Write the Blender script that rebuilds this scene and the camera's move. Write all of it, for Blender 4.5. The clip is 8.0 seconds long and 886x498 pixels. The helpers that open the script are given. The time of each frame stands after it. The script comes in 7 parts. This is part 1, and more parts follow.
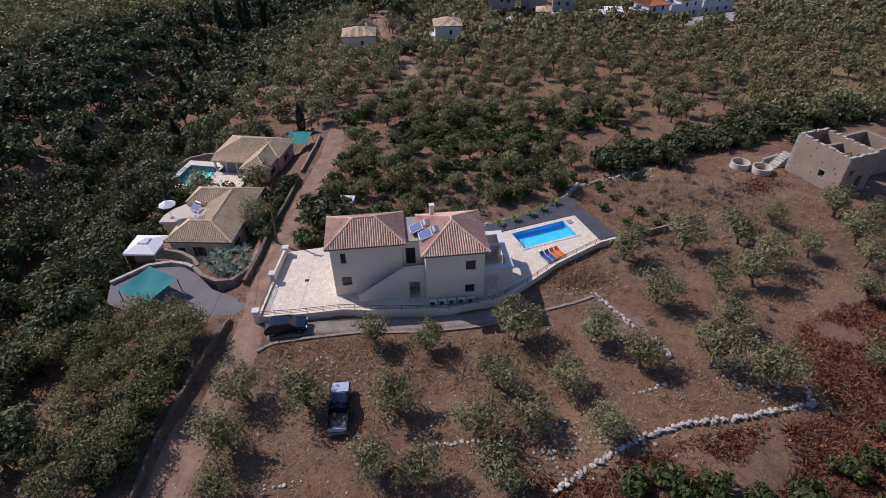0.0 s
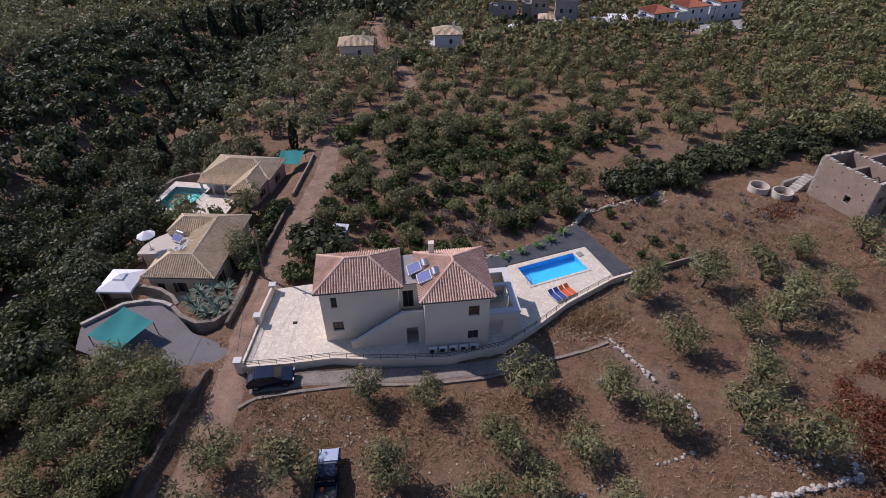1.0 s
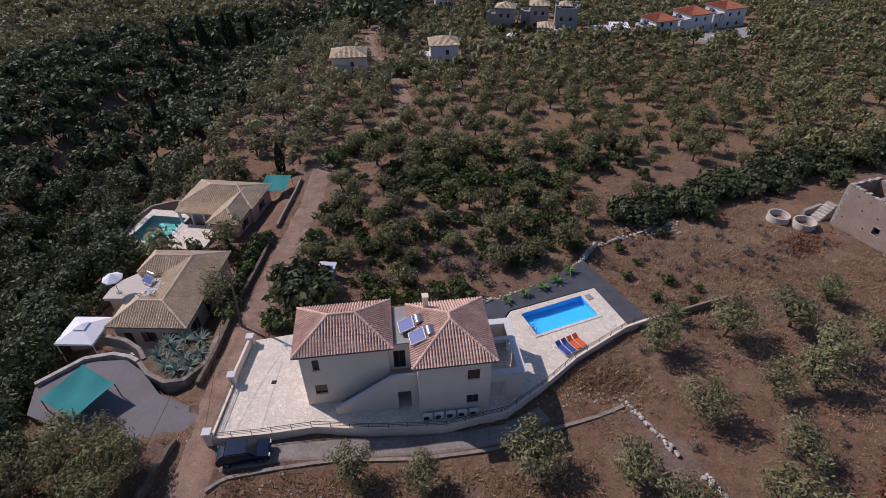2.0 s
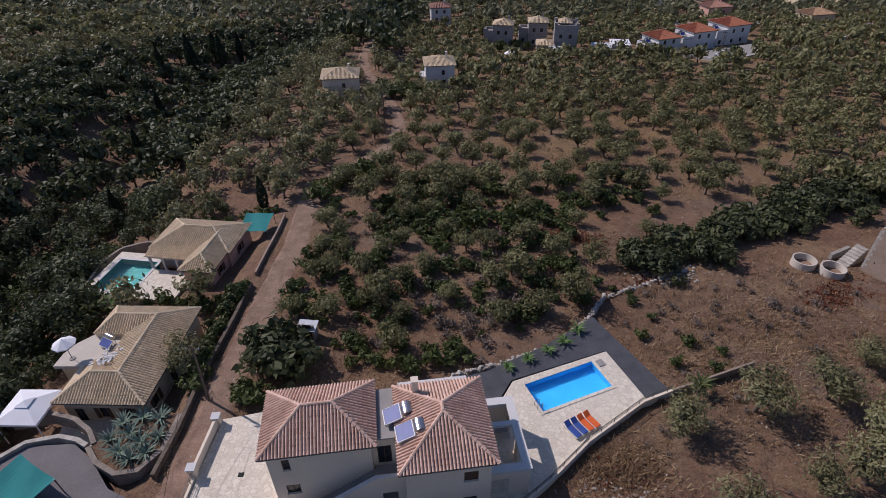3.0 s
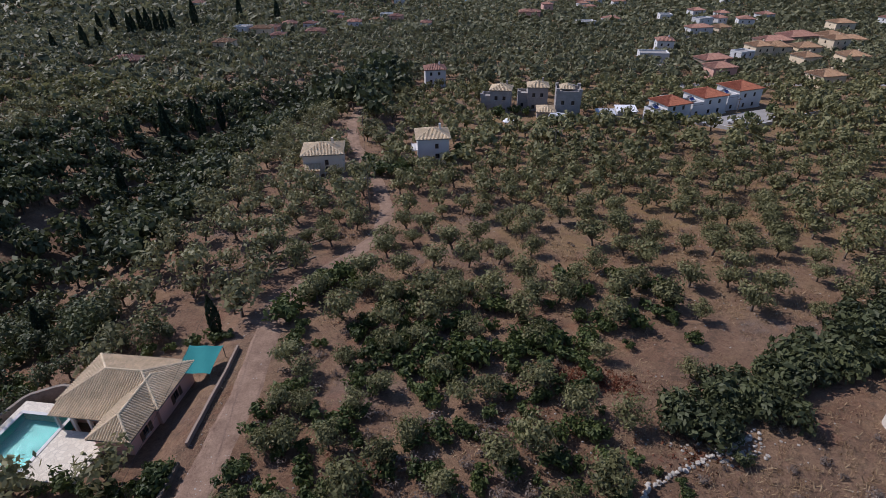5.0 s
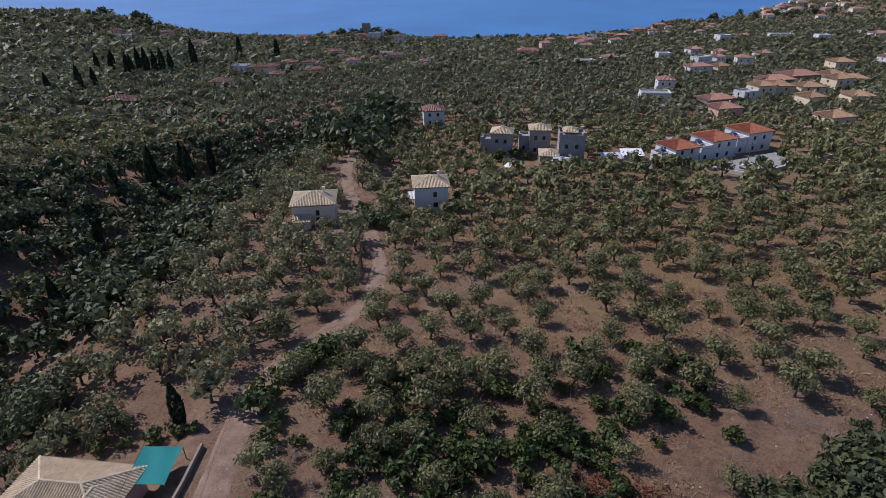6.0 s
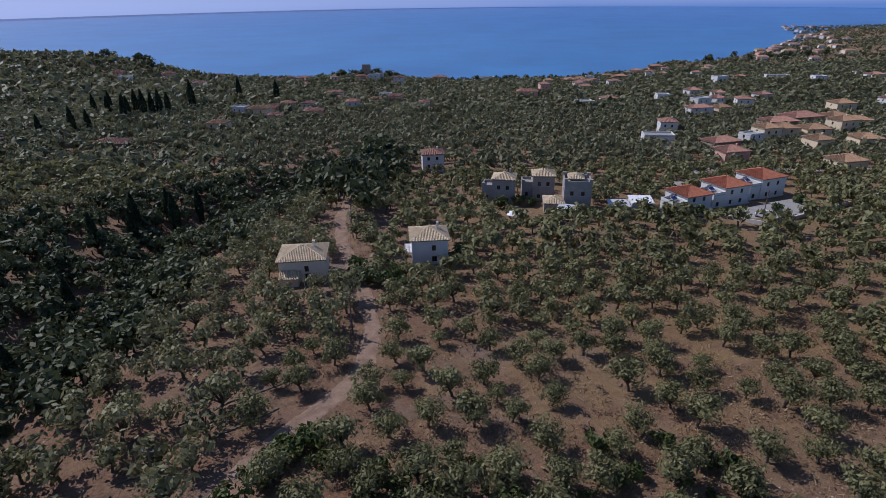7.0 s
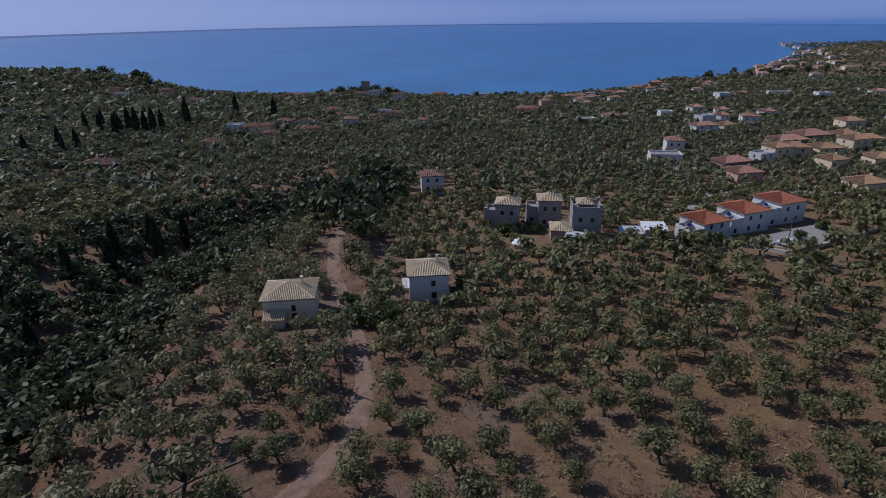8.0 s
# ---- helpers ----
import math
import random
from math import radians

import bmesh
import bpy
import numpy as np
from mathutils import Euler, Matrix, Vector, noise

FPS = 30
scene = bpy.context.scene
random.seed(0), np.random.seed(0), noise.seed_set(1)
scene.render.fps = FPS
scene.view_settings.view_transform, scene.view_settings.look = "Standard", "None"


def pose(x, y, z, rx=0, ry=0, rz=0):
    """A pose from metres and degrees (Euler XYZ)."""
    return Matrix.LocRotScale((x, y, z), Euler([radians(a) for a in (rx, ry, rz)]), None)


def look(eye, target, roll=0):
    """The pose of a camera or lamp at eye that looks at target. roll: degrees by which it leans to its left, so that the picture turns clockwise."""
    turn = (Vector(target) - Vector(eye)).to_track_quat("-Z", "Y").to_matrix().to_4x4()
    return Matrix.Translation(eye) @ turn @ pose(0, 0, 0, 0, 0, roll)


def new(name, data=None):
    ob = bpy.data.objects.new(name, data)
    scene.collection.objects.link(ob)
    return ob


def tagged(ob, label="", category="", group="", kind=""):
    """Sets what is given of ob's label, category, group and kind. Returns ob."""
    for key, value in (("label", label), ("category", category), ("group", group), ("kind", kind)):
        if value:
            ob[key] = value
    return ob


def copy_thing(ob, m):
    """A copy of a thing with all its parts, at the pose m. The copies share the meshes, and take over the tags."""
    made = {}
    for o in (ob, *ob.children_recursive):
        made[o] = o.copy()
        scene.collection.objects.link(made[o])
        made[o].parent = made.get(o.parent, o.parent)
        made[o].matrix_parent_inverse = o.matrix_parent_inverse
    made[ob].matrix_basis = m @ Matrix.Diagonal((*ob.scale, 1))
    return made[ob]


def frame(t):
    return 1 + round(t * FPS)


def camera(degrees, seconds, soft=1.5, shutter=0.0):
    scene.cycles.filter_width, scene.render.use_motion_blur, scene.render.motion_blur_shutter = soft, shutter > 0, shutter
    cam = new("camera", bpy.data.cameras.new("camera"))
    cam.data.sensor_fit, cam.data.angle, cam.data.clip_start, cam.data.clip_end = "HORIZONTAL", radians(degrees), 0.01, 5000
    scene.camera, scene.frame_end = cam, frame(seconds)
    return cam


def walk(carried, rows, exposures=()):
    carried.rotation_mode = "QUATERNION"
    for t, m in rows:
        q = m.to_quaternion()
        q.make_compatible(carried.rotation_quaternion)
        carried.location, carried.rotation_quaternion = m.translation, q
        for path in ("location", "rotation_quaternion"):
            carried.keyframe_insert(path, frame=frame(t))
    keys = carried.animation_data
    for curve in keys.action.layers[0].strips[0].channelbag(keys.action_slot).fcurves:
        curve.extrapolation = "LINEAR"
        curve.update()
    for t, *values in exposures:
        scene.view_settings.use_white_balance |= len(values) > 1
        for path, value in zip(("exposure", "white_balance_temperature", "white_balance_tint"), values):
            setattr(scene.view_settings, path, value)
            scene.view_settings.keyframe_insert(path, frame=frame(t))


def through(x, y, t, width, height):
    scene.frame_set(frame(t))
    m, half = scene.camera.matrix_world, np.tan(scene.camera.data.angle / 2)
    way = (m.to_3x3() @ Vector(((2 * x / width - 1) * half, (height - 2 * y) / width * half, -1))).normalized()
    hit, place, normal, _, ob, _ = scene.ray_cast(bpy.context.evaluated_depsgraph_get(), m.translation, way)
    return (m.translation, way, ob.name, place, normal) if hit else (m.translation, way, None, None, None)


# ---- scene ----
cam = camera(78.5, 8.0, soft=0.75)
METRES, EYE, TILT, LEAN, TURN = 67.65, 38.5, -3.55, -1.0, 0.0
ROWS = [
    (0.0, 0.0, 0.0, 0.0, -1.14, -33.59, 1.72),
    (0.5, -0.0003, 0.0437, 0.003, -1.07, -33.49, 1.68),
    (1.0, 0.0001, 0.0913, 0.0068, -1.2, -33.39, 1.66),
    (1.5, 0.0021, 0.1417, 0.0109, -1.36, -33.33, 1.69),
    (3.0, 0.0153, 0.3113, 0.0254, -1.8, -32.28, 1.73),
    (3.5, 0.0211, 0.3743, 0.031, -1.89, -31.39, 1.79),
    (4.0, 0.0264, 0.4397, 0.0369, -1.98, -30.32, 1.82),
    (4.5, 0.0319, 0.5059, 0.043, -2.07, -29.15, 1.84),
    (6.0, 0.0452, 0.7115, 0.0601, -2.2, -24.38, 1.89),
    (6.5, 0.0484, 0.7784, 0.0636, -2.24, -22.6, 1.9),
    (7.0, 0.0509, 0.851, 0.0673, -2.27, -20.61, 1.9),
    (7.5, 0.0535, 0.9232, 0.0706, -2.28, -19.1, 1.93),
    (8.0, 0.0553, 0.9952, 0.0747, -2.31, -19.1, 1.94),
]
EXPOSURES = [(0.0, 0.15, 6380, 24), (1.5, 0.06, 6370, 25), (3.5, -0.16, 6310, 21), (4.5, 0.1, 6180, 19), (6.0, 0.1, 6000, 18), (6.5, 0.04, 5920, 18), (7.5, -0.3, 5840, 17), (8.0, -0.46, 5820, 16)]
walk(cam, [(t, pose(0, 0, EYE, TILT, LEAN, TURN) @ pose(METRES * x, METRES * y, METRES * z, 90 + pitch, roll, yaw)) for t, x, y, z, yaw, pitch, roll in ROWS], exposures=EXPOSURES)

# ---- world and sun ----
SUN_AZ = radians(147.0)          # where the sun stands, from +x towards +y
SUN_EL = radians(43.0)
world = bpy.data.worlds.new("world")
scene.world = world
world.use_nodes = True
wn = world.node_tree.nodes
sky = wn.new("ShaderNodeTexSky")
sky.sky_type, sky.sun_disc = "NISHITA", False
sky.sun_elevation, sky.sun_rotation = SUN_EL, radians(90.0) - SUN_AZ
sky.dust_density, sky.air_density, sky.ozone_density = 0.4, 1.0, 5.0
wn["Background"].inputs["Strength"].default_value = 0.095
world.node_tree.links.new(sky.outputs["Color"], wn["Background"].inputs["Color"])
sun = new("sun", bpy.data.lights.new("sun", "SUN"))
sun.data.energy, sun.data.angle, sun.data.color = 3.65, radians(0.5), (1.0, 0.95, 0.88)
sun.matrix_world = look((200 * math.cos(SUN_AZ), 200 * math.sin(SUN_AZ), 190), (0, 0, 190 - 200 * math.tan(SUN_EL)))


# ---- materials ----
def ramp(nt, src, stops):
    r = nt.nodes.new("ShaderNodeValToRGB")
    els = r.color_ramp.elements
    while len(els) < len(stops):
        els.new(0.5)
    for e, (p, c) in zip(els, stops):
        e.position, e.color = p, (*c, 1)
    nt.links.new(src, r.inputs["Fac"])
    return r.outputs["Color"]


def noisy(nt, scale, detail=4.0, rough=0.6, coords="pos"):
    n = nt.nodes.new("ShaderNodeTexNoise")
    n.inputs["Scale"].default_value, n.inputs["Detail"].default_value = scale, detail
    n.inputs["Roughness"].default_value = rough
    if coords == "pos":
        nt.links.new(nt.nodes.new("ShaderNodeNewGeometry").outputs["Position"], n.inputs["Vector"])
    else:
        nt.links.new(nt.nodes.new("ShaderNodeTexCoord").outputs["Object"], n.inputs["Vector"])
    return n.outputs["Fac"]


def mixed(nt, fac, a, b, mode="MIX"):
    m = nt.nodes.new("ShaderNodeMix")
    m.data_type, m.blend_type = "RGBA", mode
    for src, idx in ((fac, 0), (a, 6), (b, 7)):
        if isinstance(src, (int, float)):
            m.inputs[idx].default_value = src
        elif isinstance(src, tuple):
            m.inputs[idx].default_value = (*src, 1)
        else:
            nt.links.new(src, m.inputs[idx])
    return m.outputs[2]


def maths(nt, op, a, b=0.0, clamp=False):
    m = nt.nodes.new("ShaderNodeMath")
    m.operation, m.use_clamp = op, clamp
    for k, v in enumerate((a, b)):
        if isinstance(v, (int, float)):
            m.inputs[k].default_value = v
        else:
            nt.links.new(v, m.inputs[k])
    return m.outputs[0]


def bumped(nt, bsdf, height, strength, dist):
    b = nt.nodes.new("ShaderNodeBump")
    b.inputs["Strength"].default_value, b.inputs["Distance"].default_value = strength, dist
    nt.links.new(height, b.inputs["Height"])
    nt.links.new(b.outputs["Normal"], bsdf.inputs["Normal"])


def blank(name, rough=0.8, metal=0.0):
    m = bpy.data.materials.new(name)
    m.use_nodes = True
    b = m.node_tree.nodes["Principled BSDF"]
    b.inputs["Roughness"].default_value, b.inputs["Metallic"].default_value = rough, metal
    b.inputs["Specular IOR Level"].default_value = 0.3
    return m, m.node_tree, b


def surface(name, lo, hi, rough=0.8, coarse=0.6, fine=9.0, bump=0.3, metal=0.0, vary=0.0, dist=0.02):
    """A surface between two colours, blotched at two scales; vary: brightness spread from piece to piece."""
    m, nt, b = blank(name, rough, metal)
    f = maths(nt, "ADD", maths(nt, "MULTIPLY", noisy(nt, coarse), 0.6), maths(nt, "MULTIPLY", noisy(nt, fine), 0.4))
    col = ramp(nt, f, [(0.32, lo), (0.68, hi)])
    if vary:
        rnd = nt.nodes.new("ShaderNodeNewGeometry").outputs["Random Per Island"]
        obj = nt.nodes.new("ShaderNodeObjectInfo").outputs["Random"]
        v = maths(nt, "ADD", 1.0 - vary, maths(nt, "MULTIPLY", maths(nt, "ADD", rnd, obj), vary))
        g = nt.nodes.new("ShaderNodeCombineColor")
        for k in range(3):
            nt.links.new(v, g.inputs[k])
        col = mixed(nt, 1.0, col, g.outputs[0], "MULTIPLY")
    nt.links.new(col, b.inputs["Base Color"])
    if bump:
        bumped(nt, b, noisy(nt, fine * 2), bump, dist)
    return m


def leafy(name, dark, mid, light, patch=0.12, through=0.25):
    """Leaves: varied from leaf to leaf and from tree to tree, with some light passing through."""
    m, nt, b = blank(name, 0.6)
    tree = nt.nodes.new("ShaderNodeTexNoise")
    tree.inputs["Scale"].default_value, tree.inputs["Detail"].default_value = patch, 2.0
    nt.links.new(nt.nodes.new("ShaderNodeNewGeometry").outputs["Position"], tree.inputs["Vector"])
    isl = nt.nodes.new("ShaderNodeNewGeometry").outputs["Random Per Island"]
    f = maths(nt, "ADD", maths(nt, "MULTIPLY", tree.outputs["Fac"], 0.75), maths(nt, "MULTIPLY", isl, 0.35))
    col = ramp(nt, f, [(0.3, dark), (0.55, mid), (0.85, light)])
    nt.links.new(col, b.inputs["Base Color"])
    tr = nt.nodes.new("ShaderNodeBsdfTranslucent")
    nt.links.new(col, tr.inputs["Color"])
    mx = nt.nodes.new("ShaderNodeMixShader")
    mx.inputs[0].default_value = through
    nt.links.new(b.outputs[0], mx.inputs[1])
    nt.links.new(tr.outputs[0], mx.inputs[2])
    nt.links.new(mx.outputs[0], nt.nodes["Material Output"].inputs["Surface"])
    return m


def soil_material():
    """Dry red-brown earth with straw, grey dust, stones and rusty bracken patches."""
    m, nt, b = blank("dry_soil", 0.95)
    big, med, fine = noisy(nt, 0.045, 3), noisy(nt, 0.28, 5), noisy(nt, 2.2, 6, 0.7)
    base = ramp(nt, med, [(0.3, (0.125, 0.06, 0.035)), (0.5, (0.19, 0.097, 0.057)), (0.68, (0.275, 0.162, 0.097))])
    dust = ramp(nt, big, [(0.42, (0.13, 0.074, 0.048)), (0.6, (0.19, 0.135, 0.098))])
    col = mixed(nt, 0.42, base, dust)
    col = mixed(nt, maths(nt, "MULTIPLY", ramp(nt, fine, [(0.35, (0, 0, 0)), (0.75, (1, 1, 1))]), 0.45), col, (0.32, 0.215, 0.13))
    col = mixed(nt, maths(nt, "MULTIPLY", ramp(nt, noisy(nt, 0.9, 6, 0.75), [(0.5, (0, 0, 0)), (0.62, (1, 1, 1))]), 0.5), col, (0.055, 0.04, 0.028))
    straw = ramp(nt, noisy(nt, 0.13, 6, 0.7), [(0.5, (0, 0, 0)), (0.66, (1, 1, 1))])
    col = mixed(nt, maths(nt, "MULTIPLY", straw, 0.55), col, (0.30, 0.20, 0.115))
    ash = ramp(nt, noisy(nt, 0.085, 5, 0.65, "obj"), [(0.56, (0, 0, 0)), (0.68, (1, 1, 1))])
    col = mixed(nt, maths(nt, "MULTIPLY", ash, 0.6), col, (0.20, 0.165, 0.15))
    rust = ramp(nt, noisy(nt, 0.17, 4, 0.6, "obj"), [(0.6, (0, 0, 0)), (0.7, (1, 1, 1))])
    col = mixed(nt, maths(nt, "MULTIPLY", rust, 0.5), col, (0.23, 0.095, 0.045))
    # bleached grass stubble thickens over the open field east of the farm track
    where = nt.nodes.new("ShaderNodeSeparateXYZ")
    nt.links.new(nt.nodes.new("ShaderNodeNewGeometry").outputs["Position"], where.inputs[0])
    field = maths(nt, "MULTIPLY", maths(nt, "DIVIDE", maths(nt, "ADD", where.outputs["X"], 5.0), 30.0, True), maths(nt, "DIVIDE", maths(nt, "SUBTRACT", where.outputs["Y"], 88.0), 30.0, True))
    stubble = ramp(nt, noisy(nt, 0.22, 6, 0.75), [(0.4, (0, 0, 0)), (0.6, (1, 1, 1))])
    col = mixed(nt, maths(nt, "MULTIPLY", maths(nt, "MULTIPLY", field, stubble), 0.7), col, (0.25, 0.165, 0.07))
    grit = ramp(nt, noisy(nt, 5.5, 9, 0.85), [(0.34, (0.42, 0.4, 0.38)), (0.52, (1, 1, 1)), (0.68, (1.5, 1.45, 1.4))])
    col = mixed(nt, 1.0, col, grit, "MULTIPLY")
    v = nt.nodes.new("ShaderNodeTexVoronoi")
    v.inputs["Scale"].default_value = 2.6
    nt.links.new(nt.nodes.new("ShaderNodeNewGeometry").outputs["Position"], v.inputs["Vector"])
    stone = ramp(nt, v.outputs["Distance"], [(0.07, (1, 1, 1)), (0.13, (0, 0, 0))])
    stone = maths(nt, "MULTIPLY", stone, ramp(nt, noisy(nt, 0.2, 3), [(0.5, (0, 0, 0)), (0.62, (1, 1, 1))]))
    col = mixed(nt, stone, col, (0.42, 0.37, 0.31))
    nt.links.new(col, b.inputs["Base Color"])
    bumped(nt, b, noisy(nt, 2.2, 9, 0.8), 1.0, 0.22)
    return m


def sea_material():
    m, nt, b = blank("sea_water", 0.28)
    n = noisy(nt, 0.006, 6, 0.7)
    nt.links.new(ramp(nt, n, [(0.38, (0.012, 0.105, 0.30)), (0.62, (0.024, 0.165, 0.41))]), b.inputs["Base Color"])
    bumped(nt, b, noisy(nt, 0.12, 4), 0.25, 0.6)
    return m


SOIL = soil_material()
SEA = sea_material()
TRACK = surface("pale_dirt_track", (0.15, 0.09, 0.062), (0.36, 0.245, 0.175), 0.95, 0.55, 5.0, 0.9, dist=0.1)
CONCRETE = surface("grey_concrete", (0.25, 0.235, 0.225), (0.36, 0.34, 0.32), 0.9, 0.5, 6.0, 0.2)
YARD = surface("grey_cement_yard", (0.125, 0.115, 0.118), (0.19, 0.176, 0.178), 0.9, 0.4, 5.0, 0.2)


def crazy_paving(name, lo, hi, joint, scale):
    """Irregular flat stones with sunk joints."""
    m, nt, b = blank(name, 0.75)
    pos = nt.nodes.new("ShaderNodeNewGeometry").outputs["Position"]
    cell, edge = nt.nodes.new("ShaderNodeTexVoronoi"), nt.nodes.new("ShaderNodeTexVoronoi")
    edge.feature = "DISTANCE_TO_EDGE"
    for v in (cell, edge):
        v.inputs["Scale"].default_value = scale
        nt.links.new(pos, v.inputs["Vector"])
    tone = maths(nt, "ADD", maths(nt, "MULTIPLY", cell.outputs["Color"], 0.55), maths(nt, "MULTIPLY", noisy(nt, 0.7, 5), 0.5))
    col = ramp(nt, tone, [(0.25, lo), (0.8, hi)])
    gap = ramp(nt, edge.outputs["Distance"], [(0.02, (1, 1, 1)), (0.06, (0, 0, 0))])
    nt.links.new(mixed(nt, gap, col, joint), b.inputs["Base Color"])
    bumped(nt, b, edge.outputs["Distance"], 0.3, 0.03)
    return m


PAVING = crazy_paving("pale_stone_paving", (0.58, 0.51, 0.41), (0.74, 0.67, 0.555), (0.52, 0.46, 0.38), 2.5)
MORTAR = surface("paving_joint", (0.48, 0.43, 0.36), (0.58, 0.52, 0.45), 0.9, 0.9, 7.0, 0.1)
SLATE = surface("dark_grey_gravel", (0.045, 0.047, 0.055), (0.095, 0.098, 0.11), 0.9, 0.7, 20.0, 0.5, dist=0.03)
CREAM = surface("cream_render", (0.69, 0.59, 0.475), (0.77, 0.67, 0.545), 0.9, 0.35, 12.0, 0.12)
OCHRE = surface("ochre_render", (0.60, 0.48, 0.33), (0.69, 0.565, 0.405), 0.9, 0.35, 12.0, 0.12)
PINK = surface("pink_render", (0.56, 0.33, 0.265), (0.66, 0.41, 0.335), 0.9, 0.35, 12.0, 0.12)
WHITE = surface("white_render", (0.54, 0.53, 0.52), (0.64, 0.63, 0.62), 0.85, 0.35, 12.0, 0.1)
STONEWORK = surface("rubble_stonework", (0.17, 0.14, 0.115), (0.34, 0.29, 0.24), 0.95, 1.2, 5.0, 0.8, dist=0.06)
ROCK = surface("pale_field_stone", (0.25, 0.225, 0.195), (0.50, 0.46, 0.405), 0.95, 1.5, 8.0, 0.6, vary=0.3)
TILE_PINK = surface("salmon_clay_tile", (0.47, 0.285, 0.21), (0.72, 0.51, 0.405), 0.85, 0.8, 9.0, 0.2, vary=0.2)
TILE_TAN = surface("tan_clay_tile", (0.50, 0.385, 0.245), (0.74, 0.59, 0.41), 0.85, 0.8, 9.0, 0.2, vary=0.2)
PALE_STONE = surface("pale_dressed_stone", (0.25, 0.225, 0.21), (0.37, 0.34, 0.325), 0.95, 0.9, 4.0, 0.5, dist=0.04)
PLASTER = surface("weathered_tan_plaster", (0.23, 0.17, 0.13), (0.33, 0.255, 0.205), 0.95, 0.5, 3.0, 0.6, dist=0.05)
BANK_STONE = surface("dark_earthy_stone", (0.075, 0.058, 0.045), (0.20, 0.16, 0.125), 0.95, 1.3, 6.0, 0.9, dist=0.08)
TILE_ROSE = surface("weathered_rose_tile", (0.30, 0.145, 0.105), (0.43, 0.245, 0.185), 0.85, 0.8, 9.0, 0.2, vary=0.2)
TILE_BROWN = surface("brown_clay_tile", (0.28, 0.16, 0.09), (0.42, 0.27, 0.165), 0.85, 0.8, 9.0, 0.2, vary=0.2)
TILE_RED = surface("red_clay_tile", (0.29, 0.095, 0.055), (0.43, 0.165, 0.095), 0.85, 0.8, 9.0, 0.2, vary=0.2)
POOLBLUE = surface("blue_pool_lining", (0.025, 0.40, 0.76), (0.04, 0.47, 0.84), 0.4, 0.6, 8.0, 0.0)
POOLGREEN = surface("green_pool_lining", (0.03, 0.28, 0.26), (0.05, 0.36, 0.33), 0.4, 0.6, 8.0, 0.0)
BARK = surface("olive_bark", (0.075, 0.06, 0.048), (0.16, 0.13, 0.105), 0.95, 2.0, 14.0, 0.6)
TIMBER = surface("weathered_timber", (0.10, 0.075, 0.055), (0.19, 0.15, 0.115), 0.9, 1.5, 14.0, 0.4)
FRAME = surface("brown_window_frame", (0.085, 0.05, 0.032), (0.12, 0.07, 0.045), 0.5, 3.0, 20.0, 0.1)
RAIL = surface("grey_metal_rail", (0.11, 0.10, 0.09), (0.17, 0.155, 0.14), 0.5, 3.0, 20.0, 0.0, metal=0.4)
CANVAS_TEAL = surface("teal_shade_cloth", (0.012, 0.17, 0.17), (0.02, 0.225, 0.22), 0.85, 0.5, 12.0, 0.2)
CANVAS_WHITE = surface("white_canvas", (0.72, 0.72, 0.74), (0.82, 0.82, 0.83), 0.85, 0.6, 12.0, 0.2)
OLIVE = leafy("olive_leaf", (0.102, 0.099, 0.041), (0.181, 0.173, 0.073), (0.285, 0.268, 0.126), 0.12, 0.3)
SILVER = leafy("silvery_olive_leaf", (0.114, 0.110, 0.050), (0.198, 0.188, 0.088), (0.32, 0.30, 0.155), 0.12, 0.3)
WOOD_LEAF = leafy("dark_woodland_leaf", (0.036, 0.044, 0.019), (0.075, 0.086, 0.036), (0.145, 0.155, 0.066))
FAR_LEAF = leafy("distant_olive_leaf", (0.098, 0.099, 0.050), (0.165, 0.164, 0.086), (0.25, 0.243, 0.132), 0.05, 0.3)
SHRUB_LEAF = leafy("green_shrub_leaf", (0.035, 0.05, 0.014), (0.07, 0.092, 0.026), (0.13, 0.155, 0.045))
CYPRESS_LEAF = leafy("cypress_leaf", (0.014, 0.024, 0.013), (0.028, 0.044, 0.022), (0.05, 0.07, 0.034))
STRAW = leafy("dry_straw", (0.21, 0.13, 0.075), (0.38, 0.26, 0.15), (0.55, 0.42, 0.26), 0.3, 0.4)
BRACKEN = leafy("rusty_bracken", (0.085, 0.026, 0.015), (0.16, 0.05, 0.025), (0.25, 0.095, 0.045), 0.3)
DEAD_TWIG = leafy("dead_grey_twigs", (0.10, 0.075, 0.06), (0.18, 0.14, 0.115), (0.27, 0.22, 0.185), 0.3, 0.2)
BLACK = surface("black_rubber", (0.012, 0.012, 0.013), (0.025, 0.025, 0.026), 0.8, 3.0, 20.0, 0.1)
WHITE_METAL = surface("white_metal", (0.62, 0.62, 0.60), (0.72, 0.72, 0.70), 0.45, 2.0, 20.0, 0.0)


def glassy(name, tint, rough=0.05, metal=0.0):
    m, nt, b = blank(name, rough, metal)
    nt.links.new(ramp(nt, noisy(nt, 1.2, 2), [(0.3, tuple(c * 0.8 for c in tint)), (0.7, tint)]), b.inputs["Base Color"])
    b.inputs["Specular IOR Level"].default_value = 0.5
    return m


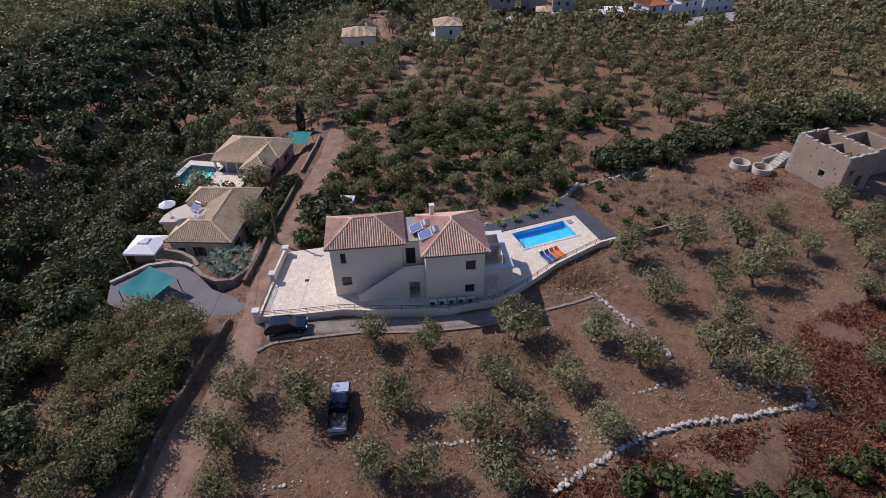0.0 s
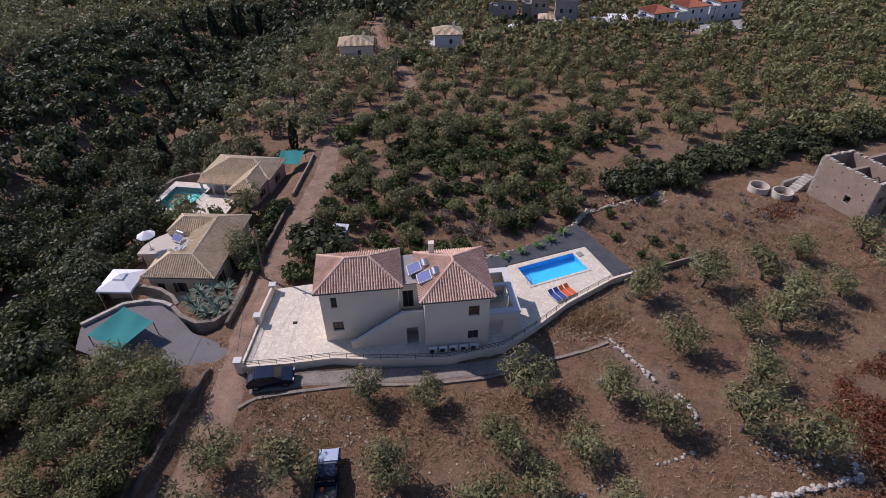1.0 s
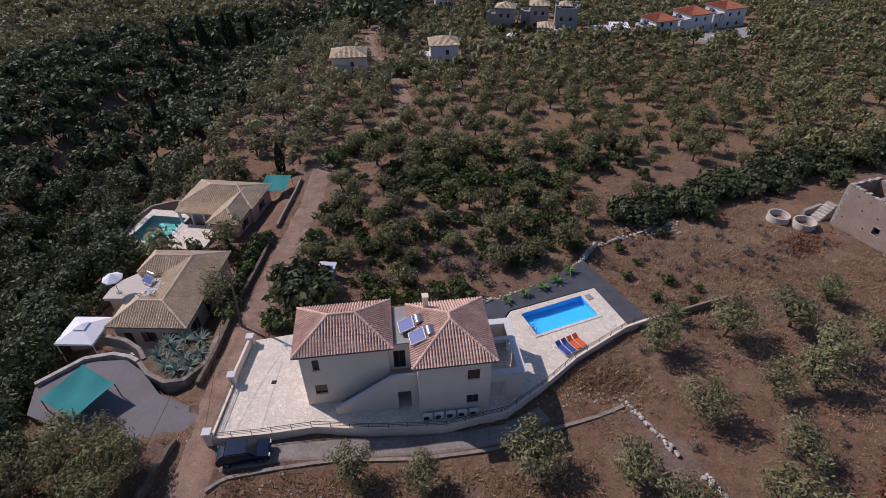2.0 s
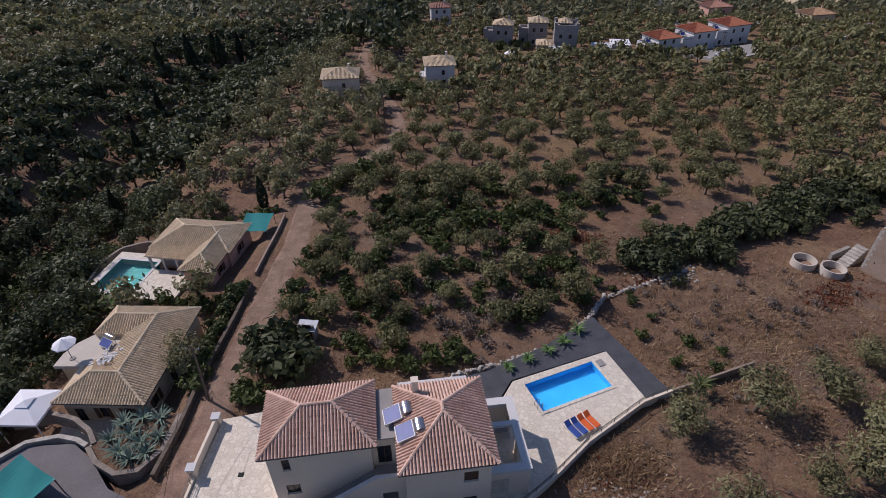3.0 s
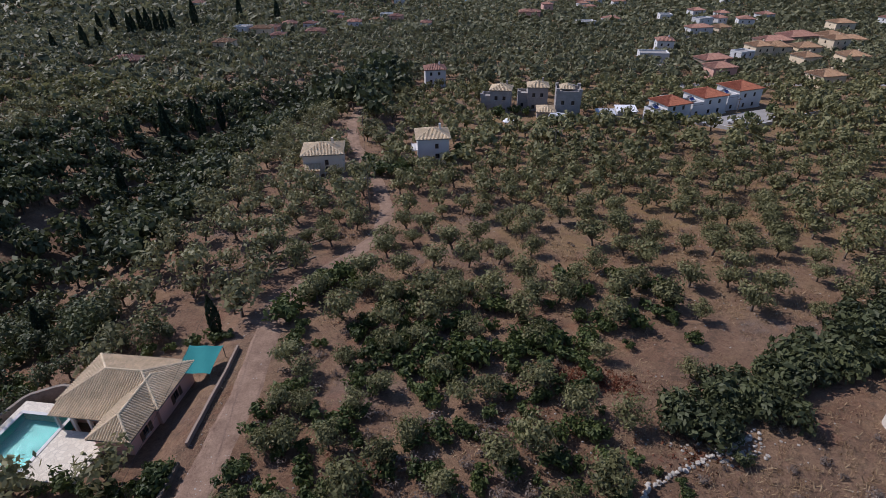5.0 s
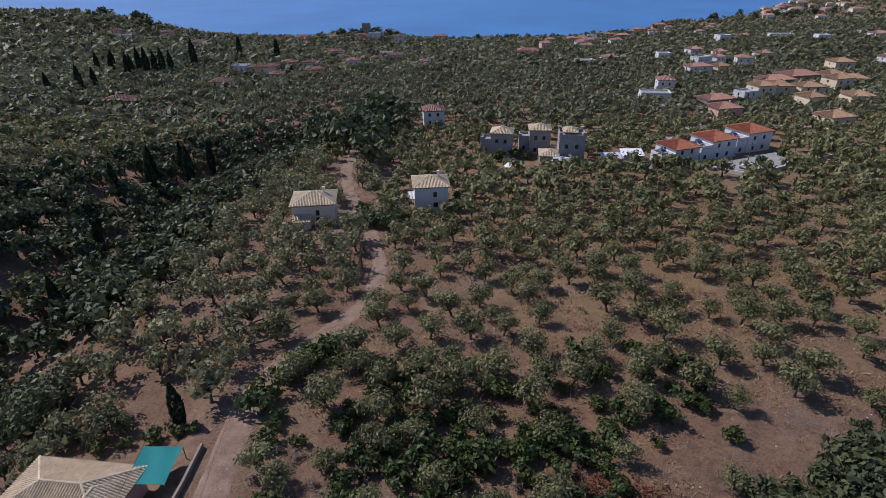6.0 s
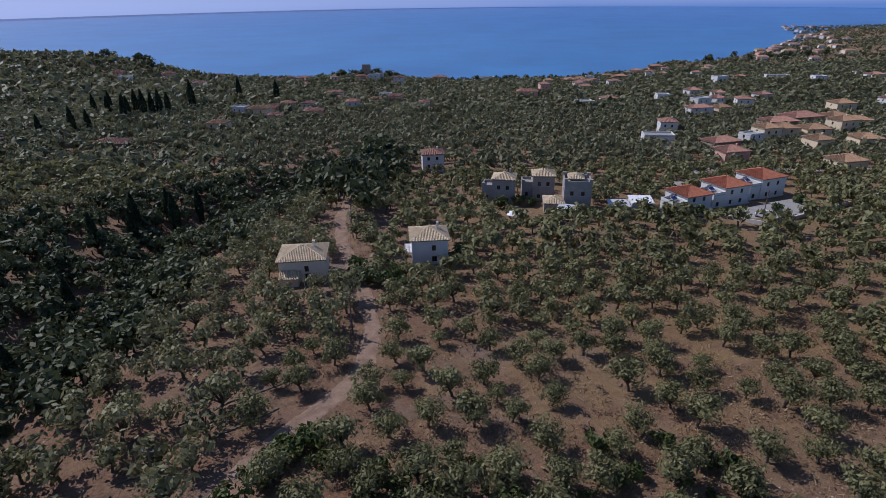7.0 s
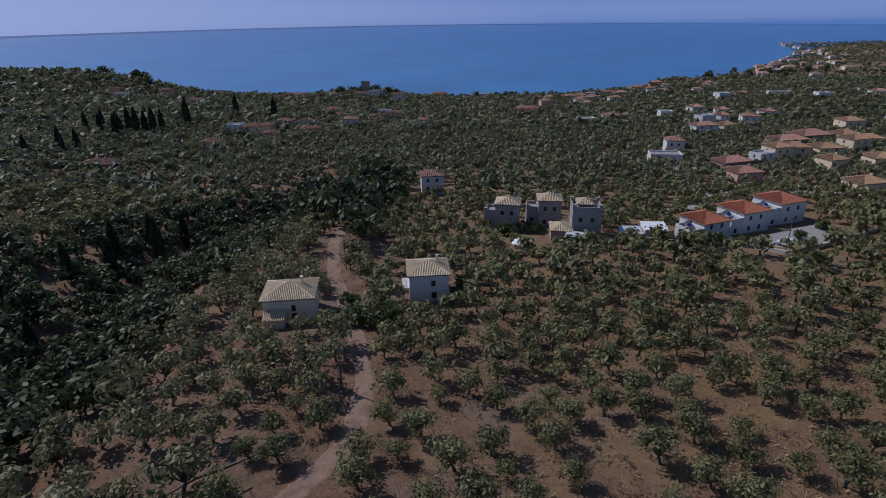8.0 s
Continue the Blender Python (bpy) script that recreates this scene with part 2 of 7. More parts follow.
GLASS = glassy("window_glass", (0.025, 0.03, 0.035))
SOLAR = glassy("solar_glass", (0.05, 0.085, 0.30), 0.5)
STEEL = glassy("steel_tank", (0.45, 0.45, 0.47), 0.3, 0.9)
PAINT_BLUE = glassy("dark_blue_car_paint", (0.018, 0.028, 0.06), 0.22, 0.3)
# pale blue puts the pickup bonnet's highlight into colour; the tailgate shares it
PAINT_PALE = glassy("pale_blue_car_paint", (0.50, 0.56, 0.70), 0.35, 0.3)
PAINT_WHITE = glassy("white_car_paint", (0.72, 0.72, 0.72), 0.3)
WATER, _nt, _b = blank("pool_water", 0.03)
_b.inputs["Transmission Weight"].default_value, _b.inputs["IOR"].default_value = 1.0, 1.33
_b.inputs["Base Color"].default_value = (0.75, 0.95, 1.0, 1)
bumped(_nt, _b, noisy(_nt, 2.5, 2), 0.08, 0.02)


# ---- mesh helpers ----
def part(name, bm, material, parent=None, label=""):
    me = bpy.data.meshes.new(name)
    if isinstance(bm, tuple):
        me.from_pydata(bm[0], [], bm[1])
    else:
        bm.to_mesh(me)
        bm.free()
    me.materials.append(material)
    ob = new(name, me)
    if parent is not None:
        ob.parent = parent
    return tagged(ob, label)


def thing(name, m, label, category, group="", kind=""):
    ob = new(name)
    ob.empty_display_size = 0.3
    ob.matrix_basis = m
    return tagged(ob, label, category, group, kind)


def box(bm, x0, x1, y0, y1, z0, z1, m=None):
    vs = [bm.verts.new(Vector((x, y, z)) if m is None else m @ Vector((x, y, z))) for z in (z0, z1) for x, y in ((x0, y0), (x1, y0), (x1, y1), (x0, y1))]
    for f in ((3, 2, 1, 0), (4, 5, 6, 7), (0, 1, 5, 4), (1, 2, 6, 5), (2, 3, 7, 6), (3, 0, 4, 7)):
        bm.faces.new([vs[k] for k in f])
    return bm


def boxes(*dims):
    bm = bmesh.new()
    for d in dims:
        box(bm, *d)
    return bm


def soft_box(x0, x1, y0, y1, z0, z1, r=0.03, seg=2):
    bm = box(bmesh.new(), x0, x1, y0, y1, z0, z1)
    bmesh.ops.bevel(bm, geom=bm.edges[:], offset=r, segments=seg, affect="EDGES")
    return bm


def tube(bm, a, b, r0, r1=None, n=6, caps=True):
    a, b = Vector(a), Vector(b)
    r1 = r0 if r1 is None else r1
    q = (b - a).to_track_quat("Z", "Y")
    rings = [[bm.verts.new(c + q @ Vector((r * math.cos(2 * math.pi * k / n), r * math.sin(2 * math.pi * k / n), 0))) for k in range(n)] for c, r in ((a, r0), (b, r1))]
    for k in range(n):
        bm.faces.new((rings[0][k], rings[0][(k + 1) % n], rings[1][(k + 1) % n], rings[1][k]))
    if caps:
        bm.faces.new(rings[0][::-1])
        bm.faces.new(rings[1])
    return bm


def prism(bm, pts, z0, z1):
    lo = [bm.verts.new((x, y, z0)) for x, y in pts]
    hi = [bm.verts.new((x, y, z1)) for x, y in pts]
    bm.faces.new(lo[::-1])
    bm.faces.new(hi)
    for k in range(len(pts)):
        j = (k + 1) % len(pts)
        bm.faces.new((lo[k], lo[j], hi[j], hi[k]))
    return bm


def inside(x, y, pts):
    hit = False
    for k in range(len(pts)):
        (x0, y0), (x1, y1) = pts[k - 1], pts[k]
        if (y0 > y) != (y1 > y) and x < (x1 - x0) * (y - y0) / (y1 - y0) + x0:
            hit = not hit
    return hit


def along(pts, step):
    """Points and directions at even steps along a line of corners."""
    out, rest = [], 0.0
    for (x0, y0), (x1, y1) in zip(pts, pts[1:]):
        n = math.hypot(x1 - x0, y1 - y0)
        s = rest
        while s < n:
            out.append((x0 + (x1 - x0) * s / n, y0 + (y1 - y0) * s / n, math.atan2(y1 - y0, x1 - x0)))
            s += step
        rest = s - n
    return out


def gap_to(x, y, pts):
    best = 1e9
    for (x0, y0), (x1, y1) in zip(pts, pts[1:]):
        dx, dy = x1 - x0, y1 - y0
        s = max(0.0, min(1.0, ((x - x0) * dx + (y - y0) * dy) / (dx * dx + dy * dy)))
        best = min(best, math.hypot(x - x0 - s * dx, y - y0 - s * dy))
    return best


# ---- the lie of the land ----
PROFILE_Y = (-150, 0, 25, 40, 55, 72, 110, 143, 187, 247, 330, 550, 770, 820, 1100)
PROFILE_Z = (7, 1.4, 0.3, -0.5, -0.7, -1.7, -4.9, -7.3, -10.2, -14.3, -21, -36, -49.2, -53, -58)
COAST_X = (-3000, -700, -300, -160, -70, 95, 195, 280, 410, 515, 650, 1025, 1320, 2000, 4000)
COAST_Y = (700, 720, 745, 775, 800, 790, 795, 845, 985, 1015, 1150, 1600, 2200, 2480, 2700)
SEA_LEVEL = -50.6
PLATFORM = [(-18.1, 39.9), (-9.8, 40.8), (-5.0, 40.4), (0.8, 40.4), (6.1, 41.7), (9.4, 44.1), (13.4, 47.6), (19.1, 51.3), (22.1, 52.4), (17.6, 62.4), (12.0, 58.6), (5.8, 55.5), (-4.0, 53.0), (-12.0, 52.0), (-17.4, 51.0), (-17.9, 45.8)]
ROAD = [(-19.6, -10), (-20.0, 10), (-20.1, 20), (-19.8, 28), (-18.9, 34), (-18.9, 40), (-18.7, 48), (-18.4, 56), (-17.9, 66), (-17.0, 80), (-17.6, 95), (-14.5, 104), (-9.5, 111), (-5.6, 118), (-5.0, 130), (-7.6, 143), (-11.5, 158), (-15.6, 172), (-18.5, 192), (-18.5, 214), (-12, 240), (-8, 275), (-6, 310)]


def smooth(a, b, v):
    v = max(0.0, min(1.0, (v - a) / (b - a)))
    return v * v * (3 - 2 * v)


def land(x, y):
    """The ground's height before the plots were levelled."""
    yc = float(np.interp(x, COAST_X, COAST_Y))
    z = float(np.interp(y if y < 100 else 100 + (y - 100) * 690 / (yc - 100), PROFILE_Y, PROFILE_Z))
    z += 1.7 * smooth(6, 22, x) * math.exp(-((y - 26) / 16) ** 2)
    z -= 1.9 * smooth(-20.5, -25, x) * smooth(40, 50, y) * (1 - smooth(100, 125, y))
    z += 0.7 * smooth(-20.8, -22.5, x) * (1 - smooth(36, 42, y))
    xr = float(np.interp(y, (0, 60, 120, 190, 240, 330), (-58, -56, -60, -58, -36, -20)))
    z -= 6.5 * math.exp(-((x - xr) / 15) ** 2) * smooth(-30, 40, y) * (1 - smooth(230, 330, y))
    shore = smooth(yc + 5, yc - 70, y)
    z += 9 * smooth(-70, -190, x) * smooth(60, 200, y) * shore
    z += shore * 43 * math.exp(-((x + 520) / 170) ** 2 - ((y - 640) / 200) ** 2)
    z += shore * 20 * math.exp(-((x + 330) / 80) ** 2 - ((y - 700) / 90) ** 2)
    z += shore * 11 * math.exp(-((x + 60) / 60) ** 2 - ((y - 720) / 50) ** 2)
    z += shore * 6 * math.exp(-((x + 300) / 60) ** 2 - ((y - 520) / 90) ** 2)
    return z + 0.25 * noise.noise((x * 0.06, y * 0.06, 3.1)) + 0.06 * noise.noise((x * 0.45, y * 0.45, 7.7))


YARD_Z = -0.85
YARD_AREA = [(-36.5, 46.5), (-33.5, 49.5), (-29.5, 49.6), (-27.3, 48.0), (-24.8, 45.4), (-22.2, 44.2), (-20.2, 43.4), (-20.2, 40.9), (-26.5, 40.4), (-31.0, 41.6), (-35.5, 43.5)]
PADS = [(PLATFORM, -2.6, 1.2), (YARD_AREA, YARD_Z - 0.35, 0.9), ([(-42, 72), (-34.5, 71), (-30, 74), (-31.5, 79), (-34, 82.5), (-41.5, 82)], -5.3, 1.2)]     # outline, level of the earth beneath, run-out


def ground_z(x, y):
    z = land(x, y)
    for pts, level, run in PADS:
        if inside(x, y, pts):
            d = gap_to(x, y, pts + pts[:1])
            z += (level - z) * smooth(0.1, run, d)
    return z


def line_grid():
    xs = np.concatenate([-np.geomspace(150, 3600, 34)[::-1], np.arange(-148, -70, 4), np.arange(-70, 75, 1.25), np.arange(76, 150, 4), np.geomspace(152, 3800, 36)])
    ys = np.concatenate([np.arange(-150, -4, 8), np.arange(-4, 100, 1.25), np.arange(100, 200, 2.5), np.geomspace(202, 2900, 90)])
    return xs, ys


def ground():
    xs, ys = line_grid()
    verts = [(float(x), float(y), ground_z(float(x), float(y))) for y in ys for x in xs]
    n = len(xs)
    faces = [(j * n + i, j * n + i + 1, (j + 1) * n + i + 1, (j + 1) * n + i) for j in range(len(ys) - 1) for i in range(n - 1)]
    ob = part("ground", (verts, faces), SOIL)
    ob.data.polygons.foreach_set("use_smooth", [True] * len(faces))
    tagged(ob, "dry red-brown earth of sloping olive terraces", "ground", kind="structure")


def ribbon(name, pts, half, material, label, category, lift=0.05, step=1.2, ragged=0.25):
    """A strip that follows the ground, with uneven edges."""
    verts, faces = [], []
    cols = 7
    for k, (x, y, a) in enumerate(along(pts, step)):
        for c in range(cols):
            s = (c / (cols - 1) * 2 - 1) * (half + ragged * noise.noise((k * 0.35, c * 0.1 + (c > 3) * 9, 1.5)))
            px, py = x - math.sin(a) * s, y + math.cos(a) * s
            edge = 0.10 if c in (0, cols - 1) else 0.0
            verts.append((px, py, max(ground_z(px, py), ground_z(x, y) - 0.3) + lift - edge))
    for k in range(len(verts) // cols - 1):
        for c in range(cols - 1):
            faces.append((k * cols + c, (k + 1) * cols + c, (k + 1) * cols + c + 1, k * cols + c + 1))
    return tagged(part(name, (verts, faces), material), label, category, kind="structure")


def sea():
    verts, faces = [], []
    ys = [500 + 4350 * k / 29 for k in range(30)]
    lift = [79 * max(0.0, (y - 800) / 4050) ** 2 for y in ys]     # the far water stands in for the horizon, which lies beyond
    xs = np.linspace(-4000, 4000, 41)
    for y, h in zip(ys, lift):
        for x in xs:
            verts.append((float(x), float(y), SEA_LEVEL + h))
    n = len(xs)
    for j in range(len(ys) - 1):
        for i in range(n - 1):
            faces.append((j * n + i, j * n + i + 1, (j + 1) * n + i + 1, (j + 1) * n + i))
    ob = part("water", (verts, faces), SEA)
    ob.data.polygons.foreach_set("use_smooth", [True] * len(faces))
    tagged(ob, "calm hazy blue sea beyond the coast", "sea", kind="structure")


ground()
ribbon("road", ROAD[:12], 1.85, TRACK, "pale rutted dirt track between the villas", "road")
ribbon("farm_track", ROAD[11:], 1.65, TRACK, "narrow reddish dirt track through the olive grove", "road", 0.05, 1.2, 0.35)
sea()


def sky_backdrop():
    """Hazy blue air over the horizon, far behind everything."""
    m = bpy.data.materials.new("hazy_sky")
    m.use_nodes = True
    nt = m.node_tree
    nt.nodes.remove(nt.nodes["Principled BSDF"])
    em = nt.nodes.new("ShaderNodeEmission")
    sep = nt.nodes.new("ShaderNodeSeparateXYZ")
    nt.links.new(nt.nodes.new("ShaderNodeNewGeometry").outputs["Position"], sep.inputs[0])
    h = maths(nt, "ADD", maths(nt, "DIVIDE", sep.outputs["Z"], 360.0), maths(nt, "MULTIPLY", noisy(nt, 0.0006, 3), 0.12))
    glare = maths(nt, "DIVIDE", maths(nt, "SUBTRACT", 1200.0, sep.outputs["X"]), 4500.0, True)     # the air brightens towards the sun
    air = (ramp(nt, h, [(0.10, (0.15, 0.28, 0.62)), (0.2, (0.25, 0.37, 0.71)), (0.4, (0.29, 0.41, 0.74)), (0.95, (0.21, 0.33, 0.70))]))
    nt.links.new(mixed(nt, glare, air, (0.50, 0.60, 0.92)), em.inputs["Color"])
    em.inputs["Strength"].default_value = 0.86
    nt.links.new(em.outputs[0], nt.nodes["Material Output"].inputs["Surface"])
    verts, faces = [], []
    for k in range(41):
        a = radians(25 + 130 * k / 40)
        for z in (-60, 20, 90, 190, 360):
            verts.append((4860 * math.cos(a), 4860 * math.sin(a), z))
    for k in range(40):
        for j in range(4):
            i = 5 * k + j
            faces.append((i, i + 1, i + 6, i + 5))
    tagged(part("backdrop", (verts, faces), m), "hazy blue sky above the sea horizon", "sky", kind="structure")


sky_backdrop()


# ---- buildings ----
def wall_panel(width, z0, z1, thick, holes):
    """An upright wall along x from 0 to width, its outer face at y = 0, with rectangular holes (x0, x1, z0, z1) right through."""
    bm = bmesh.new()
    us = sorted({0.0, width, *[v for h in holes for v in h[:2]]})
    zs = sorted({z0, z1, *[v for h in holes for v in h[2:]]})

    def solid(i, j):
        if not (0 <= i < len(us) - 1 and 0 <= j < len(zs) - 1):
            return False
        u, z = (us[i] + us[i + 1]) / 2, (zs[j] + zs[j + 1]) / 2
        return not any(h[0] < u < h[1] and h[2] < z < h[3] for h in holes)

    def quad(*ps):
        bm.faces.new([bm.verts.new(p) for p in ps])

    for i in range(len(us) - 1):
        for j in range(len(zs) - 1):
            if not solid(i, j):
                continue
            a, b, c, d = us[i], us[i + 1], zs[j], zs[j + 1]
            quad((a, 0, c), (b, 0, c), (b, 0, d), (a, 0, d))
            quad((b, thick, c), (a, thick, c), (a, thick, d), (b, thick, d))
            if not solid(i - 1, j):
                quad((a, thick, c), (a, 0, c), (a, 0, d), (a, thick, d))
            if not solid(i + 1, j):
                quad((b, 0, c), (b, thick, c), (b, thick, d), (b, 0, d))
            if not solid(i, j - 1):
                quad((a, thick, c), (b, thick, c), (b, 0, c), (a, 0, c))
            if not solid(i, j + 1):
                quad((a, 0, d), (b, 0, d), (b, thick, d), (a, thick, d))
    bmesh.ops.remove_doubles(bm, verts=bm.verts[:], dist=0.001)
    return bm


SIDES = {"f": lambda w, d: pose(-w / 2, -d / 2, 0), "b": lambda w, d: pose(w / 2, d / 2, 0, 0, 0, 180),
         "l": lambda w, d: pose(-w / 2, d / 2, 0, 0, 0, -90), "r": lambda w, d: pose(w / 2, -d / 2, 0, 0, 0, 90)}


def window(parent, m, u, z, w, h, kind, frame_mat=None):
    """A window or door set back in its hole: frame, panes, and shutters where it has them."""
    fm = frame_mat or FRAME
    t = 0.07
    fr = bmesh.new()
    box(fr, u, u + t, 0.10, 0.17, z, z + h)
    box(fr, u + w - t, u + w, 0.10, 0.17, z, z + h)
    box(fr, u + t, u + w - t, 0.10, 0.17, z + h - t, z + h)
    box(fr, u + t, u + w - t, 0.10, 0.17, z, z + t)
    if w > 0.8:
        box(fr, u + w / 2 - t / 2, u + w / 2 + t / 2, 0.10, 0.17, z + t, z + h - t)
    ob = part("door" if kind == "door" else "window", fr, fm, parent)
    ob.matrix_basis = m
    pane = part("pane", boxes((u + t, u + w - t, 0.13, 0.14, z + t, z + h - t)), GLASS if kind != "shut" else fm, ob)
    if kind == "shutters":
        for x0 in (u - w * 0.5, u + w):
            sh = bmesh.new()
            box(sh, x0, x0 + w * 0.5, -0.06, -0.02, z, z + h)
            part("shutter", sh, fm, ob)
    if kind != "door":
        part("sill", boxes((u - 0.06, u + w + 0.06, -0.05, 0.1, z - 0.06, z - 0.003)), PAVING, ob)
    return ob


def tiled_slope(a, b, inset_a, inset_b, run, rise, pitch, course):
    """One roof slope of barrel tiles: from the eave a-b up to the ridge; inset_a and inset_b: how far the hips come in along the eave."""
    a, b = Vector(a), Vector(b)
    along_e = (b - a).normalized()
    length = (b - a).length
    inward = Vector((-along_e.y, along_e.x, 0))
    up = (inward * run + Vector((0, 0, rise)))
    slant = up.length
    up.normalize()
    out = along_e.cross(up)
    verts, faces = [], []

    def place(u, v, h):
        return a + along_e * u + up * v + out * h

    def reach(u):
        f = 1.0
        if inset_a > 0:
            f = min(f, u / inset_a)
        if inset_b > 0:
            f = min(f, (length - u) / inset_b)
        return max(0.0, f) * slant

    base = [place(0, 0, -0.02), place(length, 0, -0.02), place(length - inset_b, slant, -0.02), place(inset_a, slant, -0.02)]
    verts += base
    faces.append((0, 1, 2, 3))
    n = max(1, int(length / pitch))
    pitch = length / n
    for i in range(n):
        uc = (i + 0.5) * pitch
        end = reach(uc)
        v = 0.0
        while v < end - 0.02:
            w = min(v + course, end)
            k = len(verts)
            jig = random.uniform(-0.006, 0.006)
            for vv, extra in ((v, 0.035 + jig), (w, 0.0 + jig)):
                for du, h in ((-0.44, -0.05), (-0.25, 0.8), (0.0, 1.1), (0.25, 0.8), (0.44, -0.05)):
                    verts.append(place(uc + du * pitch, vv, h * pitch * 0.5 + extra))
            for c in range(4):
                faces.append((k + c, k + c + 1, k + c + 6, k + c + 5))
            faces.append((k + 4, k + 3, k + 2, k + 1, k))
            v = w
    return [tuple(p) for p in verts], faces


def caps(bm, p, q, r=0.13, step=0.4, sides=8):
    """A line of rounded cap tiles."""
    p, q = Vector(p), Vector(q)
    n = max(1, int((q - p).length / step))
    for k in range(n):
        a, b = p.lerp(q, k / n), p.lerp(q, (k + 1.12) / n)
        tube(bm, a, b, r * 1.12, r * 0.9, sides, True)


def hip_roof(parent, w, d, z, rise, over, tile, pitch=0.23, course=0.36, fascia=None, apex=None, off=Matrix()):
    """A hipped roof of barrel tiles over a plan w x d; apex: ridge length, across the longer side."""
    W, D = w / 2 + over, d / 2 + over
    ridge = max(0.0, (w - d)) if apex is None else apex
    if w >= d:
        r0, r1 = Vector((-ridge / 2, 0, z + rise)), Vector((ridge / 2, 0, z + rise))
        ins_x, ins_y = W - ridge / 2, D
    else:
        ridge = max(0.0, (d - w)) if apex is None else apex
        r0, r1 = Vector((0, -ridge / 2, z + rise)), Vector((0, ridge / 2, z + rise))
        ins_x, ins_y = W, D - ridge / 2
    c = [(-W, -D, z), (W, -D, z), (W, D, z), (-W, D, z)]
    made = []
    made.append(part("roof_slope", tiled_slope(c[0], c[1], ins_x, ins_x, ins_y, rise, pitch, course), tile, parent))
    made.append(part("roof_slope", tiled_slope(c[1], c[2], ins_y, ins_y, ins_x, rise, pitch, course), tile, parent))
    made.append(part("roof_slope", tiled_slope(c[2], c[3], ins_x, ins_x, ins_y, rise, pitch, course), tile, parent))
    made.append(part("roof_slope", tiled_slope(c[3], c[0], ins_y, ins_y, ins_x, rise, pitch, course), tile, parent))
    bm = bmesh.new()
    if w >= d:
        ends = ((c[0], r0), (c[3], r0), (c[1], r1), (c[2], r1), (r0, r1))
    else:
        ends = ((c[0], r0), (c[1], r0), (c[2], r1), (c[3], r1), (r0, r1))
    for p, q in ends:
        if (Vector(q) - Vector(p)).length > 0.1:
            caps(bm, Vector(p) + Vector((0, 0, 0.05)), Vector(q) + Vector((0, 0, 0.05)), 0.13, 0.4 if pitch < 0.35 else 2.5, 8 if pitch < 0.35 else 5)
    made.append(tagged(part("ridge_cap", bm, tile, parent), kind="stuff"))
    made.append(part("soffit", boxes((-W, W, -D, D, z - 0.16, z - 0.03)), fascia or CREAM, parent))
    gut = bmesh.new()
    for k in range(4):
        tube(gut, Vector(c[k]) - Vector((0, 0, 0.05)), Vector(c[(k + 1) % 4]) - Vector((0, 0, 0.05)), 0.06)
    made.append(part("gutter", gut, RAIL, parent))
    for ob in made:
        ob.matrix_basis = off


def shell(parent, w, d, z0, z1, wall, holes, thick=0.25, frame_mat=None, off=Matrix()):
    """Four walls with their windows. holes: (side, u, z, width, height, kind)."""
    for side, at in SIDES.items():
        m = off @ at(w, d)
        span = w if side in "fb" else d
        hs = [h for h in holes if h[0] == side]
        # side walls stop short of the front and back walls
        a, b = (0.0, span) if side in "fb" else (thick, span - thick)
        bm = wall_panel(b - a, z0, z1, thick, [(h[1] - a, h[1] + h[3] - a, h[2], h[2] + h[4]) for h in hs])
        ob = part("wall", bm, wall, parent)
        ob.matrix_basis = m @ pose(a, 0, 0)
        for h in hs:
            if h[5] != "open":
                window(parent, m, h[1], h[2], h[3], h[4], h[5], frame_mat)
    slab = part("floor_slab", boxes((-w / 2 + thick, w / 2 - thick, -d / 2 + thick, d / 2 - thick, z0 + 0.02, z0 + 0.12)), CONCRETE, parent)
    slab.matrix_basis = off


def cottage(m, w, d, h, wall, tile, label, holes, rise=1.5, over=0.4, pitch=0.3, course=0.5, chimney=True, group="", deep=1.5, name="house"):
    ob = thing(name, m, label, "house", group)
    shell(ob, w, d, -deep, h, wall, holes)
    hip_roof(ob, w, d, h + 0.16, rise, over, tile, pitch, course, wall)
    if chimney:
        part("chimney", boxes((w * 0.22, w * 0.22 + 0.5, 0.3, 0.8, h + 0.3, h + rise + 0.9)), wall, ob)
    return ob


def on_ground(x, y, rz=0.0, dz=0.0):
    return pose(x, y, ground_z(x, y) + dz, 0, 0, rz)


# ---- the white villa on its terrace ----
VILLA = pose(1.45, 45.2, 0, 0, 0, 5.5)


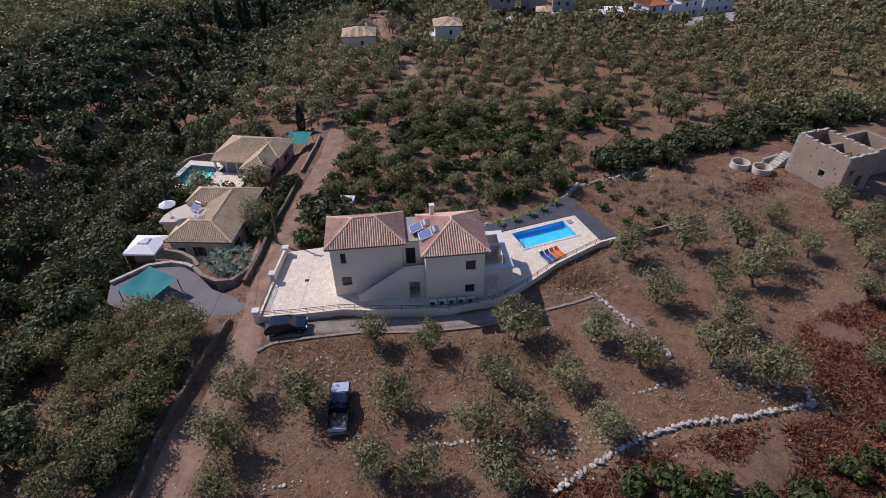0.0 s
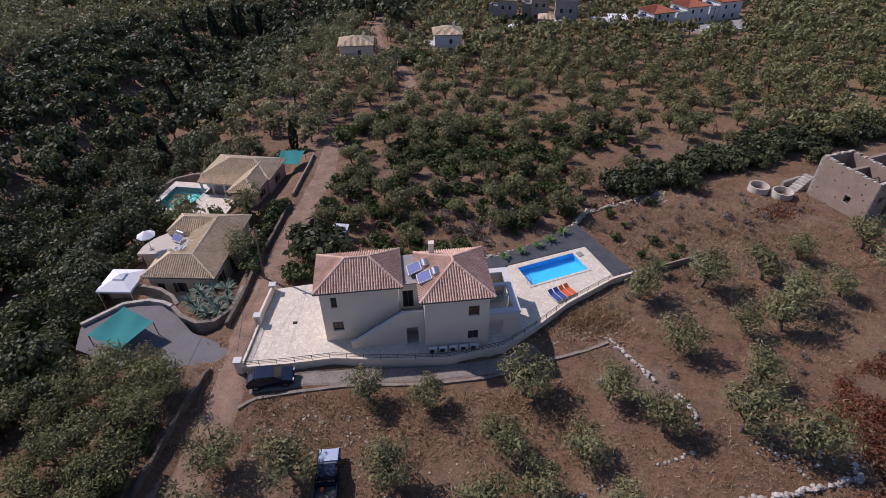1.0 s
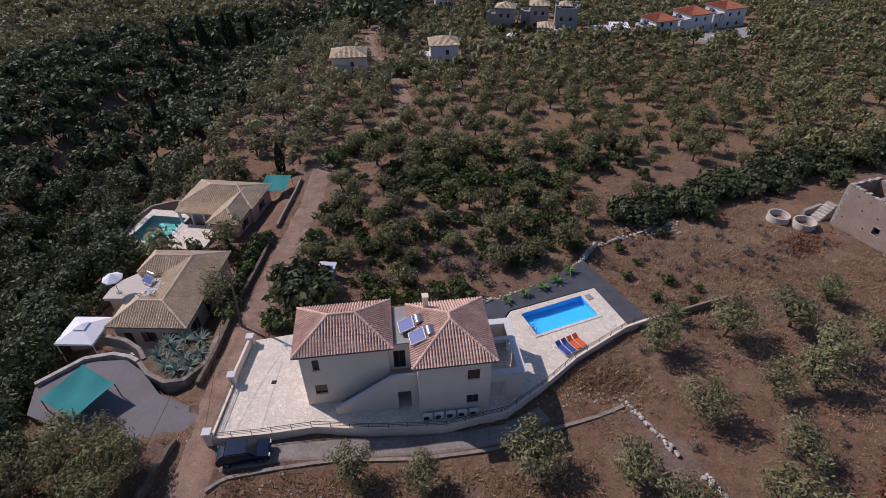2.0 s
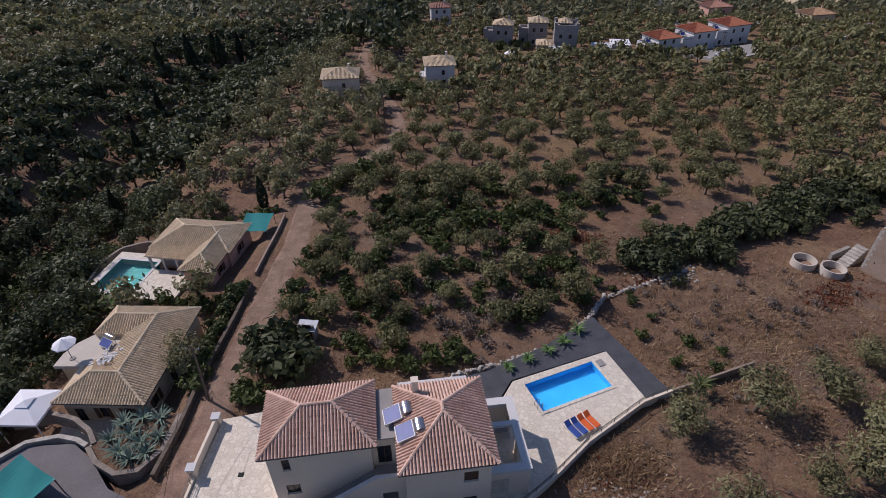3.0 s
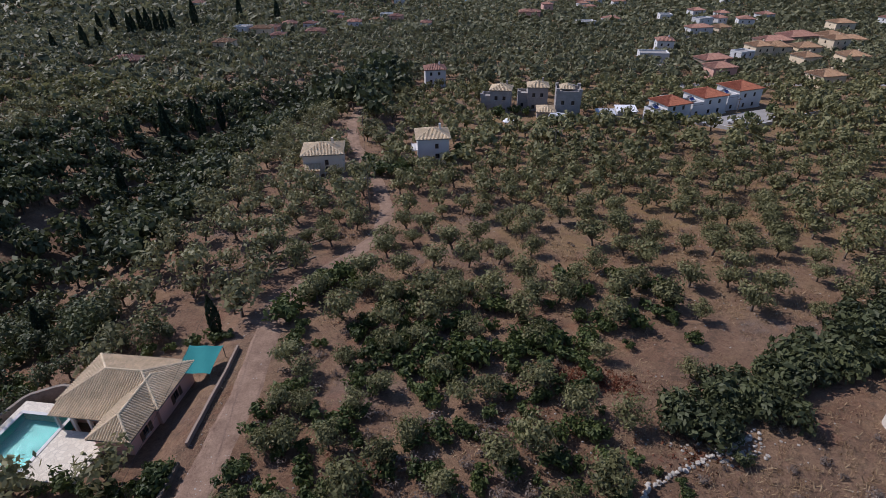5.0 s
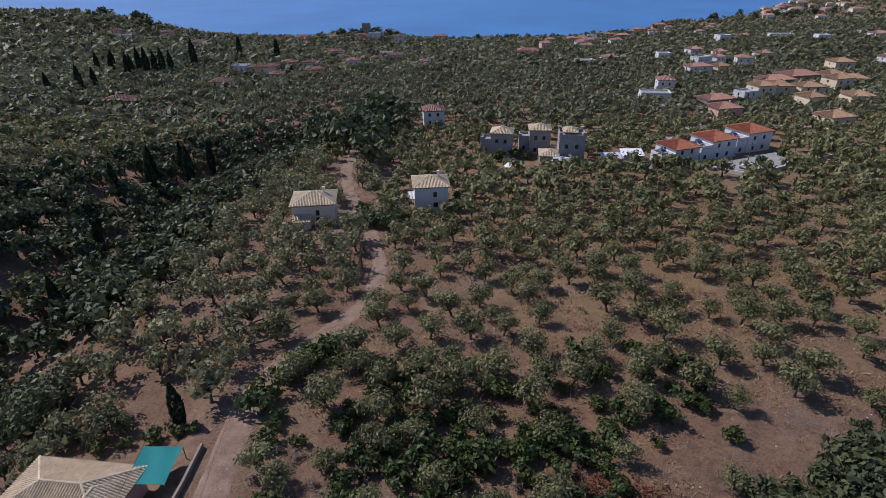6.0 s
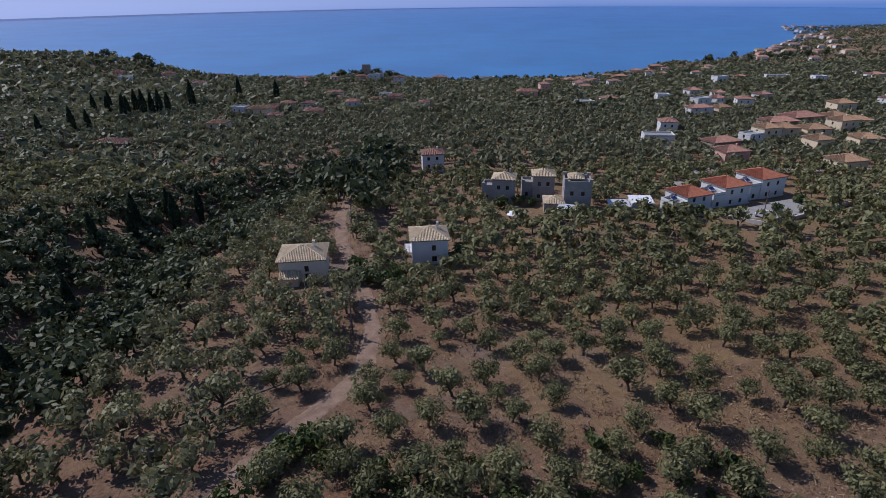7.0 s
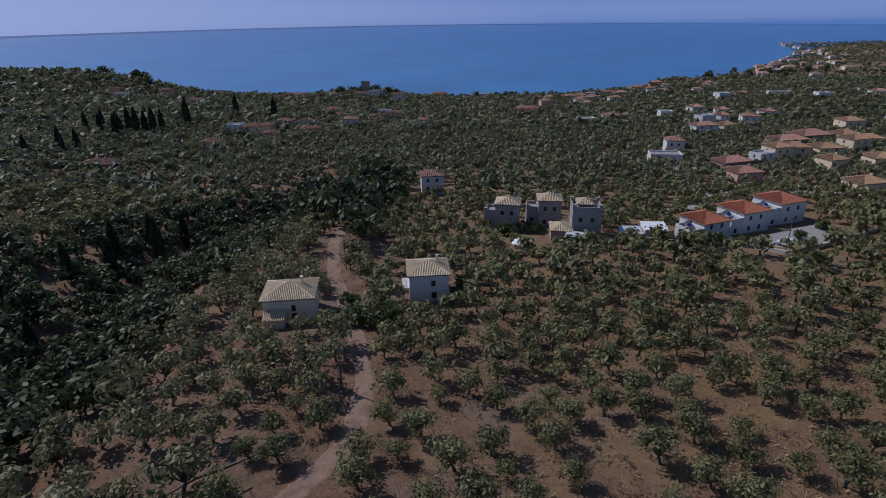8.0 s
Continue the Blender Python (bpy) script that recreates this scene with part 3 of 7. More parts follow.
def villa():
    ob = thing("villa", VILLA, "two-storey cream villa with salmon tiled hipped roofs", "house")
    left = pose(-8.75, 1.6, 0)
    shell(ob, 5.9, 6.6, -0.3, 6.15, CREAM, [("f", 4.0, 4.0, 1.0, 1.15, "shut"), ("f", 3.95, 1.0, 1.0, 1.05, "win"), ("r", 4.2, 3.4, 1.0, 2.1, "door"), ("b", 2, 3.9, 1.2, 1.2, "win"), ("l", 1.2, 4.1, 0.7, 1.1, "win")])
    hip_roof(ob, 5.9, 6.6, 6.33, 1.75, 0.42, TILE_PINK, 0.235, 0.36)
    shell(ob, 7.2, 5.0, -0.3, 6.15, CREAM, [("f", 0.95, 4.2, 0.55, 1.25, "win"), ("f", 0.8, 1.3, 1.0, 1.1, "win"), ("l", 1.8, 0.1, 1.2, 2.1, "door"), ("l", 2, 4.0, 1.0, 1.2, "shut"), ("b", 3, 4, 1.2, 1.2, "win")], off=left)
    hip_roof(ob, 7.2, 5.0, 6.33, 1.6, 0.42, TILE_PINK, 0.235, 0.36, off=left)
    # the link between the wings, set back
    link = pose(-4.05, 1.6, 0)
    shell(ob, 2.16, 4.4, -0.3, 6.0, CREAM, [("f", 0.35, 3.2, 1.0, 2.1, "door")], off=link)
    part("flat_roof", boxes((-5.13, -2.97, -0.6, 3.8, 6.0, 6.12)), CONCRETE, ob)
    # stair against the front, with a solid parapet
    n = 17
    for k in range(n):
        x = -9.5 + 4.5 * k / n
        part("step", boxes((x, x + 4.5 / n, -2.05, -0.93, 0.0, 3.1 * (k + 1) / n)), CONCRETE, ob)
    side = bmesh.new()
    outline = [(-9.95, 0.0), (-4.65, 0.0), (-4.65, 2.1), (-3.55, 2.1), (-3.55, 0.0), (-2.97, 0.0), (-2.97, 4.0), (-5.0, 4.0), (-9.5, 0.95), (-9.95, 0.95)]
    for y in (-2.25, -2.06):
        side.faces.new([side.verts.new((x, y, z)) for x, z in (outline if y < -2.2 else outline[::-1])])
    side.verts.ensure_lookup_table()
    m = len(outline)
    for k in range(m):
        j = (k + 1) % m
        side.faces.new([side.verts[q] for q in (k, m + (m - 1 - k), m + (m - 1 - j), j)][::-1])
    part("stair_parapet", side, CREAM, ob)
    part("landing", boxes((-5.0, -2.97, -2.05, -0.62, 2.85, 3.1)), CONCRETE, ob)
    cope = bmesh.new()
    for (x0, z0), (x1, z1) in (((-9.98, 0.95), (-9.5, 0.95)), ((-9.5, 0.95), (-5.0, 4.0)), ((-5.0, 4.0), (-2.97, 4.0))):
        vs = [cope.verts.new((x, y, z + dz)) for dz in (0.004, 0.05) for x, z, y in ((x0, z0, -2.3), (x1, z1, -2.3), (x1, z1, -2.0), (x0, z0, -2.0))]
        for f in ((3, 2, 1, 0), (4, 5, 6, 7), (0, 1, 5, 4), (1, 2, 6, 5), (2, 3, 7, 6), (3, 0, 4, 7)):
            cope.faces.new([vs[k] for k in f])
    part("coping", cope, WHITE, ob)
    # open-topped outdoor kitchen beside the right wing
    ann = pose(4.55, 0.75, 0)
    shell(ob, 3.1, 6.4, -0.3, 3.0, CREAM, [("f", 0.25, 0.05, 1.3, 2.2, "open"), ("r", 0.6, 0.05, 2.0, 2.3, "open"), ("r", 3.6, 0.05, 2.0, 2.3, "open")], off=ann)
    ring = bmesh.new()
    box(ring, 2.98, 6.2, -2.5, -1.9, 3.0, 3.28)
    box(ring, 2.98, 6.2, 3.35, 4.05, 3.0, 3.28)
    box(ring, 5.55, 6.2, -1.9, 3.35, 3.0, 3.28)
    box(ring, 2.98, 5.55, 1.35, 1.75, 3.0, 3.28)
    part("roof_frame", ring, WHITE, ob)
    part("worktop", boxes((3.3, 5.6, 2.4, 3.1, 0.9, 0.98)), CONCRETE, ob)
    # frame of the rear porch
    rear = bmesh.new()
    box(rear, -3.0, 2.85, 6.5, 6.85, 2.7, 3.1)
    box(rear, -3.0, -2.65, 3.32, 6.5, 2.7, 3.1)
    box(rear, 2.5, 2.85, 3.32, 6.5, 2.7, 3.1)
    for x in (-3.0, 2.5):
        box(rear, x, x + 0.35, 6.5, 6.85, -0.1, 2.7)
    part("porch_frame", rear, WHITE, ob)
    part("chimney", boxes((-1.95, -1.5, 2.2, 2.65, 6.8, 8.3), (-2.0, -1.45, 2.15, 2.7, 8.3, 8.42)), CREAM, ob)
    return ob


SOLAR_SPOTS = ((-3.5, 0.95, 6.14), (-2.7, -0.85, 6.5))


def solar_heater(m):
    ob = thing("solar_water_heater", m, "blue glass solar panel with a steel tank on its frame", "solar heater", "solar water heaters")
    p = part("panel", soft_box(-0.95, 0.95, -0.55, 0.55, -0.05, 0.05, 0.015), SOLAR, ob)
    p.matrix_basis = pose(0, 0, 0.75, 32, 0, 0)
    part("panel_frame", boxes((-1.0, -0.95, -0.58, 0.58, -0.07, 0.07), (0.95, 1.0, -0.58, 0.58, -0.07, 0.07), (-1, 1, -0.6, -0.55, -0.07, 0.07), (-1, 1, 0.55, 0.6, -0.07, 0.07)), WHITE_METAL, p)
    t = bmesh.new()
    tube(t, (-0.7, 0.85, 1.3), (0.7, 0.85, 1.3), 0.29, n=16)
    part("tank", t, STEEL, ob)
    for x in (-0.7, 0.7):
        leg = bmesh.new()
        tube(leg, (x, 0.85, 0), (x, 0.85, 1.05), 0.03)
        tube(leg, (x, -0.45, 0), (x, -0.45, 0.45), 0.03)
        tube(leg, (x, -0.45, 0.4), (x, 0.85, 1.0), 0.03)
        part("leg", leg, RAIL, ob)
    return ob


def terrace():
    ob = thing("terrace", pose(0, 0, 0), "walled villa terrace paved in pale stone", "terrace", kind="structure")
    PC, PA = Vector((13.05, 53.4)), radians(20.5)
    hole = [(PC.x + math.cos(PA) * u - math.sin(PA) * v, PC.y + math.sin(PA) * u + math.cos(PA) * v) for u, v in ((-3.6, -1.6), (3.6, -1.6), (3.6, 1.6), (-3.6, 1.6))]
    bm = bmesh.new()
    # slab split round the pool's hole
    outer = [(-18.0, 40.0), (-9.8, 40.9), (-5.0, 40.5), (0.8, 40.5), (6.1, 41.8), (9.4, 44.2), (13.4, 47.7), (19.6, 51.6), (17.6, 57.4), (8.1, 54.1), (6.4, 51.4), (3.0, 51.0), (-4.0, 52.4), (-12.0, 52.0), (-17.3, 51.0), (-17.8, 45.8)]
    vo = [bm.verts.new((x, y, 0)) for x, y in outer]
    vh = [bm.verts.new((x, y, 0)) for x, y in hole]
    es = [bm.edges.new((r[k], r[(k + 1) % len(r)])) for r in (vo, vh) for k in range(len(r))]
    bmesh.ops.triangle_fill(bm, use_beauty=True, edges=es)
    for f in bm.faces:
        if f.normal.z < 0:
            f.normal_flip()
    slab = part("paving", bm, PAVING, ob)
    # gravel bed behind the pool
    grav = prism(bmesh.new(), [(6.3, 51.55), (8.0, 54.25), (17.55, 57.5), (19.65, 51.65), (22.0, 52.5), (17.6, 62.3), (12.0, 58.5), (5.8, 55.4), (1.5, 54.3), (2.9, 51.15)], -0.4, -0.03)
    part("gravel_bed", grav, SLATE, ob)
    # swimming pool
    pool = thing("swimming_pool", pose(PC.x, PC.y, 0, 0, 0, 20.5), "rectangular swimming pool with bright blue water", "swimming pool")
    b = bmesh.new()
    u, v, dp = 3.6, 1.6, -0.95
    for q in (((-u, -v, dp), (u, -v, dp), (u, v, dp), (-u, v, dp)), ((-u, -v, 0), (u, -v, 0), (u, -v, dp), (-u, -v, dp)), ((u, -v, 0), (u, v, 0), (u, v, dp), (u, -v, dp)), ((u, v, 0), (-u, v, 0), (-u, v, dp), (u, v, dp)), ((-u, v, 0), (-u, -v, 0), (-u, -v, dp), (-u, v, dp))):
        b.faces.new([b.verts.new(p) for p in q])
    part("basin", b, POOLBLUE, pool)
    w = bmesh.new()
    w.faces.new([w.verts.new(p) for p in ((-u, -v, -0.07), (u, -v, -0.07), (u, v, -0.07), (-u, v, -0.07))])
    wt = part("water", w, WATER, pool)
    wt.visible_shadow = False
    rim = boxes((-u - 0.3, u + 0.3, -v - 0.3, -v, 0.004, 0.05), (-u - 0.3, u + 0.3, v, v + 0.3, 0.004, 0.05), (-u - 0.3, -u, -v, v, 0.004, 0.05), (u, u + 0.3, -v, v, 0.004, 0.05))
    part("rim", rim, PAVING, pool)
    lad = bmesh.new()
    for s in (-0.25, 0.25):
        tube(lad, (-u + 0.1, -v + 0.55 + s, -0.6), (-u + 0.1, -v + 0.55 + s, 0.75), 0.025)
        tube(lad, (-u + 0.1, -v + 0.55 + s, 0.75), (-u - 0.4, -v + 0.55 + s, 0.7), 0.025)
        tube(lad, (-u - 0.4, -v + 0.55 + s, 0.7), (-u - 0.4, -v + 0.55 + s, 0.05), 0.025)
    part("ladder", lad, STEEL, pool)
    part("skimmer_cover", soft_box(u + 0.35, u + 1.05, 0.7, 1.5, 0.0, 0.07, 0.02), CONCRETE, pool)
    return ob


FENCE = [(-18.1, 39.9), (-14.0, 40.2), (-9.8, 40.75), (-5.0, 40.35), (0.8, 40.35), (6.15, 41.65), (9.45, 44.05), (13.45, 47.5), (19.15, 51.2), (22.1, 52.3), (31.1, 55.3)]


def wall_along(name, pts, top, foot, thick, material, label, parent=None, category="wall", kind="structure"):
    """A continuous wall that follows a line of corners; top and foot: heights, or functions of place."""
    verts, faces = [], []
    n = len(pts)
    for k, (x, y) in enumerate(pts):
        a = Vector(pts[max(k - 1, 0)])
        b = Vector(pts[min(k + 1, n - 1)])
        d = (b - a).normalized()
        ox, oy = -d.y * thick / 2, d.x * thick / 2
        t = top(x, y) if callable(top) else top
        f = foot(x, y) if callable(foot) else foot
        verts += [(x - ox, y - oy, f), (x + ox, y + oy, f), (x + ox, y + oy, t), (x - ox, y - oy, t)]
    for k in range(n - 1):
        i, j = 4 * k, 4 * (k + 1)
        for c in range(4):
            faces.append((i + c, i + (c + 1) % 4, j + (c + 1) % 4, j + c))
    faces += [(3, 2, 1, 0), (4 * n - 4, 4 * n - 3, 4 * n - 2, 4 * n - 1)]
    ob = part(name, (verts, faces), material, parent)
    if parent is None:
        tagged(ob, label, category, kind=kind)
    return ob


def railing(pts, z, label):
    ob = thing("railing", pose(0, 0, 0), label, "railing")
    for x, y, a in along(pts, 1.6):
        p = tube(bmesh.new(), (x, y, z), (x, y, z + 0.62), 0.03)
        part("post", p, RAIL, ob)
    for h in (0.2, 0.4, 0.6):
        bm = bmesh.new()
        for (x0, y0), (x1, y1) in zip(pts, pts[1:]):
            tube(bm, (x0, y0, z + h), (x1, y1, z + h), 0.022 if h < 0.6 else 0.032)
        part("rail", bm, RAIL, ob)
    return ob


def ac_unit(m):
    ob = thing("air_conditioner", m, "white outdoor air-conditioner unit with a round fan grille", "air conditioner", "air conditioners under the window")
    part("case", soft_box(-0.4, 0.4, -0.16, 0.16, 0.08, 0.7, 0.03), WHITE_METAL, ob)
    g = bmesh.new()
    for r in (0.08, 0.16, 0.24):
        for k in range(16):
            a, b = 2 * math.pi * k / 16, 2 * math.pi * (k + 1) / 16
            tube(g, (-0.1 + r * math.cos(a), -0.17, 0.39 + r * math.sin(a)), (-0.1 + r * math.cos(b), -0.17, 0.39 + r * math.sin(b)), 0.012, n=4, caps=False)
    part("grille", g, RAIL, ob)
    d = tube(bmesh.new(), (-0.1, -0.165, 0.39), (-0.1, -0.163, 0.39), 0.25, n=18)
    part("fan", d, BLACK, ob)
    for x in (-0.3, 0.24):
        part("foot", boxes((x, x + 0.06, -0.17, 0.17, 0.0, 0.08)), BLACK, ob)
    return ob


villa()
terrace()
wall_along("terrace_wall", FENCE[:10], 0.3, lambda x, y: min(ground_z(x, y), -0.4) - 1.0, 0.26, CREAM, "curving cream retaining wall along the villa terrace")
wall_along("terrace_wall_end", FENCE[9:], 0.25, lambda x, y: min(ground_z(x, y), -0.4) - 1.0, 0.2, PLASTER, "weathered tan wall running on past the terrace")
railing(FENCE[:10], 0.3, "low grey metal railing on top of the terrace wall")
for k in range(5):
    ac_unit(VILLA @ pose(-2.35 + 0.98 * k, -3.75, 0.0))
for x, y, z in SOLAR_SPOTS:
    solar_heater(VILLA @ pose(x, y, z, 0, 0, -84) @ Matrix.Diagonal((0.68, 1.25, 0.72, 1)))


# ---- neighbouring villas ----
def tiled_face(pts, pitch, course):
    """Barrel tiles over one flat convex roof face; its first two corners are the eave."""
    pts = [Vector(p) for p in pts]
    e = (pts[1] - pts[0]).normalized()
    out = (pts[1] - pts[0]).cross(pts[2] - pts[0]).normalized()
    up = out.cross(e)
    flat = [((p - pts[0]).dot(e), (p - pts[0]).dot(up)) for p in pts]
    verts = [tuple(p - out * 0.02) for p in pts]
    faces = [tuple(range(len(pts)))]
    u0, u1 = min(f[0] for f in flat), max(f[0] for f in flat)
    n = max(1, round((u1 - u0) / pitch))
    step = (u1 - u0) / n
    for i in range(n):
        uc = u0 + (i + 0.5) * step
        cuts = []
        for (a, b), (c, d) in zip(flat, flat[1:] + flat[:1]):
            if (a - uc) * (c - uc) < 0:
                cuts.append(b + (d - b) * (uc - a) / (c - a))
        if len(cuts) < 2:
            continue
        v, end = min(cuts), max(cuts)
        while v < end - 0.03:
            w = min(v + course, end)
            k = len(verts)
            jig = random.uniform(-0.006, 0.006)
            for vv, extra in ((v, 0.035 + jig), (w, jig)):
                for du, h in ((-0.44, -0.05), (-0.25, 0.8), (0.0, 1.1), (0.25, 0.8), (0.44, -0.05)):
                    verts.append(tuple(pts[0] + e * (uc + du * step) + up * vv + out * (h * step * 0.5 + extra)))
            for c in range(4):
                faces.append((k + c, k + c + 1, k + c + 6, k + c + 5))
            faces.append((k + 4, k + 3, k + 2, k + 1, k))
            v = w
    return verts, faces


OCHRE_VILLA = pose(-28.5, 59.05, -3.2, 0, 0, -3.6)


def court_house():
    """A villa whose roof goes round three sides of a roof terrace."""
    ob = thing("villa", OCHRE_VILLA, "single-storey ochre villa with tan tiled roof round a roof terrace", "house")
    ze, zi, zr = 3.6, 3.85, 4.95
    shell(ob, 5.0, 11.8, -0.9, ze - 0.17, OCHRE, [("r", 1.2, 1.2, 0.9, 1.3, "shutters"), ("r", 4.6, 0.4, 1.0, 2.1, "door"), ("r", 8.2, 1.2, 0.9, 1.3, "shutters"), ("f", 0.6, 1.2, 0.75, 1.35, "shutters"), ("f", 2.9, 1.2, 0.75, 1.35, "shutters")], off=pose(1.5, 0, 0))
    shell(ob, 3.1, 3.5, -0.9, ze - 0.17, OCHRE, [("l", 1.2, 1.2, 0.9, 1.2, "win")], off=pose(-2.56, 4.15, 0))
    shell(ob, 2.4, 4.1, -0.9, ze - 0.17, OCHRE, [("f", 0.7, 0.4, 0.9, 2.0, "door")], off=pose(-2.21, -3.85, 0))
    A, B, C, D = (-3.9, -6.35, ze), (4.45, -6.35, ze), (4.45, 6.35, ze), (-4.6, 6.35, ze)
    P, Q, R, S = (-1.3, -3.8, zr), (1.3, -3.8, zr), (1.3, 3.8, zr), (-2.9, 3.8, zr)
    V1, V2, D2, A2 = (-1.4, 2.0, zi), (-1.4, -1.5, zi), (-4.6, 2.0, zi), (-2.5, -1.5, zi)
    for face in ((A, B, Q, P), (B, C, R, Q), (C, D, S, R), (D, D2, S), (D2, V1, R, S), (V1, V2, Q, R), (V2, A2, P, Q), (A2, A, P)):
        part("roof_slope", tiled_face(face, 0.26, 0.4), TILE_TAN, ob)
    bm = bmesh.new()
    for p, q in ((A, P), (B, Q), (C, R), (D, S), (D2, S), (A2, P), (P, Q), (Q, R), (R, S)):
        caps(bm, Vector(p) + Vector((0, 0, 0.05)), Vector(q) + Vector((0, 0, 0.05)))
    tagged(part("ridge_cap", bm, TILE_TAN, ob), kind="stuff")
    soffit = boxes((-3.85, 4.4, -6.3, -5.9, ze - 0.16, ze - 0.05), (-4.55, 4.4, 5.9, 6.3, ze - 0.16, ze - 0.05), (4.0, 4.4, -5.9, 5.9, ze - 0.16, ze - 0.05), (-4.55, -4.11, 2.4, 5.9, ze - 0.16, ze - 0.05), (-3.85, -3.41, -5.9, -1.8, ze - 0.16, ze - 0.05))
    part("soffit", soffit, OCHRE, ob)
    gut = bmesh.new()
    for p, q in ((A, B), (B, C), (C, D)):
        tube(gut, Vector(p) - Vector((0, 0, 0.05)), Vector(q) - Vector((0, 0, 0.05)), 0.06)
    part("gutter", gut, RAIL, ob)
    deck = prism(bmesh.new(), [(-6.6, -1.9), (-1.0, -1.75), (-1.0, 2.35), (-4.9, 2.4), (-6.0, 1.2), (-6.6, -0.3)], ze - 0.55, ze - 0.2)
    part("roof_terrace", deck, MORTAR, ob)
    part("terrace_support", prism(bmesh.new(), [(-6.2, -1.6), (-3.45, -1.6), (-3.45, 2.2), (-4.9, 2.2), (-5.8, 1.1), (-6.2, -0.3)], -1.8, ze - 0.56), OCHRE, ob)
    part("parapet", boxes((-1.45, -1.3, -1.5, 2.0, ze - 0.2, zi), (-4.5, -1.45, 2.0, 2.15, ze - 0.2, zi), (-2.5, -1.45, -1.65, -1.5, ze - 0.2, zi)), OCHRE, ob)
    # spare roof tiles heaped in the inner corner
    r = random.Random(8)
    heap = thing("tile_heap", OCHRE_VILLA @ pose(-1.3, -1.4, 3.9), "heap of pale spare roof tiles in the roof corner", "tile heap")
    for _ in range(46):
        x, y = r.gauss(0.1, 0.45), r.gauss(-0.15, 0.65)
        z = 0.06 + max(0.0, x) * 0.42 + max(0.0, -y) * 0.45
        t = part("tile", boxes((-0.2, 0.2, -0.11, 0.11, -0.03, 0.03)), WHITE, heap)
        t.matrix_basis = pose(x, y, z + r.uniform(0.02, 0.14), r.uniform(-30, 30), r.uniform(-30, 30), r.uniform(0, 360))
    return ob


def pink_house():
    ob = thing("villa", pose(-29.6, 82.0, -4.5, 0, 0, -9), "single-storey pink villa with a tan hipped roof", "house")
    wing = pose(2.9, -4.6, 0)
    shell(ob, 10.2, 6.2, -0.6, 2.7, PINK, [("f", 2.0, 0.05, 3.2, 2.2, "door"), ("r", 2.5, 0.9, 0.9, 1.1, "shutters")])
    shell(ob, 3.6, 5.2, -0.6, 2.69, PINK, [("r", 1.8, 0.9, 0.9, 1.1, "shutters"), ("l", 1.5, 0.05, 1.6, 2.1, "door")], off=wing)
    hip_roof(ob, 10.2, 6.2, 2.87, 1.5, 0.4, TILE_TAN, 0.26, 0.4, PINK)
    hip_roof(ob, 3.6, 9.0, 2.85, 1.15, 0.4, TILE_TAN, 0.26, 0.4, PINK, off=pose(2.9, -2.7, 0))
    # white veranda between the wings, and the paved yard along the track side
    for x in (-4.8, -3.0, -1.2, 0.7):
        part("veranda_post", boxes((x - 0.13, x + 0.13, -5.0, -4.74, -0.1, 2.45)), WHITE, ob)
    part("veranda_beam", boxes((-5.0, 0.9, -5.05, -4.7, 2.45, 2.7)), WHITE, ob)
    part("veranda_wall", boxes((-5.0, 0.95, -3.16, -3.11, -0.1, 2.3)), WHITE, ob)
    part("veranda_roof", tiled_slope((-5.2, -5.25, 2.72), (1.0, -5.25, 2.72), 0, 0, 2.1, 0.5, 0.26, 0.4), TILE_TAN, ob)
    return ob


court_house()
pink_house()
for (x, y, rz, w, d, h, lab) in ((-20.0, 153.6, 4, 8.4, 7.4, 4.55, "small cream two-storey house with a tan tiled roof"), (4.2, 160.5, 3, 7.2, 7.0, 5.4, "white two-storey house with a tan tiled roof and balcony")):
    far_house = cottage(on_ground(x, y, rz), w, d, h, CREAM if x < 0 else WHITE, TILE_TAN, lab, [("f", w * 0.55, h - 2.2, 0.8, 1.2, "win"), ("f", w * 0.55, 0.8, 1.0, 1.2, "win"), ("l", 2, h - 2.3, 1.0, 2.0, "door"), ("r", 2, h - 2.2, 0.9, 1.2, "win")], rise=1.5)
    if x < 0:
        part("lean_to", boxes((-3.9, -0.6, -6.0, -3.72, -1.5, 2.0)), CREAM, far_house)
        part("lean_to_roof", tiled_slope((-4.1, -6.2, 2.05), (-0.4, -6.2, 2.05), 0, 0, 2.45, 0.75, 0.3, 0.5), TILE_TAN, far_house)
        part("porch_post", tube(bmesh.new(), (0.4, -5.6, -1.5), (0.4, -5.6, 1.9), 0.1), WHITE, far_house)
    else:
        part("balcony_slab", boxes((-5.0, -3.62, -2.5, 2.0, 2.5, 2.66)), WHITE, far_house)
        for q in range(10):
            part("baluster", tube(bmesh.new(), (-4.95, -2.4 + q * 0.48, 2.66), (-4.95, -2.4 + q * 0.48, 3.6), 0.03), RAIL, far_house)
        part("handrail", boxes((-5.0, -4.9, -2.5, 2.0, 3.6, 3.67)), RAIL, far_house)
        for q in (-2.3, 1.8):
            part("balcony_post", boxes((-4.98, -4.75, q, q + 0.22, -1.5, 2.5)), WHITE, far_house)
        part("lean_to", boxes((1.5, 3.5, -5.6, -3.52, -1.5, 1.5)), WHITE, far_house)
        part("lean_to_roof", tiled_slope((1.3, -5.9, 1.55), (3.7, -5.9, 1.55), 0, 0, 2.35, 0.6, 0.3, 0.5), TILE_TAN, far_house)


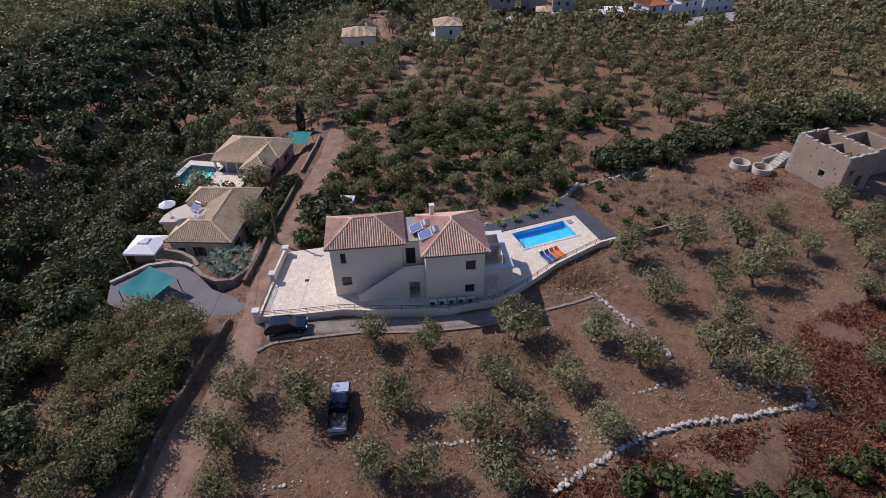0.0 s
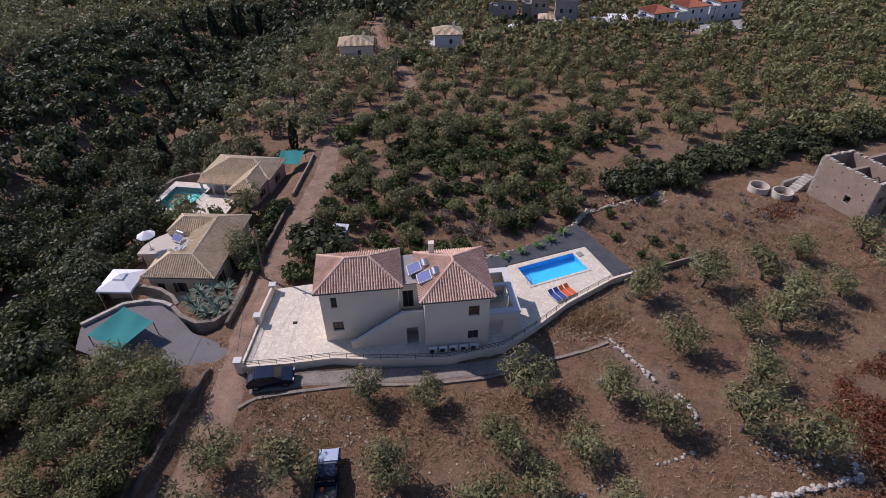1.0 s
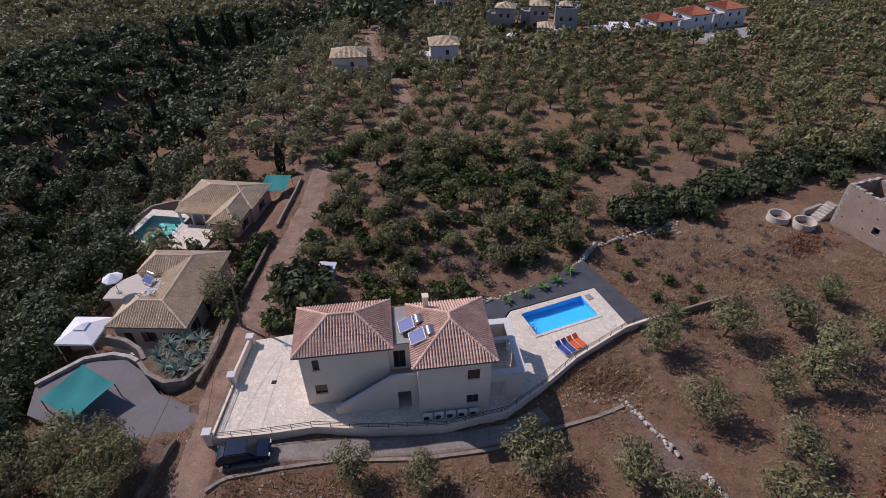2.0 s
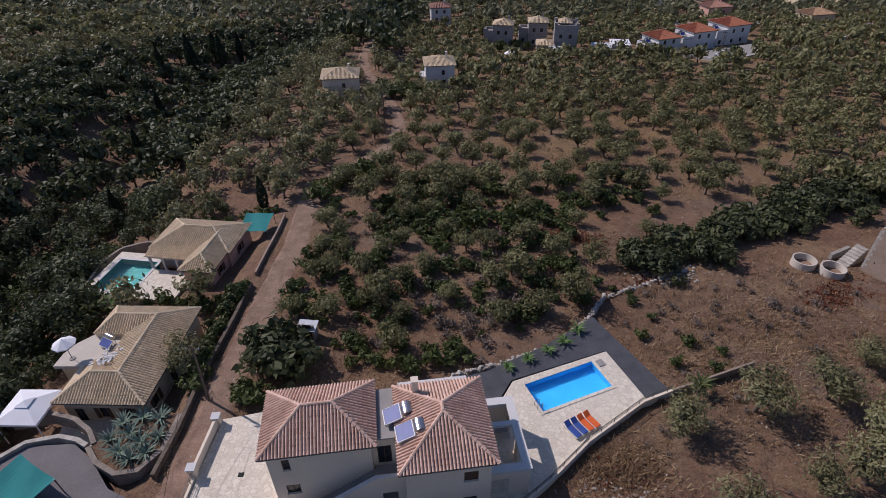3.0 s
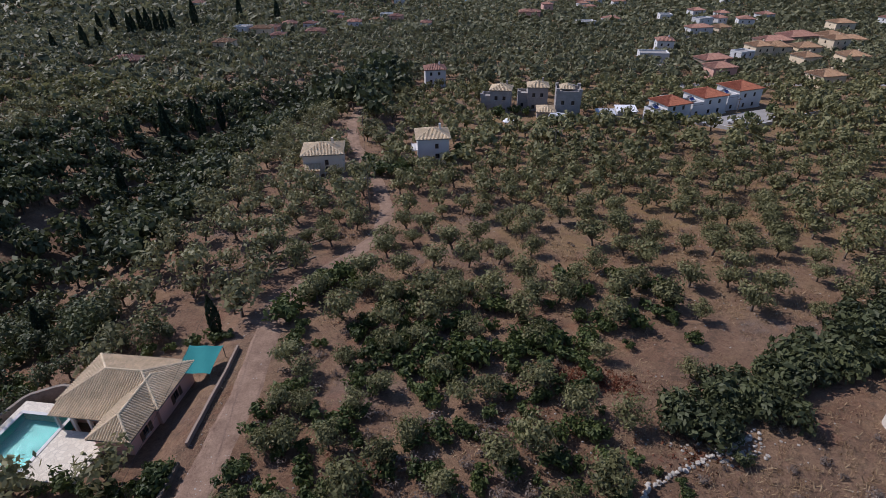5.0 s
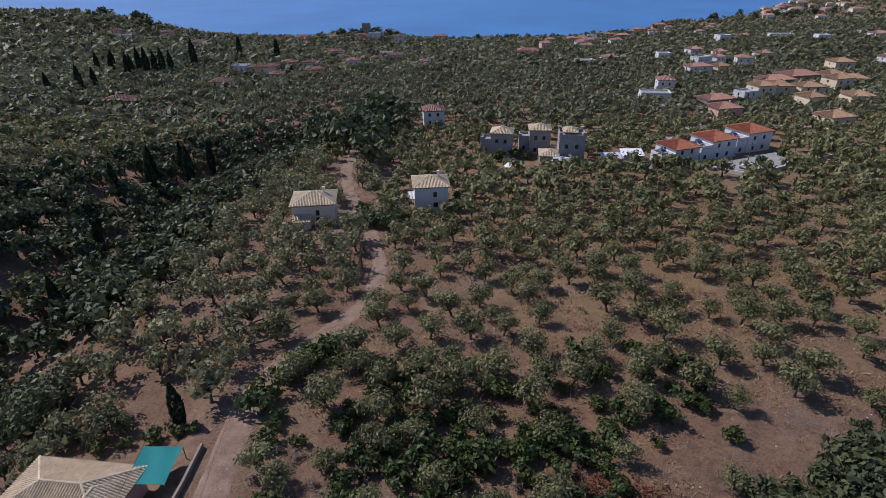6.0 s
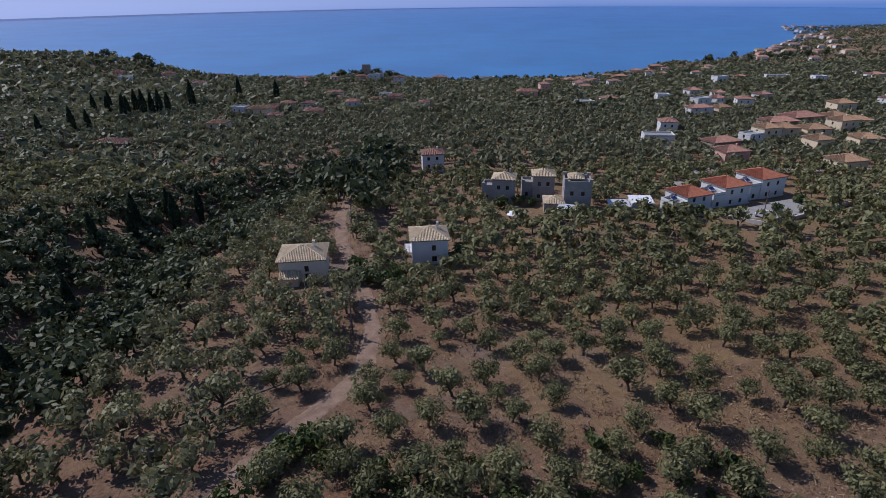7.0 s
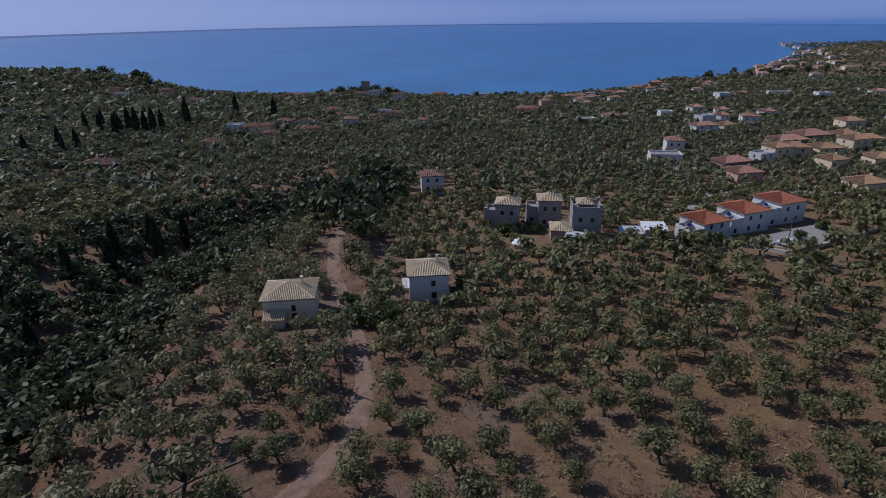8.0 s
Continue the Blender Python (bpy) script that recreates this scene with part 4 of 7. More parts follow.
# ---- round the villas: drive, walls, yards ----
DRIVEWAY = surface("worn_cement_drive", (0.15, 0.125, 0.105), (0.30, 0.265, 0.235), 0.95, 0.5, 4.0, 0.4)
DRIVE = [(-17.0, 38.1), (-12.0, 38.9), (-5.0, 39.0), (1.0, 39.2), (6.0, 40.0), (9.5, 41.8)]
KERB = [(-17.4, 35.6), (-16.3, 36.6), (-12.0, 37.4), (-7.7, 37.9), (-1.0, 37.8), (4.7, 38.4), (9.1, 39.9), (13.7, 41.0), (16.2, 41.9)]
ribbon("driveway", DRIVE, 1.0, DRIVEWAY, "narrow cement drive below the terrace wall", "driveway", 0.06, 1.0, 0.1)


def resample(pts, step):
    return [(x, y) for x, y, _ in along(pts, step)] + [pts[-1]]


wall_along("kerb_wall", resample(KERB, 0.6), lambda x, y: ground_z(x, y) + 0.16 + 0.1 * noise.noise((x * 0.9, y, 4)), lambda x, y: ground_z(x, y) - 0.6, 0.3, STONEWORK, "low pale cement kerb along the drive")
ROADWALL = [(-22.2, 8), (-22.2, 20.7), (-22.4, 25), (-22.3, 29), (-22.0, 33), (-21.6, 37), (-21.3, 40.2)]
wall_along("road_wall", resample(ROADWALL, 0.5), lambda x, y: land(-23.5, y) + 0.3 + 0.25 * noise.noise((x, y * 0.9, 2)), lambda x, y: ground_z(-20, y) - 0.6, 0.3, BANK_STONE, "rough stone retaining wall beside the dirt track")
wall_along("garden_wall", resample([(-21.4, 46.0), (-21.0, 50.5), (-20.9, 57), (-20.5, 64), (-20.2, 71)], 1.0), lambda x, y: land(-18.5, y) + 0.55, lambda x, y: land(-22, y) - 0.8, 0.34, BANK_STONE, "low stone garden wall along the track")
wall_along("patio_wall", resample([(-20.3, 73.2), (-20.2, 78), (-20.0, 83), (-20.0, 88)], 1.0), lambda x, y: land(-20, y) + 0.55, lambda x, y: land(-22, y) - 0.8, 0.24, PLASTER, "pale rendered wall beside the pink villa's patio")


def yard():
    ob = thing("yard", pose(0, 0, YARD_Z), "grey cement yard below the ochre villa", "yard", kind="structure")
    part("paved_surface", prism(bmesh.new(), YARD_AREA, -0.9, 0.1), YARD, ob)
    rim = wall_along("edging", [(-36.5, 46.7), (-33.5, 49.7), (-31.0, 50.2), (-29.3, 49.8), (-28.2, 49.2)], 0.45, -0.8, 0.4, ROCK, "", ob)
    bank = [(-36.2, 52.0), (-33.0, 52.6), (-30.5, 51.9), (-28.6, 50.6), (-27.6, 49.3)]
    wall_along("curved_wall", resample(bank, 0.5), lambda x, y: 0.55 + 0.1 * noise.noise((x * 2, y * 2, 1)), -0.8, 0.4, STONEWORK, "", ob)
    bed = [(-27.9, 48.9), (-26.6, 47.5), (-24.6, 46.4), (-22.9, 46.6), (-21.6, 48.5), (-21.4, 52.0), (-22.8, 52.4), (-26.0, 51.4)]
    part("planting_bed", prism(bmesh.new(), bed, -1.4, 0.42), SOIL, ob)
    wall_along("bed_wall", bed[:6], 0.6, -0.9, 0.42, STONEWORK, "", ob)
    part("path", prism(bmesh.new(), [(-29.2, 50.0), (-28.0, 49.3), (-26.2, 51.3), (-24.4, 52.9), (-33.0, 53.4), (-32.6, 51.4)], -2.6, -1.6), PAVING, ob)


yard()


def shade_sail(m, w, d, h, label, cloth, drop=0.25):
    ob = thing("shade_canopy", m, label, "canopy", "shade canopies")
    n = 12
    verts, faces = [], []
    for top in (0.012, 0.0):
        for j in range(n + 1):
            for i in range(n + 1):
                u, v = i / n - 0.5, j / n - 0.5
                sag = -drop * (1 - 4 * u * u) * (1 - 4 * v * v) * 0.9 + 0.05 * math.sin(9 * u + 3 * v) + v * 0.35
                verts.append((u * w * (1 - 0.06 * (1 - 4 * v * v)), v * d * (1 - 0.06 * (1 - 4 * u * u)), h + sag + top))
    k = (n + 1) ** 2
    for j in range(n):
        for i in range(n):
            a = j * (n + 1) + i
            faces.append((a, a + 1, a + n + 2, a + n + 1))
            faces.append((k + a, k + a + n + 1, k + a + n + 2, k + a + 1))
    part("cloth", (verts, faces), cloth, ob)
    for x in (-w / 2 + 0.1, w / 2 - 0.1):
        for y in (-d / 2 + 0.1, d / 2 - 0.1):
            part("post", tube(bmesh.new(), (x * 1.02, y * 1.02, -0.4), (x, y, h + (y / d) * 0.35), 0.05), RAIL, ob)
    return ob


shade_sail(pose(-31.0, 44.6, YARD_Z, 0, 0, -30), 4.6, 4.2, 1.75, "sagging teal shade cloth on posts over the yard", CANVAS_TEAL)
shade_sail(pose(-23.0, 84.6, land(-23, 84.6), 0, 0, -3), 3.9, 4.2, 2.4, "flat teal shade cloth beside the pink villa", CANVAS_TEAL, 0.08)


def marquee(m):
    ob = thing("marquee", m, "white canvas garden pavilion with a pitched top", "marquee")
    for z0, s0, z1, s1 in ((2.0, 1.9, 2.55, 0.55), (2.62, 0.6, 2.85, 0.05)):
        bm = bmesh.new()
        lo = [bm.verts.new((x * s0, y * s0, z0)) for x, y in ((-1, -1), (1, -1), (1, 1), (-1, 1))]
        hi = [bm.verts.new((x * s1, y * s1, z1)) for x, y in ((-1, -1), (1, -1), (1, 1), (-1, 1))]
        for k in range(4):
            bm.faces.new((lo[k], lo[(k + 1) % 4], hi[(k + 1) % 4], hi[k]))
        bm.faces.new(hi)
        part("canvas_top", bm, CANVAS_WHITE, ob)
    part("valance", boxes((-1.92, 1.92, -1.92, -1.88, 1.75, 2.0), (-1.92, 1.92, 1.88, 1.92, 1.75, 2.0), (-1.92, -1.88, -1.88, 1.88, 1.75, 2.0), (1.88, 1.92, -1.88, 1.88, 1.75, 2.0)), CANVAS_WHITE, ob)
    for x in (-1.8, 1.8):
        for y in (-1.8, 1.8):
            part("post", tube(bmesh.new(), (x, y, -0.8), (x, y, 2.0), 0.05), WHITE_METAL, ob)


marquee(pose(-35.0, 53.0, -1.95, 0, 0, -3))


def umbrella(m, r=1.5):
    ob = thing("parasol", m, "open white parasol on a pole", "parasol", "parasols")
    bm = bmesh.new()
    top = bm.verts.new((0, 0, 2.6))
    ring = [bm.verts.new((r * math.cos(k * math.pi / 4), r * math.sin(k * math.pi / 4), 2.05)) for k in range(8)]
    low = [bm.verts.new((v.co.x, v.co.y, 1.93)) for v in ring]
    for k in range(8):
        bm.faces.new((top, ring[k], ring[(k + 1) % 8]))
        bm.faces.new((ring[k], low[k], low[(k + 1) % 8], ring[(k + 1) % 8]))
    part("canopy", bm, CANVAS_WHITE, ob)
    part("pole", tube(bmesh.new(), (0, 0, 0), (0, 0, 2.6), 0.03), TIMBER, ob)
    part("base", tube(bmesh.new(), (0, 0, 0), (0, 0, 0.08), 0.28, n=14), CONCRETE, ob)


umbrella(OCHRE_VILLA @ pose(-5.3, -0.9, 3.4), 1.05)
solar_heater(OCHRE_VILLA @ pose(-2.7, 0.7, 3.4, 0, 0, -25) @ Matrix.Scale(0.72, 4))
for x, y in ((26.0, 185.5), (27.2, 184.2), (25.2, 183.6)):
    umbrella(on_ground(x, y), 1.3)


def green_pool():
    ob = thing("swimming_pool", pose(-37.9, 76.4, -4.0, 0, 0, -10), "small swimming pool with green water on a paved patio", "swimming pool")
    u, v = 2.6, 3.0
    part("patio", boxes((-3.6, -u, -4.0, 4.6, -1.0, 0.4), (u, 8.6, -4.0, 1.6, -1.0, 0.4), (-u, u, v, 4.6, -1.0, 0.4), (-u, u, -4.0, -v, -1.0, 0.4)), PAVING, ob)
    b = bmesh.new()
    for q in (((-u, -v, -1.0), (u, -v, -1.0), (u, v, -1.0), (-u, v, -1.0)), ((-u, -v, 0.39), (u, -v, 0.39), (u, -v, -1), (-u, -v, -1)), ((u, -v, 0.39), (u, v, 0.39), (u, v, -1), (u, -v, -1)), ((u, v, 0.39), (-u, v, 0.39), (-u, v, -1), (u, v, -1)), ((-u, v, 0.39), (-u, -v, 0.39), (-u, -v, -1), (-u, v, -1))):
        b.faces.new([b.verts.new(p) for p in q])
    part("basin", b, POOLGREEN, ob)
    w = bmesh.new()
    w.faces.new([w.verts.new(p) for p in ((-u, -v, 0.28), (u, -v, 0.28), (u, v, 0.28), (-u, v, 0.28))])
    part("water", w, WATER, ob).visible_shadow = False
    part("rim", boxes((-u - 0.35, -u, -v, v, 0.404, 0.45), (u, u + 0.35, -v, v, 0.404, 0.45), (-u - 0.35, u + 0.35, v, v + 0.35, 0.404, 0.45), (-u - 0.35, u + 0.35, -v - 0.35, -v, 0.404, 0.45)), WHITE, ob)


green_pool()
wall_along("pool_wall", resample([(-41.8, 74.0), (-42.2, 79.0), (-41.0, 82.2), (-38.0, 83.6), (-35.6, 83.0)], 0.8), -3.4, -5.8, 0.35, STONEWORK, "curved stone wall round the pool patio")


def lounger(m, cloth, label):
    ob = thing("sun_lounger", m, label, "sun lounger", "sun loungers by the pool")
    part("mattress", soft_box(-0.32, 0.32, -0.95, 0.45, 0.3, 0.38, 0.03), cloth, ob)
    bk = part("backrest", soft_box(-0.32, 0.32, 0.0, 0.62, -0.04, 0.04, 0.03), cloth, ob)
    bk.matrix_basis = pose(0, 0.42, 0.35, 35, 0, 0)
    part("frame", boxes((-0.35, -0.3, -0.97, 0.97, 0.22, 0.3), (0.3, 0.35, -0.97, 0.97, 0.22, 0.3), (-0.3, 0.3, -0.97, -0.92, 0.22, 0.3)), WHITE_METAL, ob)
    for x in (-0.33, 0.33):
        for y in (-0.85, 0.8):
            part("leg", tube(bmesh.new(), (x, y, 0), (x, y, 0.24), 0.025), WHITE_METAL, ob)


CLOTH_BLUE = surface("blue_canvas", (0.03, 0.07, 0.26), (0.05, 0.10, 0.34), 0.8, 2.0, 16.0, 0.2)
CLOTH_ORANGE = surface("orange_canvas", (0.62, 0.10, 0.025), (0.78, 0.15, 0.04), 0.8, 2.0, 16.0, 0.2)
for k, (c, nm) in enumerate(((CLOTH_BLUE, "blue"), (CLOTH_BLUE, "blue"), (CLOTH_ORANGE, "orange"), (CLOTH_ORANGE, "orange"))):
    lounger(pose(12.3 + 0.6 * k, 48.55 + 0.3 * k, 0, 0, 0, 32) @ Matrix.Scale(0.86, 4), c, f"{nm} canvas sun lounger on the pool paving")


# ---- vehicles ----
def wheel(parent, x, y, r, side):
    t = part("wheel", tube(bmesh.new(), (x - 0.1, y, r), (x + 0.1, y, r), r, n=18), BLACK, parent)
    part("rim", tube(bmesh.new(), (x + side * 0.085, y, r), (x + side * 0.108, y, r), r * 0.62, n=14), STEEL, t)


def profile_body(pts, half, taper=0.0, bevel=0.05):
    """A body extruded across from its side outline (y along, z up)."""
    bm = bmesh.new()
    zmax = max(z for _, z in pts)
    a = [bm.verts.new((-half + taper * max(0, z - 0.9), y, z)) for y, z in pts]
    b = [bm.verts.new((half - taper * max(0, z - 0.9), y, z)) for y, z in pts]
    bm.faces.new(a)
    bm.faces.new(b[::-1])
    n = len(pts)
    for k in range(n):
        j = (k + 1) % n
        bm.faces.new((a[j], a[k], b[k], b[j]))
    bmesh.ops.recalc_face_normals(bm, faces=bm.faces[:])
    bmesh.ops.bevel(bm, geom=bm.edges[:], offset=bevel, segments=2, affect="EDGES")
    return bm


def pickup(m):
    ob = thing("pickup_truck", m, "dark blue pickup truck with open bed on dry earth", "pickup truck")
    part("body", profile_body([(-0.15, 0.42), (2.3, 0.42), (2.4, 0.62), (2.35, 0.88), (1.15, 1.02), (0.62, 1.58), (-0.35, 1.62), (-0.5, 1.0), (-0.5, 0.42)], 0.84, 0.16), PAINT_BLUE, ob)
    # lilac highlight on the dark blue bonnet, painted as a paler slab
    hood = part("bonnet", profile_body([(1.2, 1.0), (2.3, 0.90), (2.3, 0.93), (1.2, 1.05)], 0.74, 0, 0.012), PAINT_PALE, ob)
    ws = bmesh.new()
    ws.faces.new([ws.verts.new(p) for p in ((-0.68, 1.13, 1.065), (0.68, 1.13, 1.065), (0.6, 0.67, 1.55), (-0.6, 0.67, 1.55))])
    part("windscreen", ws, GLASS, ob)
    rw = bmesh.new()
    rw.faces.new([rw.verts.new(p) for p in ((0.62, -0.515, 1.1), (-0.62, -0.515, 1.1), (-0.58, -0.40, 1.52), (0.58, -0.40, 1.52))])
    part("rear_window", rw, GLASS, ob)
    for s in (-1, 1):
        sw = bmesh.new()
        sw.faces.new([sw.verts.new(p) for p in [(s * 0.835, -0.3, 1.05), (s * 0.835, 0.95, 1.05), (s * 0.745, 0.55, 1.52), (s * 0.745, -0.28, 1.52)][::s]])
        part("side_window", sw, GLASS, ob)
        part("mirror", soft_box(s * 0.93 - 0.09, s * 0.93 + 0.09, 0.82, 0.9, 1.02, 1.18, 0.02), BLACK, ob)
        part("headlight", soft_box(s * 0.62 - 0.16, s * 0.62 + 0.16, 2.33, 2.42, 0.66, 0.82, 0.02), WHITE_METAL, ob)
        part("tail_light", soft_box(s * 0.78 - 0.06, s * 0.78 + 0.06, -2.47, -2.42, 0.62, 0.9, 0.015), CLOTH_ORANGE, ob)
    bed = boxes((-0.84, 0.84, -2.43, -0.55, 0.5, 0.6), (-0.84, -0.76, -2.43, -0.55, 0.6, 1.0), (0.76, 0.84, -2.43, -0.55, 0.6, 1.0), (-0.76, 0.76, -0.63, -0.55, 0.6, 1.0))
    part("bed", bed, PAINT_BLUE, ob)
    part("bed_liner", boxes((-0.755, 0.755, -2.37, -0.64, 0.604, 0.62)), RAIL, ob)
    part("tailgate", soft_box(-0.755, 0.755, -2.44, -2.375, 0.6, 1.0, 0.015), PAINT_PALE, ob)
    part("bumper", soft_box(-0.82, 0.82, -2.58, -2.45, 0.42, 0.56, 0.03), STEEL, ob)
    part("roll_bar", boxes((-0.7, -0.64, -0.75, -0.69, 0.6, 1.5), (0.64, 0.7, -0.75, -0.69, 0.6, 1.5), (-0.64, 0.64, -0.75, -0.69, 1.44, 1.5)), BLACK, ob)
    part("spare_can", soft_box(-0.4, -0.15, -1.05, -0.8, 0.62, 0.95, 0.03), CLOTH_ORANGE, ob)
    for x in (-0.75, 0.75):
        for y in (-1.65, 1.5):
            wheel(ob, x, y, 0.36, 1 if x > 0 else -1)


def car(m, paint, label, van=False):
    ob = thing("car", m, label, "car")
    up = 0.45 if van else 0.0
    side = [(-2.0, 0.3), (2.0, 0.3), (2.08, 0.55), (1.95, 0.78), (1.05, 0.95), (0.35, 1.42 + up), (-1.2, 1.45 + up), (-1.85, 1.0 + up), (-2.05, 0.8)]
    part("body", profile_body(side, 0.84, 0.2 if not van else 0.08, 0.06), paint, ob)
    ws = bmesh.new()
    k = 0.66 if not van else 0.76
    ws.faces.new([ws.verts.new(p) for p in ((-0.72, 1.02, 1.0), (0.72, 1.02, 1.0), (k, 0.42, 1.40 + up), (-k, 0.42, 1.40 + up))])
    part("windscreen", ws, GLASS, ob)
    rw = bmesh.new()
    rw.faces.new([rw.verts.new(p) for p in ((0.7, -1.86, 1.04 + up), (-0.7, -1.86, 1.04 + up), (-k, -1.3, 1.43 + up), (k, -1.3, 1.43 + up))])
    part("rear_window", rw, GLASS, ob)
    for s in (-1, 1):
        sw = bmesh.new()
        x0, x1 = (0.825, 0.755) if not van else (0.845, 0.80)
        sw.faces.new([sw.verts.new(p) for p in [(s * x0, -1.5, 0.98), (s * x0, 0.85, 0.98), (s * x1, 0.32, 1.36), (s * x1, -1.15, 1.36)][::s]])
        part("side_window", sw, GLASS, ob)
        part("headlight", soft_box(s * 0.6 - 0.17, s * 0.6 + 0.17, 1.98, 2.08, 0.58, 0.74, 0.02), WHITE_METAL, ob)
        part("tail_light", soft_box(s * 0.68 - 0.12, s * 0.68 + 0.12, -2.07, -2.0, 0.72, 0.88, 0.02), CLOTH_ORANGE, ob)
    for x in (-0.76, 0.76):
        for y in (-1.25, 1.3):
            wheel(ob, x, y, 0.31, 1 if x > 0 else -1)


pickup(on_ground(-8.5, 28.4, 3.5))
car(on_ground(-15.1, 38.5, -82, 0.08), PAINT_BLUE, "dark blue hatchback parked below the terrace wall")
car(on_ground(80.5, 180.6, 60, 0.1), PAINT_WHITE, "white car parked by the red-roofed houses")
car(on_ground(88.0, 181.4, 40, 0.1), PAINT_WHITE, "white van parked by the red-roofed houses", True)


# ---- gateposts and fence along the track ----
def gatepost(x, y, h=1.5):
    ob = thing("gatepost", on_ground(x, y, 2, -0.3), "square cream gatepost with a pale cap", "gatepost", "gateposts along the track")
    part("shaft", boxes((-0.28, 0.28, -0.28, 0.28, 0, h)), CREAM, ob)
    cap = bmesh.new()
    box(cap, -0.36, 0.36, -0.36, 0.36, h, h + 0.1)
    part("cap", cap, WHITE, ob)


for x, y in ((-18.3, 39.9), (-18.0, 45.8), (-17.6, 50.6)):
    gatepost(x, y, 1.9)
wall_along("side_wall", [(-18.2, 40.2), (-17.95, 45.5)], 0.2, -1.2, 0.22, CREAM, "low cream wall between gateposts")
wall_along("side_wall_north", [(-17.9, 46.1), (-17.6, 50.3)], 0.9, -1.4, 0.22, CREAM, "cream wall between gateposts")
railing([(-18.2, 40.2), (-17.95, 45.5)], 0.2, "grey railing between the gateposts beside the track")
part_drain = tagged(part("drain_cover", boxes((-14.6, -14.15, 45.5, 45.9, 0.0, 0.012)), BLACK), "small dark square drain cover in the paving", "drain cover")


# ---- ruin, wells, stones ----
def ruin():
    ob = thing("ruined_house", pose(55.8, 67.4, -1.0, 0, 0, 17), "roofless tan stone house with broken wall tops", "ruin")
    W, D, H = 5.2, 8.4, 5.3
    r = random.Random(3)
    for side, holes in (("f", [(2.8, 3.8, 0.2, 2.3), (1.0, 1.7, 2.6, 3.4)]), ("b", [(2.0, 3.1, 0.0, 2.2)]), ("l", [(5.0, 5.85, 1.3, 2.2)]), ("r", [(1.6, 2.6, 1.5, 2.6), (5, 6.1, 0, 2.2)])):
        span = W if side in "fb" else D
        a, b = (0.0, span) if side in "fb" else (0.5, span - 0.5)
        wl = part("wall", wall_panel(b - a, -1.5, H, 0.5, [(h[0] - a, h[1] - a, h[2], h[3]) for h in holes]), PLASTER, ob)
        wl.matrix_basis = SIDES[side](W, D) @ pose(a, 0, 0)
        n = int((b - a) / 0.42)
        for k in range(n):
            st = part("stone", soft_box(-0.2, 0.2, 0.02, 0.46, 0, r.uniform(0.04, 0.3), 0.04, 1), ROCK if k % 3 else PLASTER, ob)
            st.matrix_basis = SIDES[side](W, D) @ pose(a + 0.2 + k * 0.42, 0, H, 0, 0, r.uniform(-8, 8))
        # dressed corner stones, alternately long and short, and old scaffold holes
        for k in range(14):
            ln = 0.5 if k % 2 else 0.28
            q = part("corner_stone", boxes((0.0, ln, -0.03, 0.1, k * 0.38 - 0.1, k * 0.38 + 0.22)), ROCK, ob)
            q.matrix_basis = SIDES[side](W, D)
        for k in range(9 if side == "l" else 4):
            # no hole is cut: a black block paints the shade inside it
            q = part("scaffold_hole", boxes((-0.09, 0.09, -0.012, 0.05, -0.09, 0.09)), BLACK, ob)
            q.matrix_basis = SIDES[side](W, D) @ pose(r.uniform(0.8, span - 0.8), 0, 3.2 + 1.4 * (k % 2) - 2.0 * (k % 3 == 2))
    part("lintel", boxes((-W / 2 - 0.03, -W / 2 + 0.2, -1.75, -0.7, 2.2, 2.42), (-W / 2 - 0.03, -W / 2 + 0.2, -1.75, -0.7, 1.12, 1.3)), ROCK, ob)
    part("cross_wall", boxes((-W / 2 + 0.5, W / 2 - 0.5, 0.8, 1.25, -0.5, 4.6)), PLASTER, ob)
    part("cross_wall", boxes((-0.2, 0.2, -D / 2 + 0.5, 0.8, -0.5, 4.0)), PLASTER, ob)
    for k in range(4):
        bm = tube(bmesh.new(), (-2.2, -3.4 + 1.1 * k, 4.0), (2.2, -3.2 + 1.2 * k, 4.5 - 0.3 * k), 0.09)
        part("beam", bm, TIMBER, ob)
    low = thing("ruined_outbuilding", pose(63.4, 71.3, -1.0, 0, 0, 20), "low roofless stone outbuilding beside the ruin", "ruin")
    shell(low, 6.0, 5.6, -1.0, 3.7, PLASTER, [("l", 2, 0.2, 1.0, 2.0, "open")], 0.5)
    steps = thing("stone_steps", pose(52.6, 72.6, ground_z(52.6, 72.6), 0, 0, 25), "broken pale stone stair beside the ruin", "steps")
    for k in range(7):
        part("step", soft_box(-2.2 + 0.42 * k, -1.6 + 0.42 * k, -0.7, 0.7, -0.2, 0.25 + 0.26 * k, 0.04, 1), ROCK, steps)
    part("rail_wall", boxes((-2.3, 1.2, 1.3, 1.7, -0.3, 0.8)), ROCK, steps)


ruin()


def well(x, y, r=1.35):
    ob = thing("cistern_ring", on_ground(x, y), "round open concrete cistern ring on dry ground", "cistern", "concrete cistern rings")
    bm = bmesh.new()
    n = 28
    rings = []
    for rr, z in ((r, -0.3), (r, 0.95), (r - 0.16, 0.95), (r - 0.16, -0.2)):
        rings.append([bm.verts.new((rr * math.cos(6.2832 * k / n), rr * math.sin(6.2832 * k / n), z)) for k in range(n)])
    for a, b in zip(rings, rings[1:]):
        for k in range(n):
            bm.faces.new((a[k], a[(k + 1) % n], b[(k + 1) % n], b[k]))
    part("ring", bm, MORTAR, ob)
    part("floor_disc", tube(bmesh.new(), (0, 0, 0.0), (0, 0, 0.1), r - 0.17, n=24), TRACK, ob)


well(45.9, 71.9)
